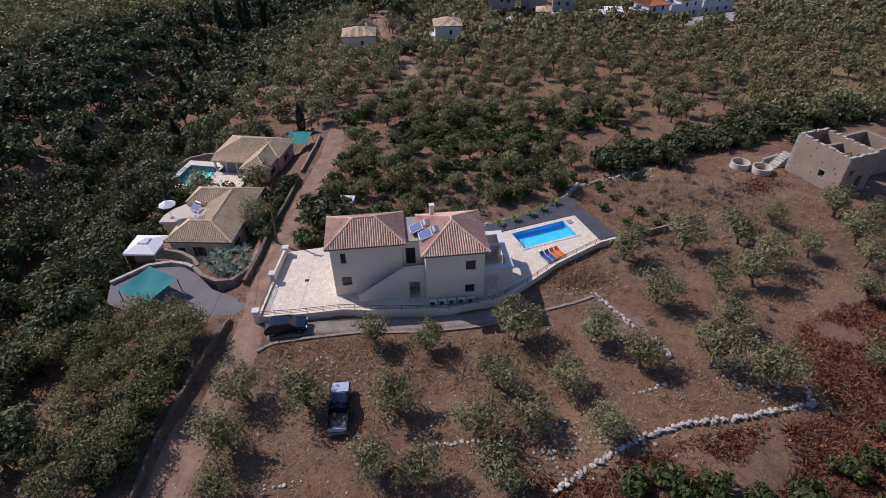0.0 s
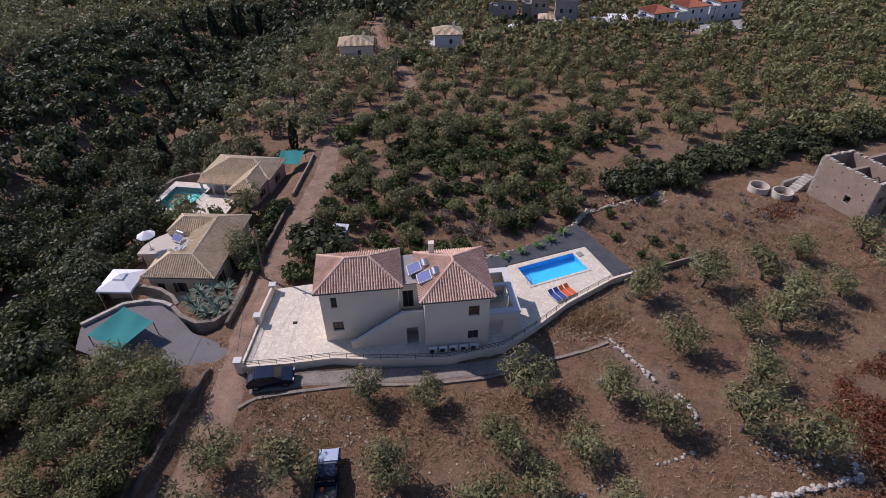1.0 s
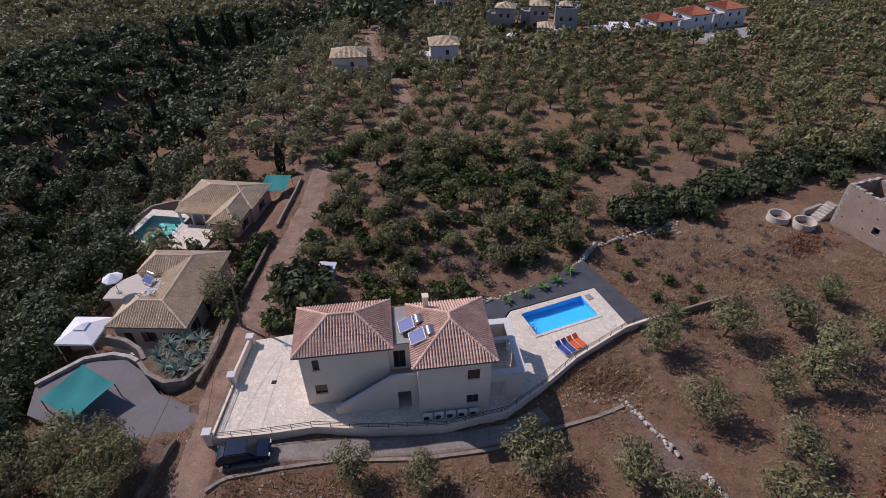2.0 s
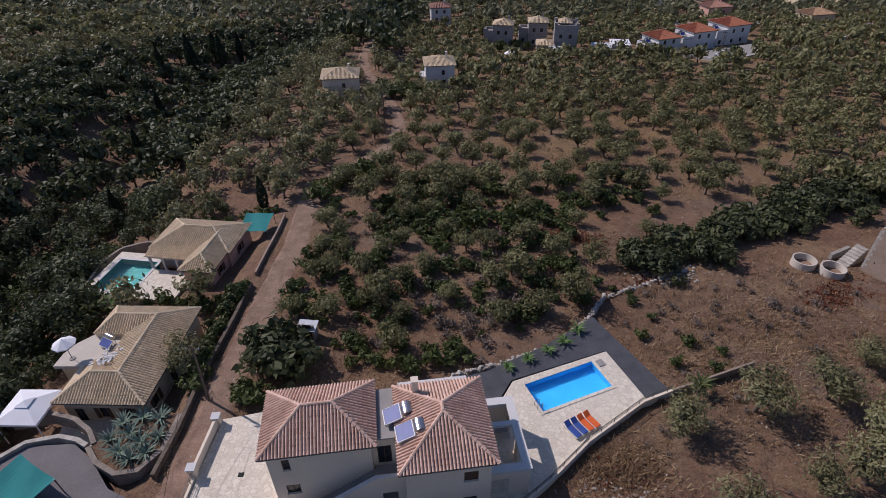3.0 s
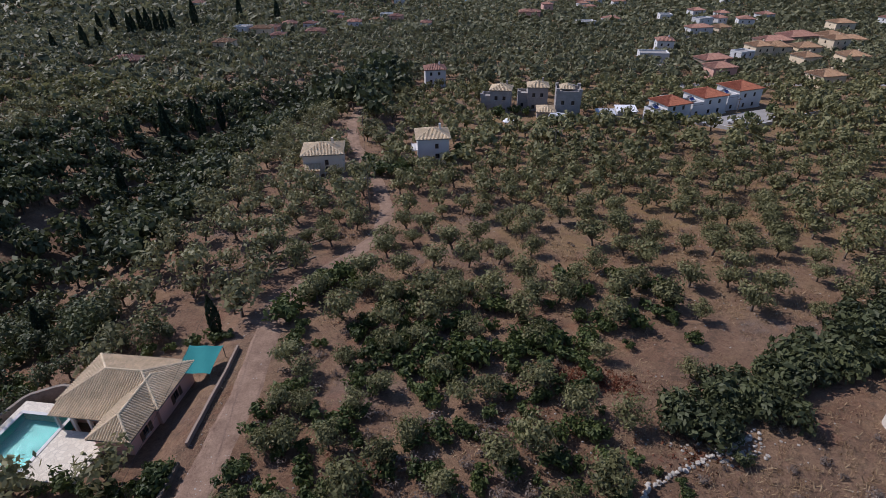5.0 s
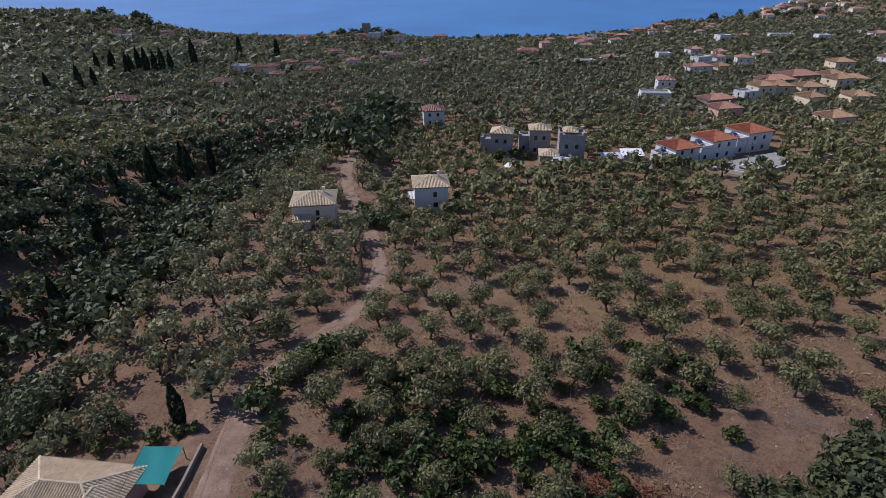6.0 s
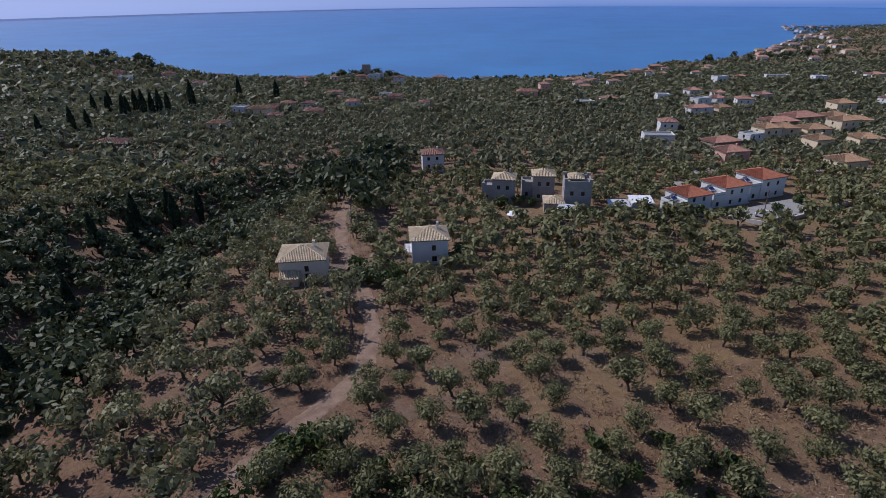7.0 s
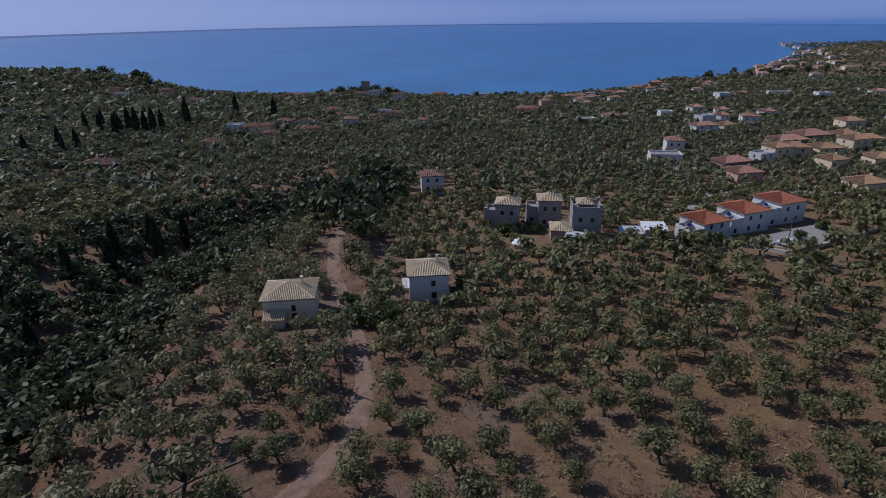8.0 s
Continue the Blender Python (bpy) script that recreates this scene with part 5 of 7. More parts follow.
well(48.3, 70.1)


def stone_mesh(seed):
    r = random.Random(seed)
    bm = bmesh.new()
    bmesh.ops.create_icosphere(bm, subdivisions=1, radius=1.0)
    for v in bm.verts:
        v.co *= r.uniform(0.72, 1.1)
        v.co.z *= 0.62
    me = bpy.data.meshes.new("stone")
    bm.to_mesh(me)
    bm.free()
    me.materials.append(ROCK)
    return me


STONES = [stone_mesh(k) for k in range(7)]


def dry_wall(pts, label, seed, courses=2, size=0.2, step=0.27):
    """A dry-stone wall or line of stones, each one a piece."""
    r = random.Random(seed)
    ob = thing("dry_stone_wall", pose(0, 0, 0), label, "dry-stone wall", "dry-stone field walls")
    for c in range(courses):
        for x, y, a in along(pts, step):
            if c and r.random() < 0.15:
                continue
            px, py = x + r.uniform(-0.16, 0.16), y + r.uniform(-0.16, 0.16)
            st = new("stone", STONES[r.randrange(7)])
            st.parent = ob
            s = size * r.uniform(0.65, 1.35)
            st.matrix_basis = pose(px, py, ground_z(px, py) + 0.05 + c * size * 0.95, r.uniform(-20, 20), r.uniform(-20, 20), r.uniform(0, 360)) @ Matrix.Scale(s, 4)
    return ob


dry_wall([(8.3, 20.6), (10.9, 22.2), (12.8, 23.2), (15.7, 24.3), (19.4, 25.1), (24.0, 25.5), (28.0, 26.3), (30.0, 26.6), (30.1, 27.6)], "tumbled pale dry-stone wall across the slope", 1, 2, 0.21)
dry_wall([(16.6, 42.1), (17.8, 39.2), (18.7, 36.8)], "short pale dry-stone wall among olive trees", 2, 2)
dry_wall([(20.0, 34.7), (20.6, 33.0), (20.3, 31.6)], "short curved pale dry-stone wall among olive trees", 3, 2)
dry_wall([(-1.2, 24.8), (3.5, 25.1)], "half-buried line of pale field stones", 4, 1, 0.2)
dry_wall([(7.0, 25.8), (8.2, 26.0), (10.6, 26.7)], "half-buried line of pale field stones", 5, 1, 0.17, 0.5)
dry_wall([(16.1, 28.4), (19.1, 29.2)], "half-buried line of pale field stones", 6, 1, 0.17, 0.5)
dry_wall([(-13.1, 21.6), (-10.2, 22.1)], "half-buried line of pale field stones", 7, 1, 0.17, 0.5)
dry_wall([(2.5, 55.3), (4.3, 55.9), (8.0, 57.0), (13.0, 59.1), (17.2, 62.7), (20.3, 66.8)], "weathered dry-stone wall behind the pool terrace", 8, 4, 0.19, 0.24)
dry_wall([(20.8, 66.9), (25.5, 69.0), (31.5, 71.5)], "loose heap of pale rubble below the bushes", 9, 2, 0.24, 0.5)
dry_wall([(19.8, 51.8), (18.8, 57.5), (17.6, 62.2)], "row of small pale edging stones along the gravel", 10, 1, 0.13, 0.3)


def rubble():
    """Loose stones strewn over the fields."""
    r = random.Random(17)
    vs, fs, k = [], [], 0
    base = [(np.array([tuple(v.co) for v in me.vertices]), [tuple(p.vertices) for p in me.polygons]) for me in STONES]
    spots = [(-11, 34, 5, 1.6, 90, 0.10), (11, 24, 4, 2, 90, 0.12), (27, 29, 3, 1.5, 70, 0.12), (29, 70.5, 4, 1.6, 120, 0.16), (40, 62, 12, 8, 180, 0.07), (0, 26, 22, 8, 260, 0.08), (35, 50, 14, 10, 200, 0.07), (8, 70, 20, 10, 220, 0.08), (14.5, 43.5, 4, 1.5, 90, 0.09), (-18, 60, 2.5, 30, 160, 0.07), (0, 105, 45, 30, 400, 0.08), (45, 100, 20, 20, 250, 0.08)]
    for cx, cy, sx, sy, n, size in spots:
        for _ in range(n):
            x, y = r.gauss(cx, sx * 0.6), r.gauss(cy, sy * 0.6)
            if inside(x, y, PLATFORM):
                continue
            v, f = base[r.randrange(7)]
            s = size * r.uniform(0.5, 1.7)
            a = r.uniform(0, 6.28)
            rot = np.array([[math.cos(a), math.sin(a), 0], [-math.sin(a), math.cos(a), 0], [0, 0, 1]]) * s
            vs.append(v @ rot + np.array([x, y, ground_z(x, y) + s * 0.2]))
            fs += [tuple(q + k for q in p) for p in f]
            k += len(v)
    ob = part("loose_stones", ([tuple(p) for p in np.concatenate(vs)], fs), ROCK)
    tagged(ob, "loose pale stones strewn over dry ground", "stones", kind="stuff")


rubble()
for pts in ([(-30, 101.5), (-24.5, 103.5), (-19.0, 107.5), (-15, 111.0)], [(-27, 110), (-19, 114), (-12, 119)], [(-42, 128), (-33, 131), (-27, 133)], [(-33, 142), (-27, 145), (-24.5, 147)], [(11, 134), (17, 138), (25, 139.5)], [(24, 150), (40, 156), (58, 163)]):
    wall_along("terrace_bank", resample(pts, 1.5), lambda x, y: ground_z(x, y) + 0.14 + 0.16 * noise.noise((x, y, 5)), lambda x, y: ground_z(x, y) - 0.5, 0.28, BANK_STONE, "low stone terrace wall through the olive grove")


# ---- trees ----
rng = np.random.default_rng(5)


def limb_quads(segs, n=5):
    verts, faces = [], []
    for a, b, r0, r1 in segs:
        a, b = Vector(a), Vector(b)
        q = (b - a).to_track_quat("Z", "Y")
        k = len(verts)
        for c, r in ((a, r0), (b, r1)):
            for i in range(n):
                verts.append(tuple(c + q @ Vector((r * math.cos(6.2832 * i / n), r * math.sin(6.2832 * i / n), 0))))
        for i in range(n):
            faces.append((k + i, k + (i + 1) % n, k + n + (i + 1) % n, k + n + i))
    return np.array(verts), np.array(faces)


def tree_shape(seed, height, spread, stem, leaves, size, clumps, squash=0.75, limbs=5, fat=0.36):
    """Trunk and crown of one tree, as arrays of vertices and quads."""
    r = random.Random(seed)
    lean = Vector((r.uniform(-0.25, 0.25), r.uniform(-0.25, 0.25), 0))
    fork = lean + Vector((0, 0, stem))
    segs = [((0, 0, -0.3), lean * 0.4 + Vector((0, 0, stem * 0.5)), spread * 0.085, spread * 0.065), (lean * 0.4 + Vector((0, 0, stem * 0.5)), fork, spread * 0.065, spread * 0.055)]
    centres = []
    for k in range(clumps):
        a = 6.2832 * (k + r.uniform(-0.3, 0.3)) / clumps * (1 if clumps < 7 else 2.4)
        d = spread * r.uniform(0.25, 0.68) * (1 if k % 4 else 0.35)
        h = stem + (height - stem) * r.uniform(0.3, 0.8)
        e = Vector((math.cos(a) * d, math.sin(a) * d, h)) + lean
        mid = fork.lerp(e, 0.5) + Vector((r.uniform(-0.15, 0.15), r.uniform(-0.15, 0.15), 0.1))
        segs += [(fork, mid, spread * 0.04, spread * 0.028), (mid, e, spread * 0.028, spread * 0.012)]
        centres.append(e)
    n_each = np.array([r.uniform(0.28, 0.46) * spread for _ in centres])
    idx = rng.integers(0, len(centres), leaves)
    cs = np.array([tuple(c) for c in centres])[idx]
    v = rng.normal(size=(leaves, 3))
    v /= np.linalg.norm(v, axis=1)[:, None]
    p = cs + v * (rng.random((leaves, 1)) ** 0.45) * n_each[idx][:, None] * np.array([1, 1, squash])
    # leaf sprays face outwards from the crown, with much scatter
    out = p - np.array([lean.x, lean.y, stem + (height - stem) * 0.3])
    out = out / np.linalg.norm(out, axis=1)[:, None] * 0.55 + v * 0.35 + rng.normal(size=(leaves, 3)) * 0.42
    a = np.cross(out, rng.normal(size=(leaves, 3)))
    a /= np.linalg.norm(a, axis=1)[:, None]
    b = np.cross(out, a)
    b /= np.linalg.norm(b, axis=1)[:, None]
    s = size * rng.uniform(0.6, 1.4, (leaves, 1))
    q = np.stack([p - a * s, p - b * s * fat, p + a * s, p + b * s * fat], axis=1)
    return limb_quads(segs if limbs > 3 else segs[:limbs] if limbs < 3 else segs[:2] + segs[2::2], max(3, limbs)), (q.reshape(-1, 3), np.arange(4 * leaves).reshape(-1, 4))


def quad_mesh(name, verts, faces):
    me = bpy.data.meshes.new(name)
    nv, nf = len(verts), len(faces)
    me.vertices.add(nv)
    me.vertices.foreach_set("co", np.asarray(verts, dtype=np.float32).ravel())
    me.loops.add(nf * 4)
    me.loops.foreach_set("vertex_index", np.asarray(faces, dtype=np.int32).ravel())
    me.polygons.add(nf)
    me.polygons.foreach_set("loop_start", np.arange(0, nf * 4, 4, dtype=np.int32))
    me.update(calc_edges=True)
    return me


def tree_model(name, shape, leaf, label, category, group):
    ob = thing(name, pose(0, 0, -60), label, category, group)
    for nm, (v, f), mat in (("trunk", shape[0], BARK), ("crown", shape[1], leaf)):
        me = quad_mesh(nm, v, f)
        me.materials.append(mat)
        o = new(nm, me)
        o.parent = ob
    return ob


def thicket(name, shapes, places, leaf, label, category):
    """Many plants as one mesh: places are (x, y, size, turn). Trunks and crowns share the sheet, with two materials."""
    vs, fs, mats, k = [], [], [], 0
    for i, (x, y, s, turn) in enumerate(places):
        c, sn = math.cos(turn), math.sin(turn)
        rot = np.array([[c, sn, 0], [-sn, c, 0], [0, 0, 1]]) * s
        for (v, f), mi in zip(shapes[i % len(shapes)], (0, 1)):
            vs.append(v @ rot + np.array([x, y, ground_z(x, y)]))
            fs.append(f + k)
            mats.append(np.full(len(f), mi, dtype=np.int32))
            k += len(v)
    me = quad_mesh(name, np.concatenate(vs), np.concatenate(fs))
    me.materials.append(BARK)
    me.materials.append(leaf)
    me.polygons.foreach_set("material_index", np.concatenate(mats))
    return tagged(new(name, me), label, category, kind="stuff")



# ---- the village down the slope ----
def win_set(w, d, h, storeys=2):
    out = []
    for s in range(storeys):
        z = 0.9 + s * (h / storeys)
        for u in ((0.22, 0.62) if w > 5.5 else (0.4,)):
            out.append(("f", w * u, z, 0.9, 1.2, "win"))
        out.append(("l", d * 0.4, z, 0.9, 1.2, "win"))
        out.append(("r", d * 0.4, z, 0.9, 1.2, "win"))
    return out


def parapet(ob, x0, x1, y0, y1, z, mat, h=0.7, t=0.25):
    part("parapet", boxes((x0, x1, y0, y0 + t, z, z + h), (x0, x1, y1 - t, y1, z, z + h), (x0, x0 + t, y0 + t, y1 - t, z, z + h), (x1 - t, x1, y0 + t, y1 - t, z, z + h)), mat, ob)


def tower_house(x, y, rz, label, big=False):
    ob = thing("tower_house", on_ground(x, y, rz), label, "house", "stone tower houses")
    if not big:
        shell(ob, 6.0, 6.0, -1.5, 7.2, PALE_STONE, win_set(6.0, 6.0, 7.2))
        hip_roof(ob, 6.0, 6.0, 7.36, 1.3, 0.3, TILE_TAN, 0.4, 0.8, PALE_STONE)
        side = pose(-4.5, 0.5, 0)
        shell(ob, 3.0, 5.0, -1.5, 4.6, PALE_STONE, [("f", 1.0, 1.2, 0.8, 1.2, "win")], off=side)
        part("flat_roof", boxes((-6.0, -3.0, -2.0, 3.0, 4.6, 4.75)), CONCRETE, ob)
        parapet(ob, -6.0, -3.0, -2.0, 3.0, 4.75, PALE_STONE)
        part("corner_turret", boxes((-6.1, -5.2, -2.1, -1.2, 4.7, 6.0)), PALE_STONE, ob)
    else:
        shell(ob, 7.0, 7.0, -1.5, 7.6, PALE_STONE, win_set(7.0, 7.0, 7.6))
        part("flat_roof", boxes((-3.5, 3.5, -3.5, 3.5, 7.6, 7.75)), CONCRETE, ob)
        parapet(ob, -3.5, 3.5, -3.5, 3.5, 7.75, PALE_STONE, 0.8)
        for px, py in ((-3.6, -3.6), (2.7, -3.6), (-3.6, 2.7), (2.7, 2.7)):
            part("corner_turret", boxes((px, px + 0.9, py, py + 0.9, 7.7, 9.2)), PALE_STONE, ob)
        hip_roof(ob, 3.6, 4.4, 8.6, 1.0, 0.3, TILE_TAN, 0.4, 0.8, PALE_STONE, off=pose(-0.4, 1.0, 0))
        low = pose(-6.0, -2.5, 0)
        shell(ob, 5.0, 6.0, -1.5, 2.9, PALE_STONE, [("f", 2.0, 0.8, 1.0, 1.2, "win")], off=low)
        hip_roof(ob, 5.0, 6.0, 3.05, 1.0, 0.3, TILE_TAN, 0.4, 0.8, PALE_STONE, off=low)
    part("chimney", boxes((1.2, 1.7, 1.0, 1.5, 7.6, 9.4)), PALE_STONE, ob)


tower_house(26.0, 203.0, -14, "grey stone tower house with a tan hipped roof")
tower_house(37.5, 205.5, -8, "grey stone tower house with a tan hipped roof and terrace")
tower_house(44.0, 194.0, -10, "tall grey stone tower house with corner turrets", True)


def shed(x, y, rz, w, d, h, mat, label, roofm):
    ob = thing("shed", on_ground(x, y, rz), label, "shed")
    shell(ob, w, d, -0.8, h, mat, [("f", w * 0.3, 0.1, 0.9, 1.9, "door")])
    rf = part("roof_sheet", boxes((-w / 2 - 0.2, w / 2 + 0.2, -d / 2 - 0.2, d / 2 + 0.2, 0, 0.1)), roofm, ob)
    rf.matrix_basis = pose(0, 0, h + 0.25, 7, 0, 0)


METAL_SHEET = surface("pale_metal_sheet", (0.42, 0.44, 0.48), (0.58, 0.60, 0.64), 0.5, 1.0, 8.0, 0.1)
shed(60.3, 190.5, -6, 5.5, 4.5, 2.8, WHITE, "white flat-roofed store beside a wall", CANVAS_WHITE)
shed(54.3, 190.0, -6, 5.0, 4.0, 2.2, WHITE, "low store with a pale metal roof", METAL_SHEET)
shed(40.2, 187.0, -25, 5.0, 3.2, 2.2, STONEWORK, "lean-to with a pale metal sheet roof", METAL_SHEET)
shed(-11.9, 61.9, -8, 1.6, 1.1, 1.2, CONCRETE, "small grey block shed among bushes", METAL_SHEET)


def red_row():
    for k, (x, y, w, d, h) in enumerate(((73.0, 191.0, 8.0, 8.0, 4.6), (86.0, 197.0, 8.5, 8.5, 5.4), (100.0, 204.0, 9.0, 9.0, 5.8))):
        ob = thing("terraced_house", on_ground(x, y, 18), "white rendered house with a red tiled roof and solar heater", "house", "red-roofed terrace houses")
        shell(ob, w, d, -1.8, h, WHITE, win_set(w, d, h))
        hip_roof(ob, w, d, h + 0.16, 1.7, 0.35, TILE_RED, 0.4, 0.8, WHITE)
        fl = pose(-w / 2 - 1.9, -1.5, 0)
        shell(ob, 3.8, 5.5, -1.8, h - 1.6, WHITE, [("f", 1.2, 0.8, 1.0, 1.2, "win")], off=fl)
        part("flat_roof", boxes((-w / 2 - 3.8, -w / 2, -4.25, 1.25, h - 1.6, h - 1.45)), CONCRETE, ob)
        parapet(ob, -w / 2 - 3.8, -w / 2, -4.25, 1.25, h - 1.45, WHITE, 0.7)
        for q in range(10):
            part("stair_step", boxes((w / 2 + 0.02, w / 2 + 1.2, -4 + 0.4 * q, -3.6 + 0.4 * q, -0.5, 0.3 * q + 0.3)), WHITE, ob)
        solar_heater(on_ground(x, y, 18) @ pose(-w / 2 - 1.6, -1.0, h - 1.45, 0, 0, 15))


red_row()
tagged(part("parking_court", prism(bmesh.new(), [(78, 178), (86, 176.5), (101, 184), (108, 196), (96, 192), (84, 187)], ground_z(88, 184) - 1.2, ground_z(88, 184) + 0.25), CONCRETE), "pale cement parking court beside the houses", "parking", kind="structure")
wall_along("village_wall", resample([(64.0, 185.3), (76.6, 184.0), (84.7, 174.6), (98.5, 181.2), (119.5, 191.5), (140, 203)], 2.0), lambda x, y: ground_z(x, y) + 1.0, lambda x, y: ground_z(x, y) - 0.6, 0.35, WHITE, "long pale boundary wall round the village plots")
ribbon("village_road", [(70, 214), (92, 222), (97, 238), (101, 256), (108, 285), (112, 320), (118, 360)], 2.2, CONCRETE, "pale lane winding into the village", "road", 0.12, 3.0, 0.2)
ribbon("village_lane", [(97, 238), (120, 236), (150, 232), (185, 226)], 2.2, CONCRETE, "pale lane between village plots", "road", 0.12, 3.0, 0.2)


def village_house(x, y, rz, w, d, h, wall, tile, label, flat=False):
    ob = thing("village_house", on_ground(x, y, rz, 0.9), label, "house", "village houses")
    shell(ob, w, d, -2.5, h, wall, win_set(w, d, h, 2 if h > 4 else 1))
    if flat:
        part("flat_roof", boxes((-w / 2, w / 2, -d / 2, d / 2, h, h + 0.15)), CONCRETE, ob)
        parapet(ob, -w / 2, w / 2, -d / 2, d / 2, h + 0.15, wall, 0.6)
    else:
        hip_roof(ob, w, d, h + 0.16, 0.16 * d + 0.3, 0.35, tile, 0.6, 1.6, wall)
        part("chimney", boxes((w * 0.2, w * 0.2 + 0.6, 0.2, 0.8, h + 0.4, h + 2.2)), wall, ob)


W_TXT, R_TXT, T_TXT, F_TXT = "white house with a red tiled roof among olive groves", "earth-coloured house with a red tiled roof among olives", "ochre house with a brown tiled roof among olives", "white flat-roofed house among olive groves"
SPOTS_A = [(-122.5, 281, 8, 12, 9, 3.4, 1), (-103, 349, -5, 10, 8, 5, 2), (-91, 456, 10, 10, 9, 6, 1), (-69, 433, 0, 13, 8, 3.5, 1), (-46.5, 469, 5, 10, 9, 6, 0), (5.6, 460, -6, 8, 8, 5, 0), (-127, 696, 10, 14, 10, 6, 1), (-81, 578, 0, 13, 9, 5, 1), (-114, 432, 6, 12, 8, 3, 3), (-98, 434, -8, 9, 8, 5, 1),
           (-198, 580, 10, 12, 9, 6, 0), (95, 536, -10, 18, 10, 6, 1), (119, 580, 4, 9, 9, 9, 1), (120, 450, 10, 12, 9, 4.5, 3)]
SPOTS_B = [(145, 472, 0, 12, 9, 4.5, 0), (187, 475, -8, 9, 9, 6, 3), (225, 506, 10, 11, 9, 6, 0), (236, 486, 4, 9, 8, 5, 0), (221, 424, -15, 10, 9, 6, 0), (249, 450, 12, 10, 9, 6, 0), (257, 382, 0, 12, 10, 6, 2), (300, 606, 8, 12, 10, 8, 3), (124, 321, -12, 8, 8, 6.2, 0), (109, 296, -12, 13, 8, 3.2, 3),
           (174, 391, 8, 15, 8, 5, 0), (206, 641, 0, 13, 9, 6, 0), (173, 700, 8, 16, 9, 5, 1), (28, 775, 0, 18, 10, 6, 1)]
SPOTS_C = [(84, 770, 4, 24, 10, 5, 3), (-42, 702, 0, 8, 8, 6, 3), (370, 625, -4, 22, 9, 4, 3), (424, 565, 4, 14, 10, 6, 0), (6.9, 248, 4, 7.5, 7, 5.4, 0), (-250, 640, 12, 12, 9, 6, 1), (-215, 690, -8, 14, 9, 5, 1), (-150, 720, 0, 14, 9, 5, 0), (240, 720, 5, 16, 9, 5, 1), (290, 800, -5, 16, 10, 5, 1), (340, 860, 0, 18, 10, 5, 1)]
SPOTS_D = [(126, 274, 14, 13, 8, 3.4, 4), (118, 252, 8, 10, 8, 3.2, 1), (155, 291, 10, 9, 8, 6.2, 2), (167, 298, -6, 11, 9, 5, 2), (208, 346, 10, 18, 12, 4, 4), (180, 296, 0, 11, 9, 4.6, 2), (224, 343, 14, 12, 10, 4, 2), (163, 269, 10, 8, 8, 4, 2), (186, 273, -4, 10, 9, 3.4, 2), (146, 231, 10, 10, 8, 3, 2), (186, 331, 6, 17, 10, 4, 4), (226, 330, -8, 13, 9, 3.4, 2), (205, 312, 12, 10, 9, 6, 2), (143, 282, 20, 8, 6, 4.5, 3)]
KINDS = {0: (WHITE, TILE_ROSE, W_TXT, False), 1: (PINK, TILE_ROSE, R_TXT, False), 2: (OCHRE, TILE_BROWN, T_TXT, False), 3: (WHITE, TILE_TAN, F_TXT, True), 4: (PLASTER, TILE_ROSE, R_TXT, False)}
for x, y, rz, w, d, h, kind in SPOTS_A + SPOTS_B + SPOTS_C + SPOTS_D:
    wall, tile, text, flat = KINDS[kind]
    village_house(x, y, rz, w, d, h, wall, tile, text, flat)


def coast_town():
    r = random.Random(9)
    for k in range(70):
        s = r.random()
        x = 520 + 900 * s + r.uniform(-40, 60)
        y = float(np.interp(x, COAST_X, COAST_Y)) - r.uniform(25, 130) - 120 * (r.random() < 0.3)
        kind = r.choice((0, 0, 1, 2, 3))
        wall, tile, text, flat = KINDS[kind]
        z = ground_z(x, y)
        if z < SEA_LEVEL + 0.5:
            continue
        w, d, h = r.uniform(10, 20), r.uniform(9, 13), r.uniform(4, 9)
        ob = thing("town_house", pose(x, y, z, 0, 0, r.uniform(-25, 25)), "distant pale house of the coastal town", "house", "coastal town houses")
        part("wall", boxes((-w / 2, w / 2, -d / 2, d / 2, -3, h)), wall, ob)
        rf = bmesh.new()
        lo = [rf.verts.new((sx * (w / 2 + 0.4), sy * (d / 2 + 0.4), h)) for sx, sy in ((-1, -1), (1, -1), (1, 1), (-1, 1))]
        hi = [rf.verts.new((sx * w * 0.2, 0, h + (0.4 if flat else 2.4))) for sx in (-1, 1)]
        rf.faces.new((lo[0], lo[1], hi[1], hi[0]))
        rf.faces.new((lo[1], lo[2], hi[1]))
        rf.faces.new((lo[2], lo[3], hi[0], hi[1]))
        rf.faces.new((lo[3], lo[0], hi[0]))
        rf.faces.new(lo[::-1])
        part("roof", rf, tile if not flat else CONCRETE, ob)
        for q in range(3):
            part("window", boxes((-w / 2 + w * (0.15 + 0.3 * q), -w / 2 + w * (0.15 + 0.3 * q) + 1.4, -d / 2 - 0.05, -d / 2 + 0.1, h * 0.45, h * 0.45 + 1.6)), GLASS, ob)


def scattered_houses():
    """Small houses strewn through the far groves and along the shore."""
    r = random.Random(19)
    for cx, cy, sx, sy, n in HAMLETS:
        for _ in range(n):
            x, y = r.gauss(cx, sx), r.gauss(cy, sy)
            if ground_z(x, y) < SEA_LEVEL + 2:
                continue
            HOUSE_XY.append((x, y))
            wall, tile, text, flat = KINDS[r.choice((0, 1, 1, 2, 3, 0))]
            village_house(x, y, r.uniform(-25, 25), r.uniform(8, 13), r.uniform(7, 9), r.choice((3.4, 5.5, 6.0)), wall, tile, text, flat)


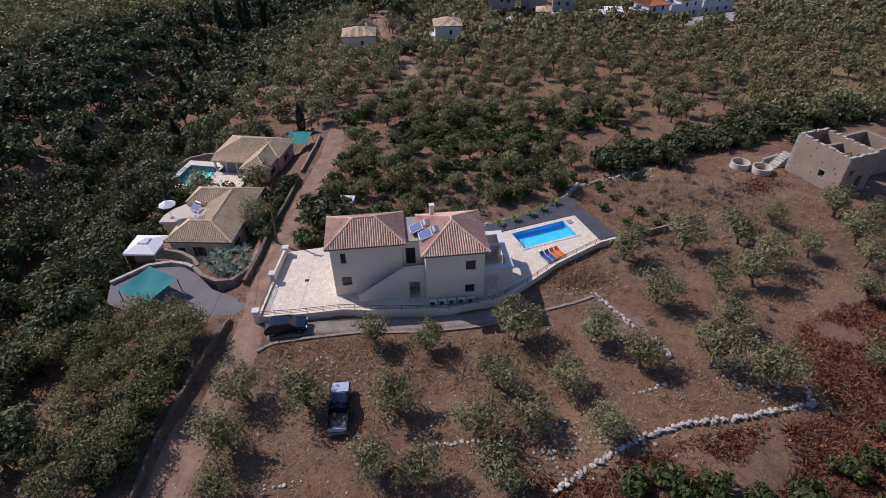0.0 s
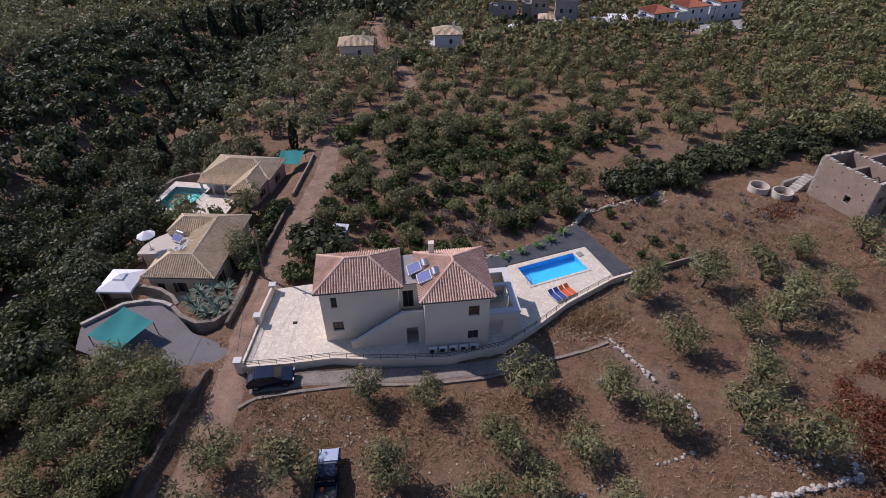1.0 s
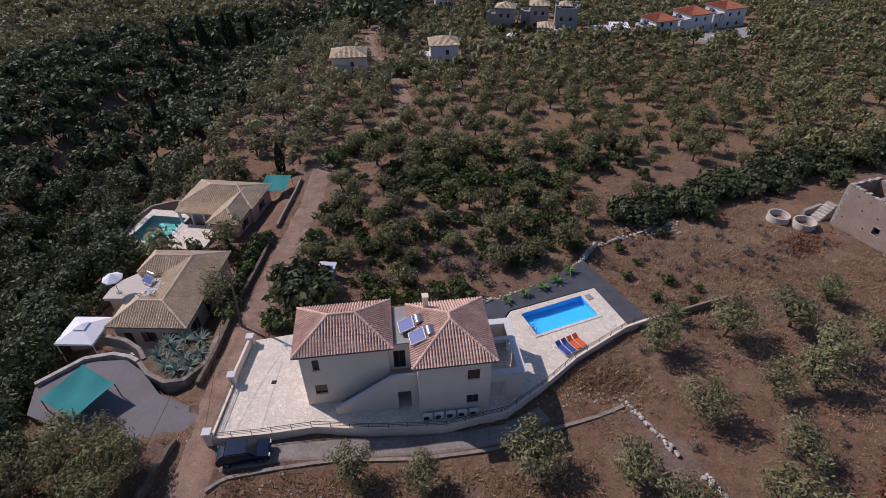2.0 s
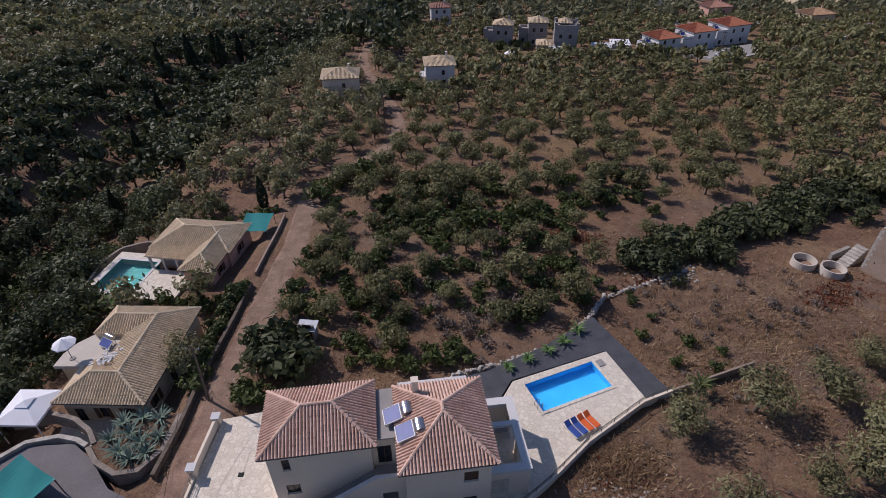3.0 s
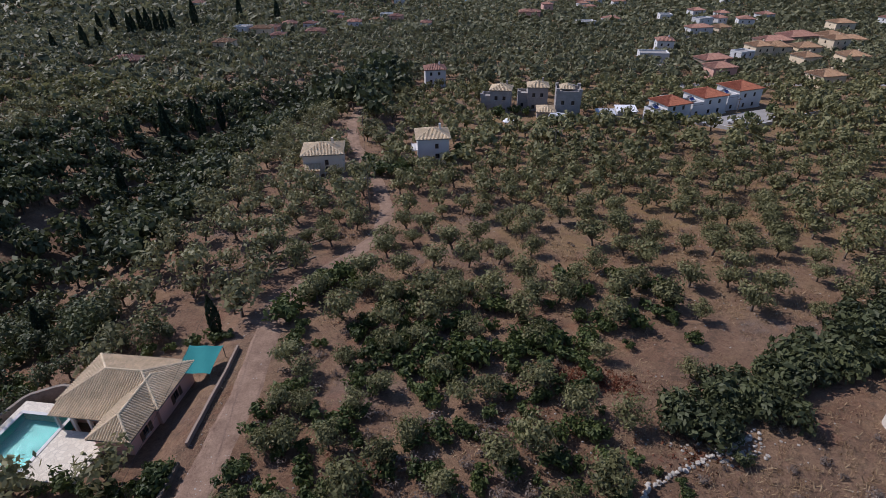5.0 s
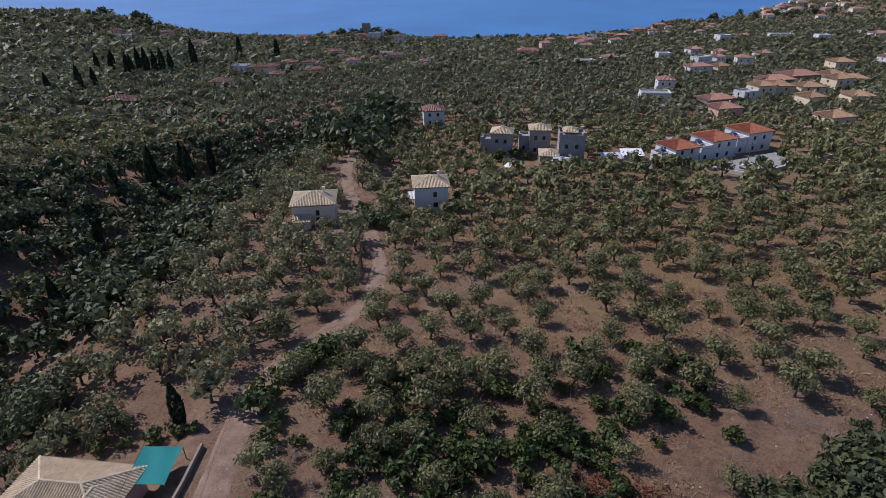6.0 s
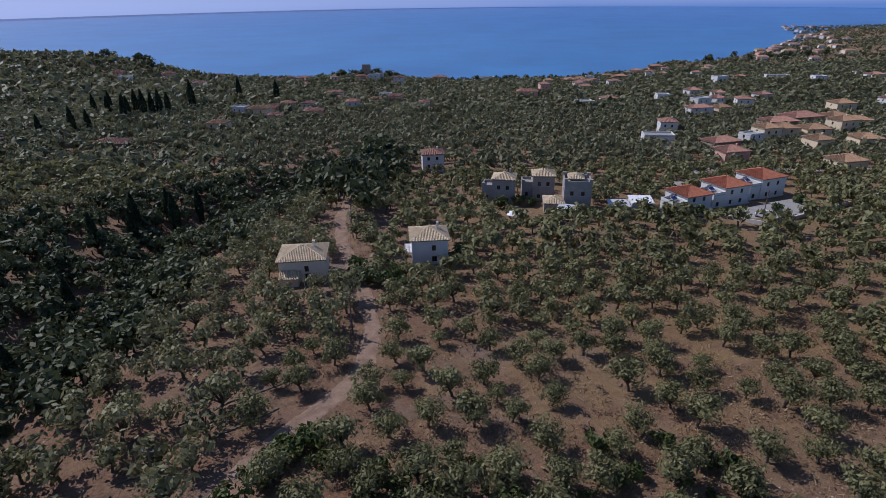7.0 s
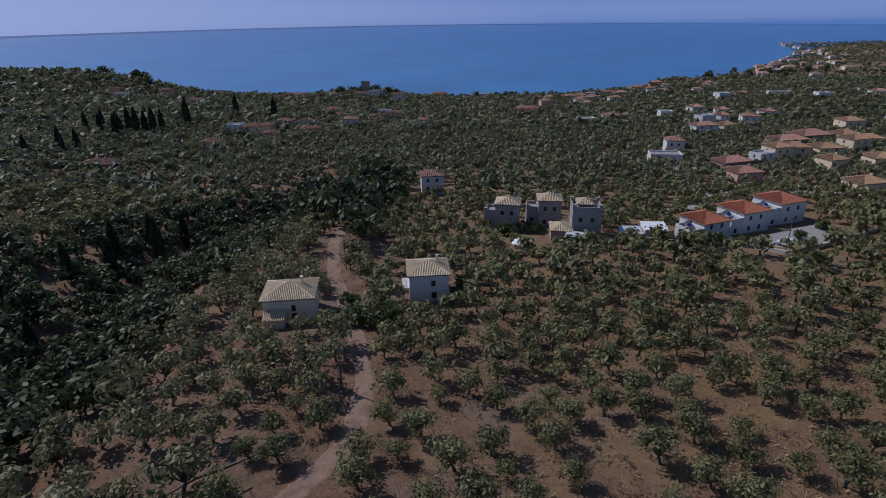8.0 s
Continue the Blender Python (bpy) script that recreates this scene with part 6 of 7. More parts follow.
HAMLETS = [(-95, 445, 22, 18, 5), (-60, 560, 30, 30, 5), (-60, 690, 40, 18, 6), (-275, 620, 18, 22, 3), (150, 640, 40, 40, 6), (230, 720, 50, 30, 8), (330, 760, 50, 30, 8), (420, 620, 60, 50, 5), (255, 430, 30, 30, 5)]
HOUSE_XY = [(s[0], s[1]) for s in SPOTS_A + SPOTS_B + SPOTS_C + SPOTS_D]
scattered_houses()
coast_town()
tw = thing("watchtower", on_ground(-58, 712), "square old stone watchtower on the headland", "tower")
shell(tw, 9, 9, -3, 14, STONEWORK, [("f", 4, 8, 1.0, 1.6, "win"), ("f", 4, 3, 1.0, 1.6, "win")])
part("flat_roof", boxes((-4.2, 4.2, -4.2, 4.2, 13.2, 13.4)), STONEWORK, tw)
for k in range(4):
    part("merlon", boxes((-4.5 + 2.5 * k, -3.2 + 2.5 * k, -4.5, -4.1, 14, 15)), STONEWORK, tw)


# ---- poles and wires ----
def pole(x, y, h=7.5, lean=0.0):
    ob = thing("utility_pole", on_ground(x, y, 0) @ pose(0, 0, 0, 0, lean, 0), "weathered timber utility pole carrying thin cables", "utility pole", "utility poles")
    part("shaft", tube(bmesh.new(), (0, 0, -0.4), (0, 0, h), 0.13, 0.09, 8), TIMBER, ob)
    part("crossbar", boxes((-0.6, 0.6, -0.05, 0.05, h - 0.5, h - 0.4)), TIMBER, ob)
    for q in (-0.5, 0.5):
        part("insulator", tube(bmesh.new(), (q, 0, h - 0.4), (q, 0, h - 0.22), 0.05, 0.03, 8), WHITE_METAL, ob)
    return (x, y, ground_z(x, y) + h - 0.3)


def cable(a, b, sag=0.8, r=0.016):
    bm = bmesh.new()
    n = 14
    pts = [Vector(a).lerp(Vector(b), k / n) - Vector((0, 0, sag * 4 * (k / n) * (1 - k / n))) for k in range(n + 1)]
    side = (Vector(b) - Vector(a)).cross(Vector((0, 0, 1))).normalized() * r
    rings = [[bm.verts.new(p + o) for o in (side, Vector((0, 0, r)), -side, Vector((0, 0, -r)))] for p in pts]
    for p, q in zip(rings, rings[1:]):
        for k in range(4):
            bm.faces.new((p[k], p[(k + 1) % 4], q[(k + 1) % 4], q[k]))
    tagged(part("overhead_cable", bm, BLACK), "thin black overhead cable between utility poles", "cable")


tops = [pole(-19.9, 12, 7.0), pole(-19.5, 53.6, 7.0, 3), pole(-23.6, 97.5, 7.5, 4), pole(-8.0, 128.5, 7.0), pole(-13.3, 175.0, 8.0), pole(-12.0, 236, 8.0)]
for a, b in zip(tops, tops[1:]):
    cable(a, b)
side_tops = [pole(31.2, 152.5, 8.0), pole(66, 209, 8.0), pole(84.6, 176.4, 8.5), pole(112, 268, 8.0), pole(168, 222, 9.0)]
cable(side_tops[0], side_tops[1])
cable(side_tops[0], tops[4])
cable(side_tops[1], side_tops[3])
cable(tops[1], (-18.2, 40.0, 1.8), 0.4)
cable(tops[1], (-24.9, 58.5, -0.2), 0.3)


# ---- broad-leaved clumps: agaves, palms ----
AGAVE_LEAF = surface("grey_green_agave", (0.10, 0.15, 0.11), (0.22, 0.29, 0.22), 0.6, 1.5, 8.0, 0.1, vary=0.25)
PALM_LEAF = surface("palm_green", (0.05, 0.11, 0.025), (0.12, 0.20, 0.05), 0.6, 1.5, 8.0, 0.1, vary=0.25)


def blades(n, length, width, rise, seed, droop=0.8, trunk=0.0):
    """Arching pointed leaves from one centre: vertices and faces."""
    r = random.Random(seed)
    verts, faces = [], []
    for k in range(n):
        a = 2.399 * k + r.uniform(-0.2, 0.2)
        up = rise * r.uniform(0.35, 1.15)
        ln = length * r.uniform(0.75, 1.1)
        i = len(verts)
        for s in range(5):
            t = s / 4
            out = ln * t * math.cos(up * (1 - 0.5 * t))
            z = trunk + ln * (t * math.sin(up) - droop * t * t * 0.45)
            w = width * (1 - t) ** 0.7 * (0.6 + 0.8 * t * (1 - t) * 2)
            c, sn = math.cos(a), math.sin(a)
            verts += [(c * out - sn * w, sn * out + c * w, z + w * 0.35), (c * out, sn * out, z), (c * out + sn * w, sn * out - c * w, z + w * 0.35)]
        for s in range(4):
            for q in range(2):
                b = i + 3 * s + q
                faces.append((b, b + 1, b + 4, b + 3))
    return verts, faces


def rosette(name, m, shape, mat, label, group, trunk=0.0):
    ob = thing(name, m, label, name.replace("_", " "), group)
    part("leaf_rosette", shape, mat, ob)
    if trunk:
        part("trunk", tube(bmesh.new(), (0, 0, -0.2), (0, 0, trunk), 0.2, 0.15, 8), BARK, ob)
    return ob


r = random.Random(21)
AGAVES = [(-26.4, 49.6), (-25.2, 48.4), (-24.0, 47.7), (-22.9, 48.2), (-22.4, 49.8), (-23.8, 49.3), (-25.0, 50.2), (-23.0, 51.6), (-24.6, 51.8), (-26.0, 51.3)]
for k, (x, y) in enumerate(AGAVES):
    rosette("agave", pose(x, y, YARD_Z + 0.4, 0, 0, 37 * k), blades(26, r.uniform(1.1, 1.6), 0.12, 1.1, 30 + k, 0.5), AGAVE_LEAF, "large grey-green agave in a stone-edged bed", "agaves in the bed")
for k, (x, y) in enumerate(((7.9, 55.6), (9.9, 56.6), (12.0, 57.6), (13.7, 58.7), (15.5, 60.3))):
    rosette("young_palm", pose(x, y, -0.03, 0, 0, 50 * k), blades(18, 0.85 + 0.09 * k, 0.13, 1.0, 50 + k, 0.9, 0.2), PALM_LEAF, "young bright green palm planted in dark gravel", "young palms by the pool")
rosette("palm_tree", on_ground(-36.5, 71.0), blades(30, 2.4, 0.22, 0.95, 70, 1.1, 1.5), PALM_LEAF, "bushy palm beside the green pool", "", 1.5)
rosette("banana_plant", pose(24.6, 52.4, ground_z(24.6, 52.4)), blades(22, 1.6, 0.2, 1.15, 71, 0.9, 1.0), SHRUB_LEAF, "dark feathery palm beside the end of the wall", "", 1.0)


# ---- where trees stand ----
FRONT_FIELD = [(-16.9, 30.2), (-11.6, 29.4), (-17.0, 25.6), (-16.2, 21.0), (-3.8, 28.4), (-6.0, 36.1), (-1.4, 35.6), (5.0, 30.6), (7.2, 36.3), (2.6, 25.7), (-5.6, 22.4), (4.4, 21.2), (10.8, 29.8), (13.0, 24.9), (14.3, 35.3), (17.5, 31.4), (22.3, 40.7), (27.8, 36.3), (23.5, 31.0), (27.2, 28.6), (7.0, 26.5), (-1.8, 21.6)]
RIGHT_FIELD = [(-22.6, 58.4), (21.2, 48.4), (28.6, 50.2), (29.9, 42.9), (36.0, 51.5), (36.7, 46.9), (41.9, 55.0), (50.8, 56.8), (42.6, 48.3), (49.4, 50.4), (43.7, 39.9), (38.0, 30.1), (33.5, 43.0), (47.5, 46.0), (55.0, 55.0)]
LEFT_FIELD = [(-32.2, 25.4), (-29.0, 27.1), (-28.7, 23.2), (-35.8, 34.1), (-30.5, 35.9), (-28.5, 36.9), (-24.4, 38.2), (-31.6, 33.9), (-25.8, 35.2), (-24.0, 29.5), (-26.1, 27.8), (-34.1, 22.0), (-24.6, 22.5), (-24.2, 25.8), (-36.5, 28.5), (-26.4, 39.5), (-33.5, 38.0), (-30.0, 39.2), (-24.2, 33.4), (-27.4, 31.2), (-29.8, 30.6), (-25.6, 24.0), (-27.2, 20.4), (-30.6, 28.6), (-23.8, 36.6)]
MIDDLE_A = [(12.3, 122.6), (18.8, 135.4), (17.7, 114.8), (25.2, 120.4), (29.8, 124.0), (33.7, 114.9), (28.5, 111.8), (37.3, 111.2), (32.9, 94.0), (38.0, 98.5), (53.5, 118.3), (54.5, 143.2), (59.4, 117.9), (47.4, 95.4), (55.6, 92.5), (50.1, 89.9), (57.3, 109.8), (43.2, 98.1), (27.3, 95.9), (19.3, 95.6), (16.3, 96.6), (10.0, 97.0), (5.2, 95.7), (2.1, 97.5), (-2.6, 96.2), (-8.6, 93.6), (-12.6, 98.0), (-6.0, 103.3), (7.7, 88.5), (1.2, 87.6), (21.2, 84.0)]
MIDDLE_B = [(13.1, 79.0), (8.0, 78.3), (5.5, 77.5), (0.3, 72.5), (2.7, 67.3), (-2.3, 64.4), (-7.2, 72.1), (-10.8, 73.1), (-10.2, 64.8), (-12.9, 72.4), (-14.3, 65.6), (-6.9, 84.4), (-13.3, 84.9), (-13.0, 77.6), (-2.6, 79.9), (29.8, 80.1), (12.2, 64.3), (7.9, 63.3), (8.4, 105.9), (3.1, 106.3), (45.5, 107.4), (33.4, 104.2), (-9.6, 120.3), (-2.1, 70.3), (-11.2, 82.5), (3.2, 81.6), (-10.4, 77.4), (7.7, 69.8), (-5.5, 77.1)]
NO_TREES = [PLATFORM, [(-37.8, 45), (-21, 45), (-21, 68), (-36.5, 68)], [(-42.4, 71.5), (-20, 71.5), (-20, 89), (-42.4, 86)], [(-26, 146.5), (-13, 146.5), (-13, 160), (-26, 160)], [(-2, 152), (10, 152), (10, 166), (-2, 166)], [(-27.5, 80), (-18, 80), (-18, 95), (-27.5, 95)],
            [(18, 192), (22, 210), (43, 212), (50, 199), (48, 185), (36, 186)], [(50, 186), (66, 186), (66, 195), (50, 195)], [(64, 186), (84, 173), (110, 188), (112, 214), (92, 210), (66, 197)], [(-18, 33), (16, 33), (16, 44), (-18, 42)], [(44, 56), (80, 56), (80, 80), (44, 80)], [(-36, 40), (-21, 40), (-21, 50), (-36, 50)],
            [(14, 22), (31, 28), (46, 41), (60, 44), (60, 15), (8, 15)], [(22, 62), (46, 58), (46, 74), (36, 76), (22, 67)]]


def clear(x, y, margin=2.8):
    if y > 225:
        return all(abs(x - a) > 8 or abs(y - b) > 8 for a, b in HOUSE_XY)
    return gap_to(x, y, ROAD) > margin + 0.6 and not any(inside(x, y, p) for p in NO_TREES)


def forest_here(x, y):
    edge = float(np.interp(y, (0, 30, 50, 68, 75, 90, 100, 140, 190, 215, 250, 290), (-31, -31, -37.8, -36.0, -42.8, -40.0, -42, -40, -36, -24, -16, -13)))
    deep = float(np.interp(y, (0, 60, 120, 190, 215, 250, 290), (-104, -114, -114, -96, -74, -48, -26)))
    return deep < x < edge and y < 290


GROVE_SHAPES = [tree_shape(100 + k, 3.3 + 0.12 * (k % 4), 2.35, 0.75, 950, 0.19, 15 + k % 4, 0.85, 4, 0.45) for k in range(8)]
OLIVE_SHAPES = [tree_shape(k, 3.3 + 0.12 * (k % 4), 2.35, 0.7, 1600, 0.15, 16 + k % 4, 0.85) for k in range(8)]
MID_SHAPES = [tree_shape(20 + k, 3.3, 2.35, 0.8, 290, 0.275, 14 + k % 3, 0.9, 3, 0.48) for k in range(7)]
LESSER_SHAPES = [tree_shape(220 + k, 3.3, 2.35, 0.8, 105, 0.48, 12 + k % 3, 0.9, 2, 0.5) for k in range(6)]
FAR_SHAPES = [tree_shape(40 + k, 3.2, 2.5, 0.7, 46, 0.76, 8, 0.85, 2, 0.5) for k in range(6)]
VERY_FAR = [tree_shape(50 + k, 3.4, 2.9, 0.6, 15, 1.35, 7, 0.8, 1, 0.5) for k in range(6)]
NEAR_WOOD = [tree_shape(90 + k, 5.6, 3.1, 1.2, 500, 0.28, 15, 0.95, 3, 0.55) for k in range(6)]
WOOD_SHAPES = [tree_shape(60 + k, 5.6, 3.1, 1.2, 150, 0.6, 13, 0.95, 2, 0.55) for k in range(6)]
DEAD_SHAPES = [tree_shape(180 + k, 1.3, 1.5, 0.15, 110, 0.24, 9, 0.8, 3) for k in range(4)]
SHRUB_SHAPES = [tree_shape(80 + k, 1.5, 1.5, 0.15, 300, 0.22, 9, 0.8, 3, 0.5) for k in range(5)]
CYPRESS_SHAPES = []
for k in range(4):
    n, h, w = 900, 9.0, 1.05
    t = rng.random(n) ** 0.85
    a = rng.random(n) * 6.2832
    rad = w * np.sin(np.clip(t, 0.02, 1) * 2.75 + 0.38) * (0.75 + 0.25 * rng.random(n))
    p = np.stack([rad * np.cos(a), rad * np.sin(a), 0.4 + t * (h - 0.4)], 1)
    d = rng.normal(size=(n, 3)) * 0.35 + np.array([0, 0, 1.0])
    d /= np.linalg.norm(d, axis=1)[:, None]
    b = np.cross(d, rng.normal(size=(n, 3)))
    b /= np.linalg.norm(b, axis=1)[:, None]
    s = 0.42 * rng.uniform(0.6, 1.3, (n, 1))
    q = np.stack([p - d * s, p - b * s * 0.4, p + d * s, p + b * s * 0.4], 1)
    CYPRESS_SHAPES.append((limb_quads([((0, 0, -0.4), (0, 0, h * 0.7), 0.16, 0.05)], 5), (q.reshape(-1, 3), np.arange(4 * n).reshape(-1, 4))))


def plant_all(name, shapes, leaf, label, category, group, places):
    models = [tree_model(name, s, leaf, label, category, group) for s in shapes]
    for k, (x, y, s, turn) in enumerate(places):
        copy_thing(models[k % len(models)], on_ground(x, y, math.degrees(turn)) @ Matrix.Scale(s, 4))
    for mdl in models:
        for o in (*mdl.children, mdl):
            bpy.data.objects.remove(o)


def groves():
    r = random.Random(11)
    spin = lambda: r.uniform(0, 6.28)
    near = [(x, y, r.uniform(0.95, 1.3), spin()) for x, y in FRONT_FIELD + RIGHT_FIELD]
    left = [(x, y, r.uniform(0.85, 1.15), spin()) for x, y in LEFT_FIELD]
    middle = [(x, y, r.uniform(0.7, 1.0) if y < 92 else r.uniform(1.05, 1.4), spin()) for x, y in MIDDLE_A + MIDDLE_B]
    taken = [(a[0], a[1]) for a in near + left + middle]
    mid, silver, far, vast, wood = [], [], [], [], []
    cells = {}

    def free(x, y, gap):
        k = (int(x // 8), int(y // 8))
        for i in (-1, 0, 1):
            for j in (-1, 0, 1):
                for a, b in cells.get((k[0] + i, k[1] + j), ()):
                    if (a - x) ** 2 + (b - y) ** 2 < gap * gap:
                        return False
        cells.setdefault(k, []).append((x, y))
        return True

    for x, y in taken:
        free(x, y, 0.1)
    for _ in range(80000):
        y = 58 + (r.random() ** 0.62) * 760
        lim = 0.86 * (y + 12) + 30
        x = r.uniform(-lim, lim)
        gap = 3.9 if y < 125 else 3.7 if y < 240 else 4.5 if y < 450 else 6.6
        if x > 24 and y < 91 - 0.1 * abs(x - 50):
            continue
        if x > 18 and 84 < y < 112 and r.random() < 0.25 * smooth(112, 90, y):
            continue
        if -17 < x < 24 and y < 93 and r.random() < 0.72:
            continue
        if forest_here(x, y) or not clear(x, y) or ground_z(x, y) < SEA_LEVEL + 1.0 or not free(x, y, gap):
            continue
        item = (x, y, r.uniform(0.8, 1.3) * (1.2 if x < -70 else 1.0), spin())
        if y < 125 and x > -18 and abs(x) < 62:
            if len(middle) < 170:
                middle.append(item)
            else:
                mid.append(item)
        elif y < 240:
            item = (x, y, item[2] * (1.36 if x < -6 else 1.2), item[3])
            (silver if x < -6 and y < 200 else mid).append(item)
        elif y < 430:
            far.append((x, y, item[2] * 1.35, item[3]))
        else:
            vast.append((x, y, item[2] * 1.55, item[3]))
    for _ in range(4200):      # the long right-hand shore
        x = r.uniform(330, 1700)
        y = float(np.interp(x, COAST_X, COAST_Y)) * r.uniform(0.45, 0.985)
        if y > 700 and ground_z(x, y) > SEA_LEVEL + 0.8:
            vast.append((x, y, r.uniform(1.2, 2.0), spin()))
    for _ in range(2700):
        x, y = r.uniform(-114, -12), r.uniform(-5, 290)
        if forest_here(x, y) and clear(x, y, 1.0):
            wood.append((x, y, r.uniform(0.55, 1.15), spin()))
    for x, y in resample([(-38.6, 47), (-39.2, 57), (-37.5, 67), (-43.8, 71.5), (-44.5, 80), (-42.5, 87), (-36, 91.5), (-30, 93.5)], 2.3) + resample([(-38.4, 46), (-37.6, 43), (-35.6, 39.8), (-32.5, 38.6)], 1.5) + resample([(-40.0, 45), (-38.5, 41), (-35.5, 37.0), (-32, 34.5)], 1.8):
        wood.append((x + r.uniform(-0.6, 0.6), y + r.uniform(-0.6, 0.6), r.uniform(0.45, 0.75), spin()))
    return near, left, middle, mid, silver, far, vast, wood


near, left, middle, mid, silver, far, vast, wood = groves()
plant_all("olive_tree", OLIVE_SHAPES, SILVER, "olive tree with feathery silver-green crown on dry earth", "olive tree", "olive trees below the villa", near)
plant_all("olive_tree", OLIVE_SHAPES, OLIVE, "olive tree with full dark green crown beside the track", "olive tree", "olive trees beside the lower track", left)
plant_all("olive_tree", GROVE_SHAPES, OLIVE, "olive tree with dark grey-green crown in the grove", "olive tree", "olive trees in the grove", middle)
thicket("olive_grove", MID_SHAPES, [m for m in mid if m[1] < 150], OLIVE, "grove of olive trees on dry terraces", "olive grove")
thicket("upper_olive_grove", LESSER_SHAPES, [m for m in mid if m[1] >= 150], OLIVE, "olive grove round the far houses", "olive grove")
thicket("silvery_olive_grove", MID_SHAPES, silver, SILVER, "grove of silvery olive trees beside the track", "olive grove")
thicket("distant_olive_grove", FAR_SHAPES, far, FAR_LEAF, "olive groves running down towards the coast", "olive grove")
thicket("coastal_scrub", VERY_FAR, vast, FAR_LEAF, "far olive groves and scrub along the coast", "olive grove")
close_wood = [w for w in wood if w[1] < 105 and w[0] > -68]
thicket("woodland", NEAR_WOOD, close_wood, WOOD_LEAF, "dense dark evergreen wood filling a ravine", "woodland")
thicket("farther_woodland", WOOD_SHAPES, [w for w in wood if w not in close_wood], WOOD_LEAF, "dark evergreen wood along the ravine and slope", "woodland")


def shrubs():
    r = random.Random(31)
    spin = lambda: r.uniform(0, 6.28)
    band, scrub, garden, low = [], [], [], []
    for x, y in resample([(24.8, 73.0), (31.4, 74.6), (36, 77), (42, 80)], 1.2) + resample([(42.0, 80.5), (50.6, 84.5), (59.5, 88.5), (69.1, 91.5), (86, 98)], 0.75):
        for _ in range(3):
            band.append((x + r.gauss(0, 1.3), y + r.gauss(0, 1.9), r.uniform(0.8, 1.9), spin()))
    for x, y in ((-13.5, 100.5), (-12.2, 101.8), (-11.0, 102.6), (-12.8, 103.4), (-10.0, 103.8), (-14.6, 99.2), (-13.2, 98.6), (-9.2, 104.9), (-15.8, 95.4), (-16.0, 94.0)):
        scrub.append((x, y, r.uniform(1.3, 1.9), spin()))
    for _ in range(60):
        scrub.append((r.uniform(-8, 34), r.uniform(84, 102), r.uniform(0.6, 1.5), spin()))
    for _ in range(260):
        x, y = r.uniform(-16, 20), r.uniform(55, 92)
        if y > 56 + max(0, x - 2) * 0.62 and gap_to(x, y, ROAD) > 2.6 and not inside(x, y, PLATFORM):
            scrub.append((x, y, r.uniform(0.4, 1.15), spin()))
    for x, y in ((13, 87), (15, 88), (17, 87), (16, 85.5), (2, 84), (5, 85), (7, 83.5), (4, 82), (8, 85), (0, 82.5)):
        scrub.append((x, y, r.uniform(1.2, 1.7), spin()))
    for x, y in resample([(-21.9, 55), (-21.6, 61), (-21.6, 66), (-21.2, 70.5)], 1.0) + [(-25, 69), (-26.5, 69.5), (-28, 70), (-29.5, 70.2), (-31, 70.5), (-33, 70.2), (-23.5, 69.2), (-23, 71), (-22.6, 91), (-24.5, 91.6), (-27, 91.3), (-29.5, 91), (-32, 90.2)]:
        garden.append((x + r.uniform(-0.4, 0.4), y + r.uniform(-0.4, 0.4), r.uniform(0.6, 1.2), spin()))
    for x, y in ((-14.8, 57.6), (-13.2, 57.0), (-14.0, 59.2), (-12.2, 58.6), (-15.6, 59.0), (-13.6, 58.2)):
        band.append((x, y, 2.2, spin()))
    for x, y in ((-16.2, 53.0), (-15.4, 53.8), (-16.6, 54.6), (-14.6, 53.2), (-14.9, 70.0), (-15.2, 69.0)):
        garden.append((x, y, 1.0, spin()))
    for cx, cy in ((14.1, 19.8), (16.5, 20.0), (18.5, 19.6), (21.7, 19.3), (25.0, 18.8), (28.4, 20.6), (31.6, 21.6), (34, 23.5), (30, 18), (24, 17.5), (36, 21), (33, 18.5)):
        for _ in range(2):
            low.append((cx + r.uniform(-1, 1), cy + r.uniform(-1, 0.6), r.uniform(0.7, 1.25), spin()))
    for x, y in ((24, 56), (26.5, 59), (22, 60), (29, 57.5), (24.2, 63), (27.6, 55.2), (23.0, 65.5), (21.5, 68), (23, 67)):
        scrub.append((x, y, r.uniform(0.4, 0.75), spin()))
    for _ in range(46):
        x, y = r.uniform(-27.5, -22.8), r.uniform(17, 39)
        low.append((x, y, r.uniform(0.4, 1.2), spin()))
    for _ in range(150):
        x, y = r.uniform(-66, -37), r.uniform(18, 100)
        if forest_here(x, y) and clear(x, y, 1.0):
            low.append((x, y, r.uniform(0.9, 1.8), spin()))
    dead = [(r.gauss(3, 4.5), r.gauss(67, 4), r.uniform(0.4, 0.9), spin()) for _ in range(45)] + [(r.gauss(36, 6), r.gauss(63, 3.5), r.uniform(0.25, 0.6), spin()) for _ in range(45)] + [(r.uniform(18, 44), r.uniform(34, 58), r.uniform(0.2, 0.5), spin()) for _ in range(50)] + [(r.uniform(-14, 58), r.uniform(94, 142), r.uniform(0.25, 0.55), spin()) for _ in range(80)]
    for x, y in ((66, 184.5), (69.5, 184.8), (72.5, 183.5), (79, 182.4), (94, 186), (104, 192), (60, 184.5), (52, 184.6), (46, 186.5), (38, 183.5), (33, 197.5), (24, 196), (30, 198.6)):
        garden.append((x, y, r.uniform(1.5, 2.2), spin()))
    dead += [(r.uniform(-15, 18), r.uniform(57, 90), r.uniform(0.3, 0.7), spin()) for _ in range(120)]
    dead = [d for d in dead if not inside(d[0], d[1], PLATFORM) and d[1] > 20]
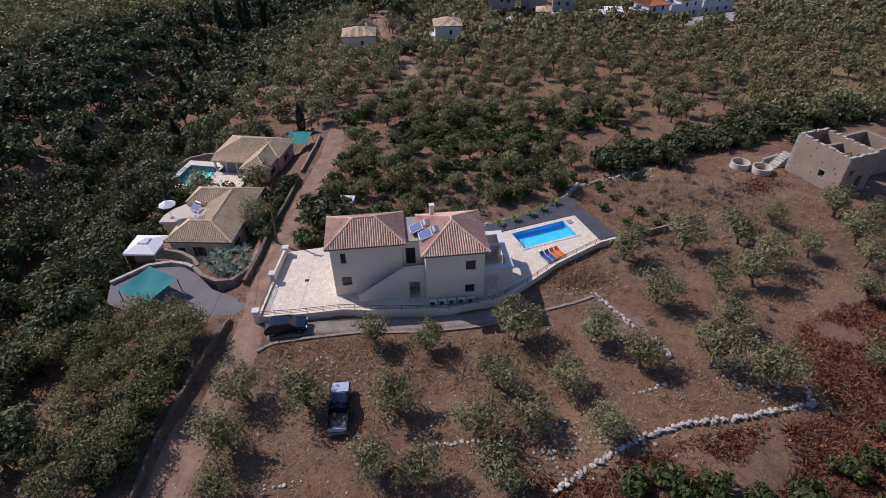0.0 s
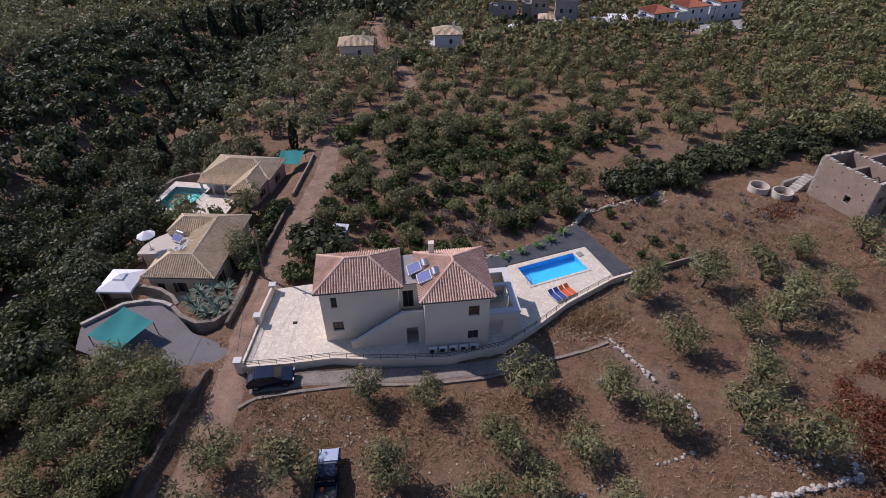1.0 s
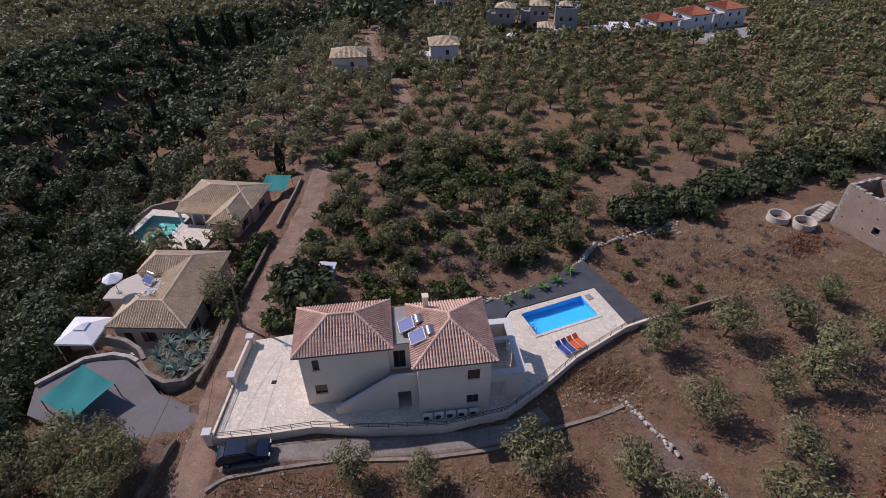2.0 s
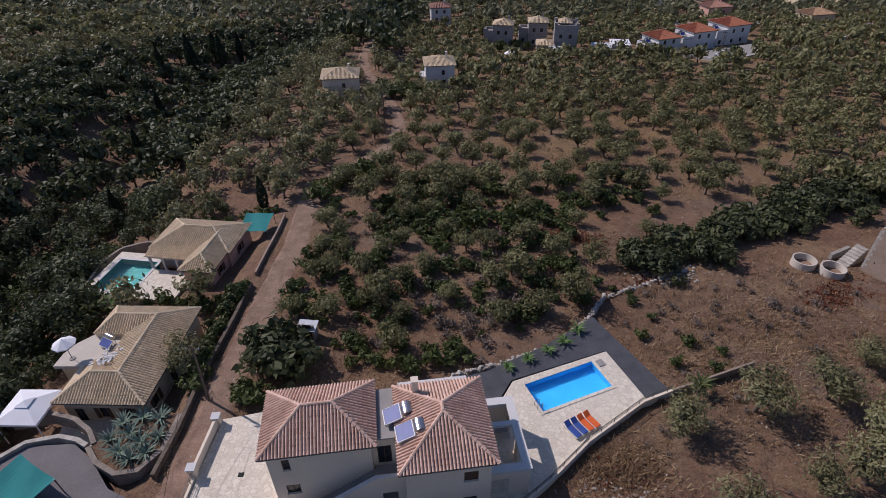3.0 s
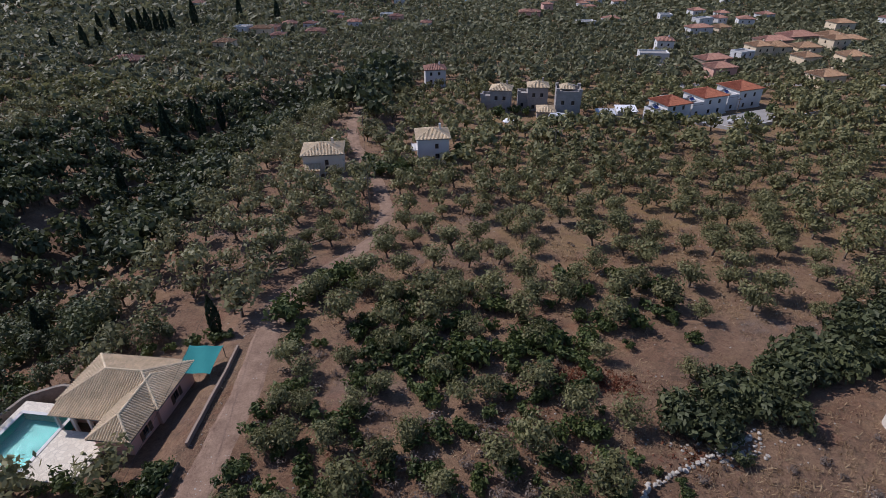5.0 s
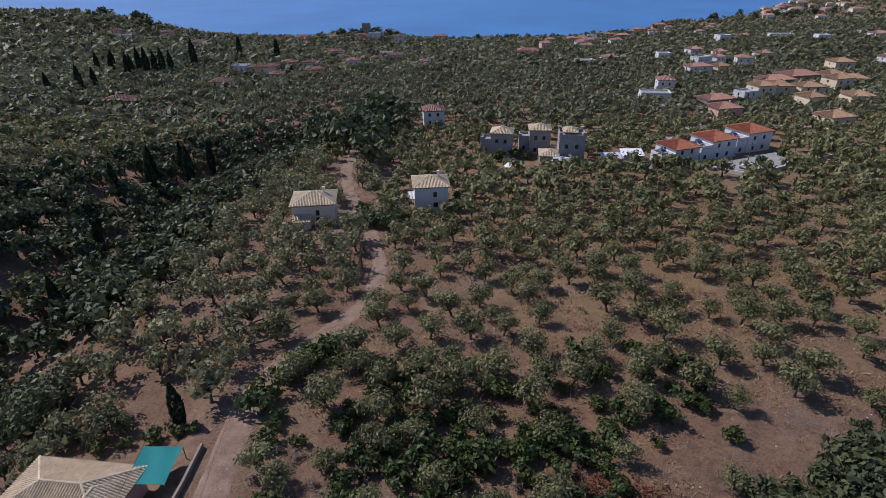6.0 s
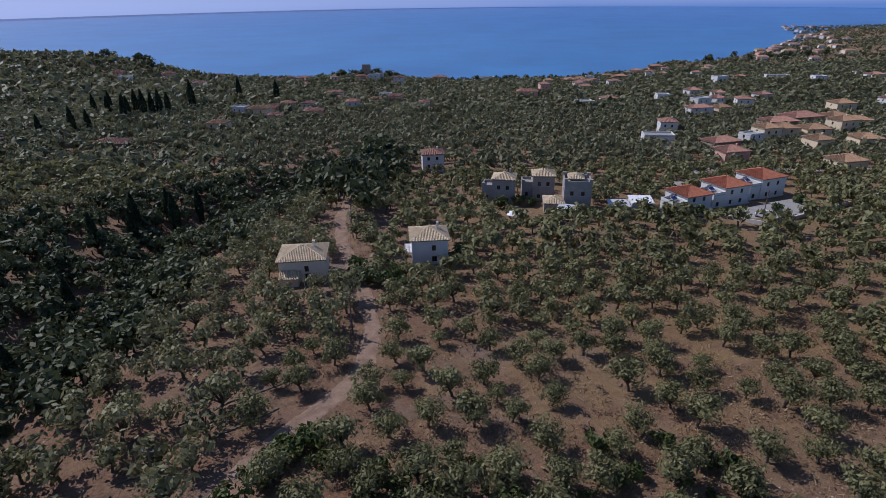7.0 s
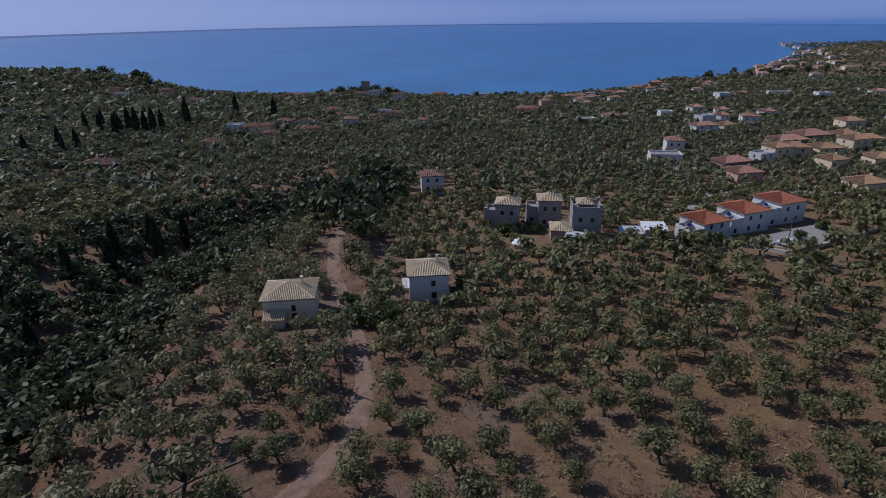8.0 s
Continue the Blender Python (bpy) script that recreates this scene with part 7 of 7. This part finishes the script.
    for x, y in ((-9.0, 150.5), (-7.6, 147.5), (-4.2, 147.0), (-2.4, 149.6), (-3.4, 153.0), (-10.4, 155.5), (-1.6, 145.5), (-11.0, 148.0), (10.4, 158.5), (11.0, 162)):
        garden.append((x, y, r.uniform(1.5, 2.1), spin()))
    thicket("dead_scrub", DEAD_SHAPES, dead, DEAD_TWIG, "dead grey twiggy scrub on open ground", "scrub")
    plant_all("evergreen_bush", SHRUB_SHAPES, WOOD_LEAF, "dense dark evergreen bush on a bank", "bush", "evergreen bushes on the bank", band)
    plant_all("garden_shrub", SHRUB_SHAPES, SHRUB_LEAF, "leafy green garden shrub beside the villas", "shrub", "garden shrubs", garden)
    thicket("scrub", SHRUB_SHAPES, scrub, SHRUB_LEAF, "rough green scrub behind the villa", "scrub")
    thicket("low_thicket", SHRUB_SHAPES, low, SHRUB_LEAF, "green brambles beside walls and field edge", "scrub")


shrubs()
plant_all("cypress_tree", CYPRESS_SHAPES, CYPRESS_LEAF, "tall narrow dark cypress tree", "cypress tree", "cypress trees", [(-24.2, 92.6, 0.72, 0), (-38.5, 42.5, 0.6, 1), (-70.9, 191.5, 1.2, 0), (-66.2, 200.3, 1.1, 2), (-68.9, 188.3, 1.15, 1), (-67.2, 182.4, 1.2, 3), (-63, 196, 1.3, 0), (-60, 205, 1.1, 2), (-74, 178, 1.0, 2), (-64, 150, 0.9, 1), (-60, 128, 0.8, 2), (-50, 98, 0.8, 0), (-55, 75, 0.7, 1), (-46, 60, 0.7, 2)]
          + [(x, y, s, k) for k, (x, y, s) in enumerate(((-155, 312, 1.5), (-152, 319, 1.3), (-156, 360, 1.6), (-181, 394, 1.5), (-170, 388, 1.4), (-164, 390, 1.7), (-157, 384, 1.8), (-153, 386, 1.6), (-149.5, 388, 1.8), (-147.7, 395, 1.6), (-145.7, 426, 2.2), (-141, 509, 2.0), (-111, 506, 2.1), (-175, 380, 1.3), (-186, 386, 1.4), (-160, 372, 1.5), (-162, 300, 1.2), (-205, 300, 1.2)))])
pines = []
pr = random.Random(77)
for cx, cy, sx, sy, n, sz in ((-22, 225, 7, 16, 26, 1.7), (-15, 250, 5, 12, 16, 1.9), (-300, 690, 22, 10, 8, 2.4), (-58, 715, 26, 8, 16, 1.8), (250, 735, 60, 20, 22, 1.4), (560, 960, 60, 20, 20, 2.2), (100, 775, 60, 8, 16, 1.4)):
    for _ in range(n):
        pines.append((pr.gauss(cx, sx), pr.gauss(cy, sy), sz * pr.uniform(0.7, 1.2), pr.uniform(0, 6.28)))
thicket("pine_clumps", WOOD_SHAPES, pines, WOOD_LEAF, "clumps of dark pines on the slopes and headland", "pine trees")


# ---- dry grass and bracken ----
def tufts(name, places, leaf, label, n=7, size=0.32, spread=0.22, lift=0.5, width=0.055):
    """Upright tapering blades in small bunches, one mesh."""
    m = len(places)
    base = np.repeat(np.array([(x, y, ground_z(x, y)) for x, y in places]), n, axis=0)
    k = len(base)
    base[:, :2] += rng.normal(size=(k, 2)) * spread
    d = rng.normal(size=(k, 3)) * 0.55
    d[:, 2] = lift + rng.random(k) * 0.6
    s = size * rng.uniform(0.5, 1.5, (k, 1))
    b = rng.normal(size=(k, 3))
    b[:, 2] = 0
    b *= width
    q = np.stack([base - b * s, base + b * s, base + d * s + b * s * 0.9, base + d * s * 1.05 - b * s * 0.9], 1)
    me = quad_mesh(name, q.reshape(-1, 3), np.arange(4 * k).reshape(-1, 4))
    me.materials.append(leaf)
    tagged(new(name, me), label, "dry grass", kind="stuff")


def scatter_grass():
    r = random.Random(41)
    grass, fern, green = [], [], []
    while len(grass) < 12000:
        x, y = r.uniform(-42, 62), r.uniform(14, 100) if r.random() < 0.75 else r.uniform(14, 60)
        if noise.noise((x * 0.11, y * 0.11, 0.4)) + 0.45 * noise.noise((x * 0.5, y * 0.5, 2.4)) < -0.02:
            continue
        if gap_to(x, y, ROAD) < 1.7 or inside(x, y, PLATFORM) or any(inside(x, y, p) for p in NO_TREES[1:3]) or (-18 < x < 10 and 37.3 < y < 42):
            continue
        grass.append((x, y))
    open_field = []
    while len(open_field) < 4200:
        x, y = r.uniform(-12, 85), r.uniform(92, 172)
        if gap_to(x, y, ROAD) > 2.2 and noise.noise((x * 0.1, y * 0.1, 3.3)) + 0.5 * noise.noise((x * 0.4, y * 0.4, 1.2)) > -0.05:
            open_field.append((x, y))
    tufts("field_grass", open_field, STRAW, "bleached dry grass between the olive trees", 6, 0.42, 0.5, 0.35, 0.08)
    patch = [(r.gauss(34, 8), r.gauss(58, 7)) for _ in range(1900)] + [(r.gauss(15.5, 2.2), r.gauss(45.2, 1.4)) for _ in range(350)] + [(r.uniform(-16, 12), r.uniform(30, 36.8)) for _ in range(700)]
    patch = [q for q in patch if not inside(q[0], q[1], PLATFORM) and gap_to(q[0], q[1], FENCE) > 0.5]
    tufts("tall_dry_grass", patch, STRAW, "taller clumps of straw-coloured weeds on open ground", 10, 0.30, 0.32, 0.5)
    area = [(8.8, 17.0), (9.5, 20.6), (13.4, 22.3), (22.3, 24.4), (31.5, 25.6), (31.4, 29), (30.5, 31.4), (35.2, 36.9), (46.6, 41.3), (58, 43), (58, 16)]
    while len(fern) < 8500:
        x, y = r.uniform(8, 58), r.uniform(16, 43)
        if inside(x, y, area) and noise.noise((x * 0.22, y * 0.22, 5.4)) > -0.22:
            fern.append((x, y))
    for cx, cy, n in ((18, 81, 160), (21.5, 79.5, 160), (12, 74, 60), (-5, 70, 50), (8.5, 20.5, 120), (25, 70, 50), (45, 65.5, 130), (48, 67, 70), (58, 88, 60), (15, 44.5, 40)):
        fern += [(r.gauss(cx, 1.8), r.gauss(cy, 1.0)) for _ in range(n)]
    tufts("dry_grass", grass, STRAW, "tufts of bleached dry grass over the fields", 6, 0.26, 0.32, 0.3)
    tufts("bracken", fern, BRACKEN, "rusty red dead bracken covering the slope", 7, 0.23, 0.26, 0.35, 0.13)


scatter_grass()
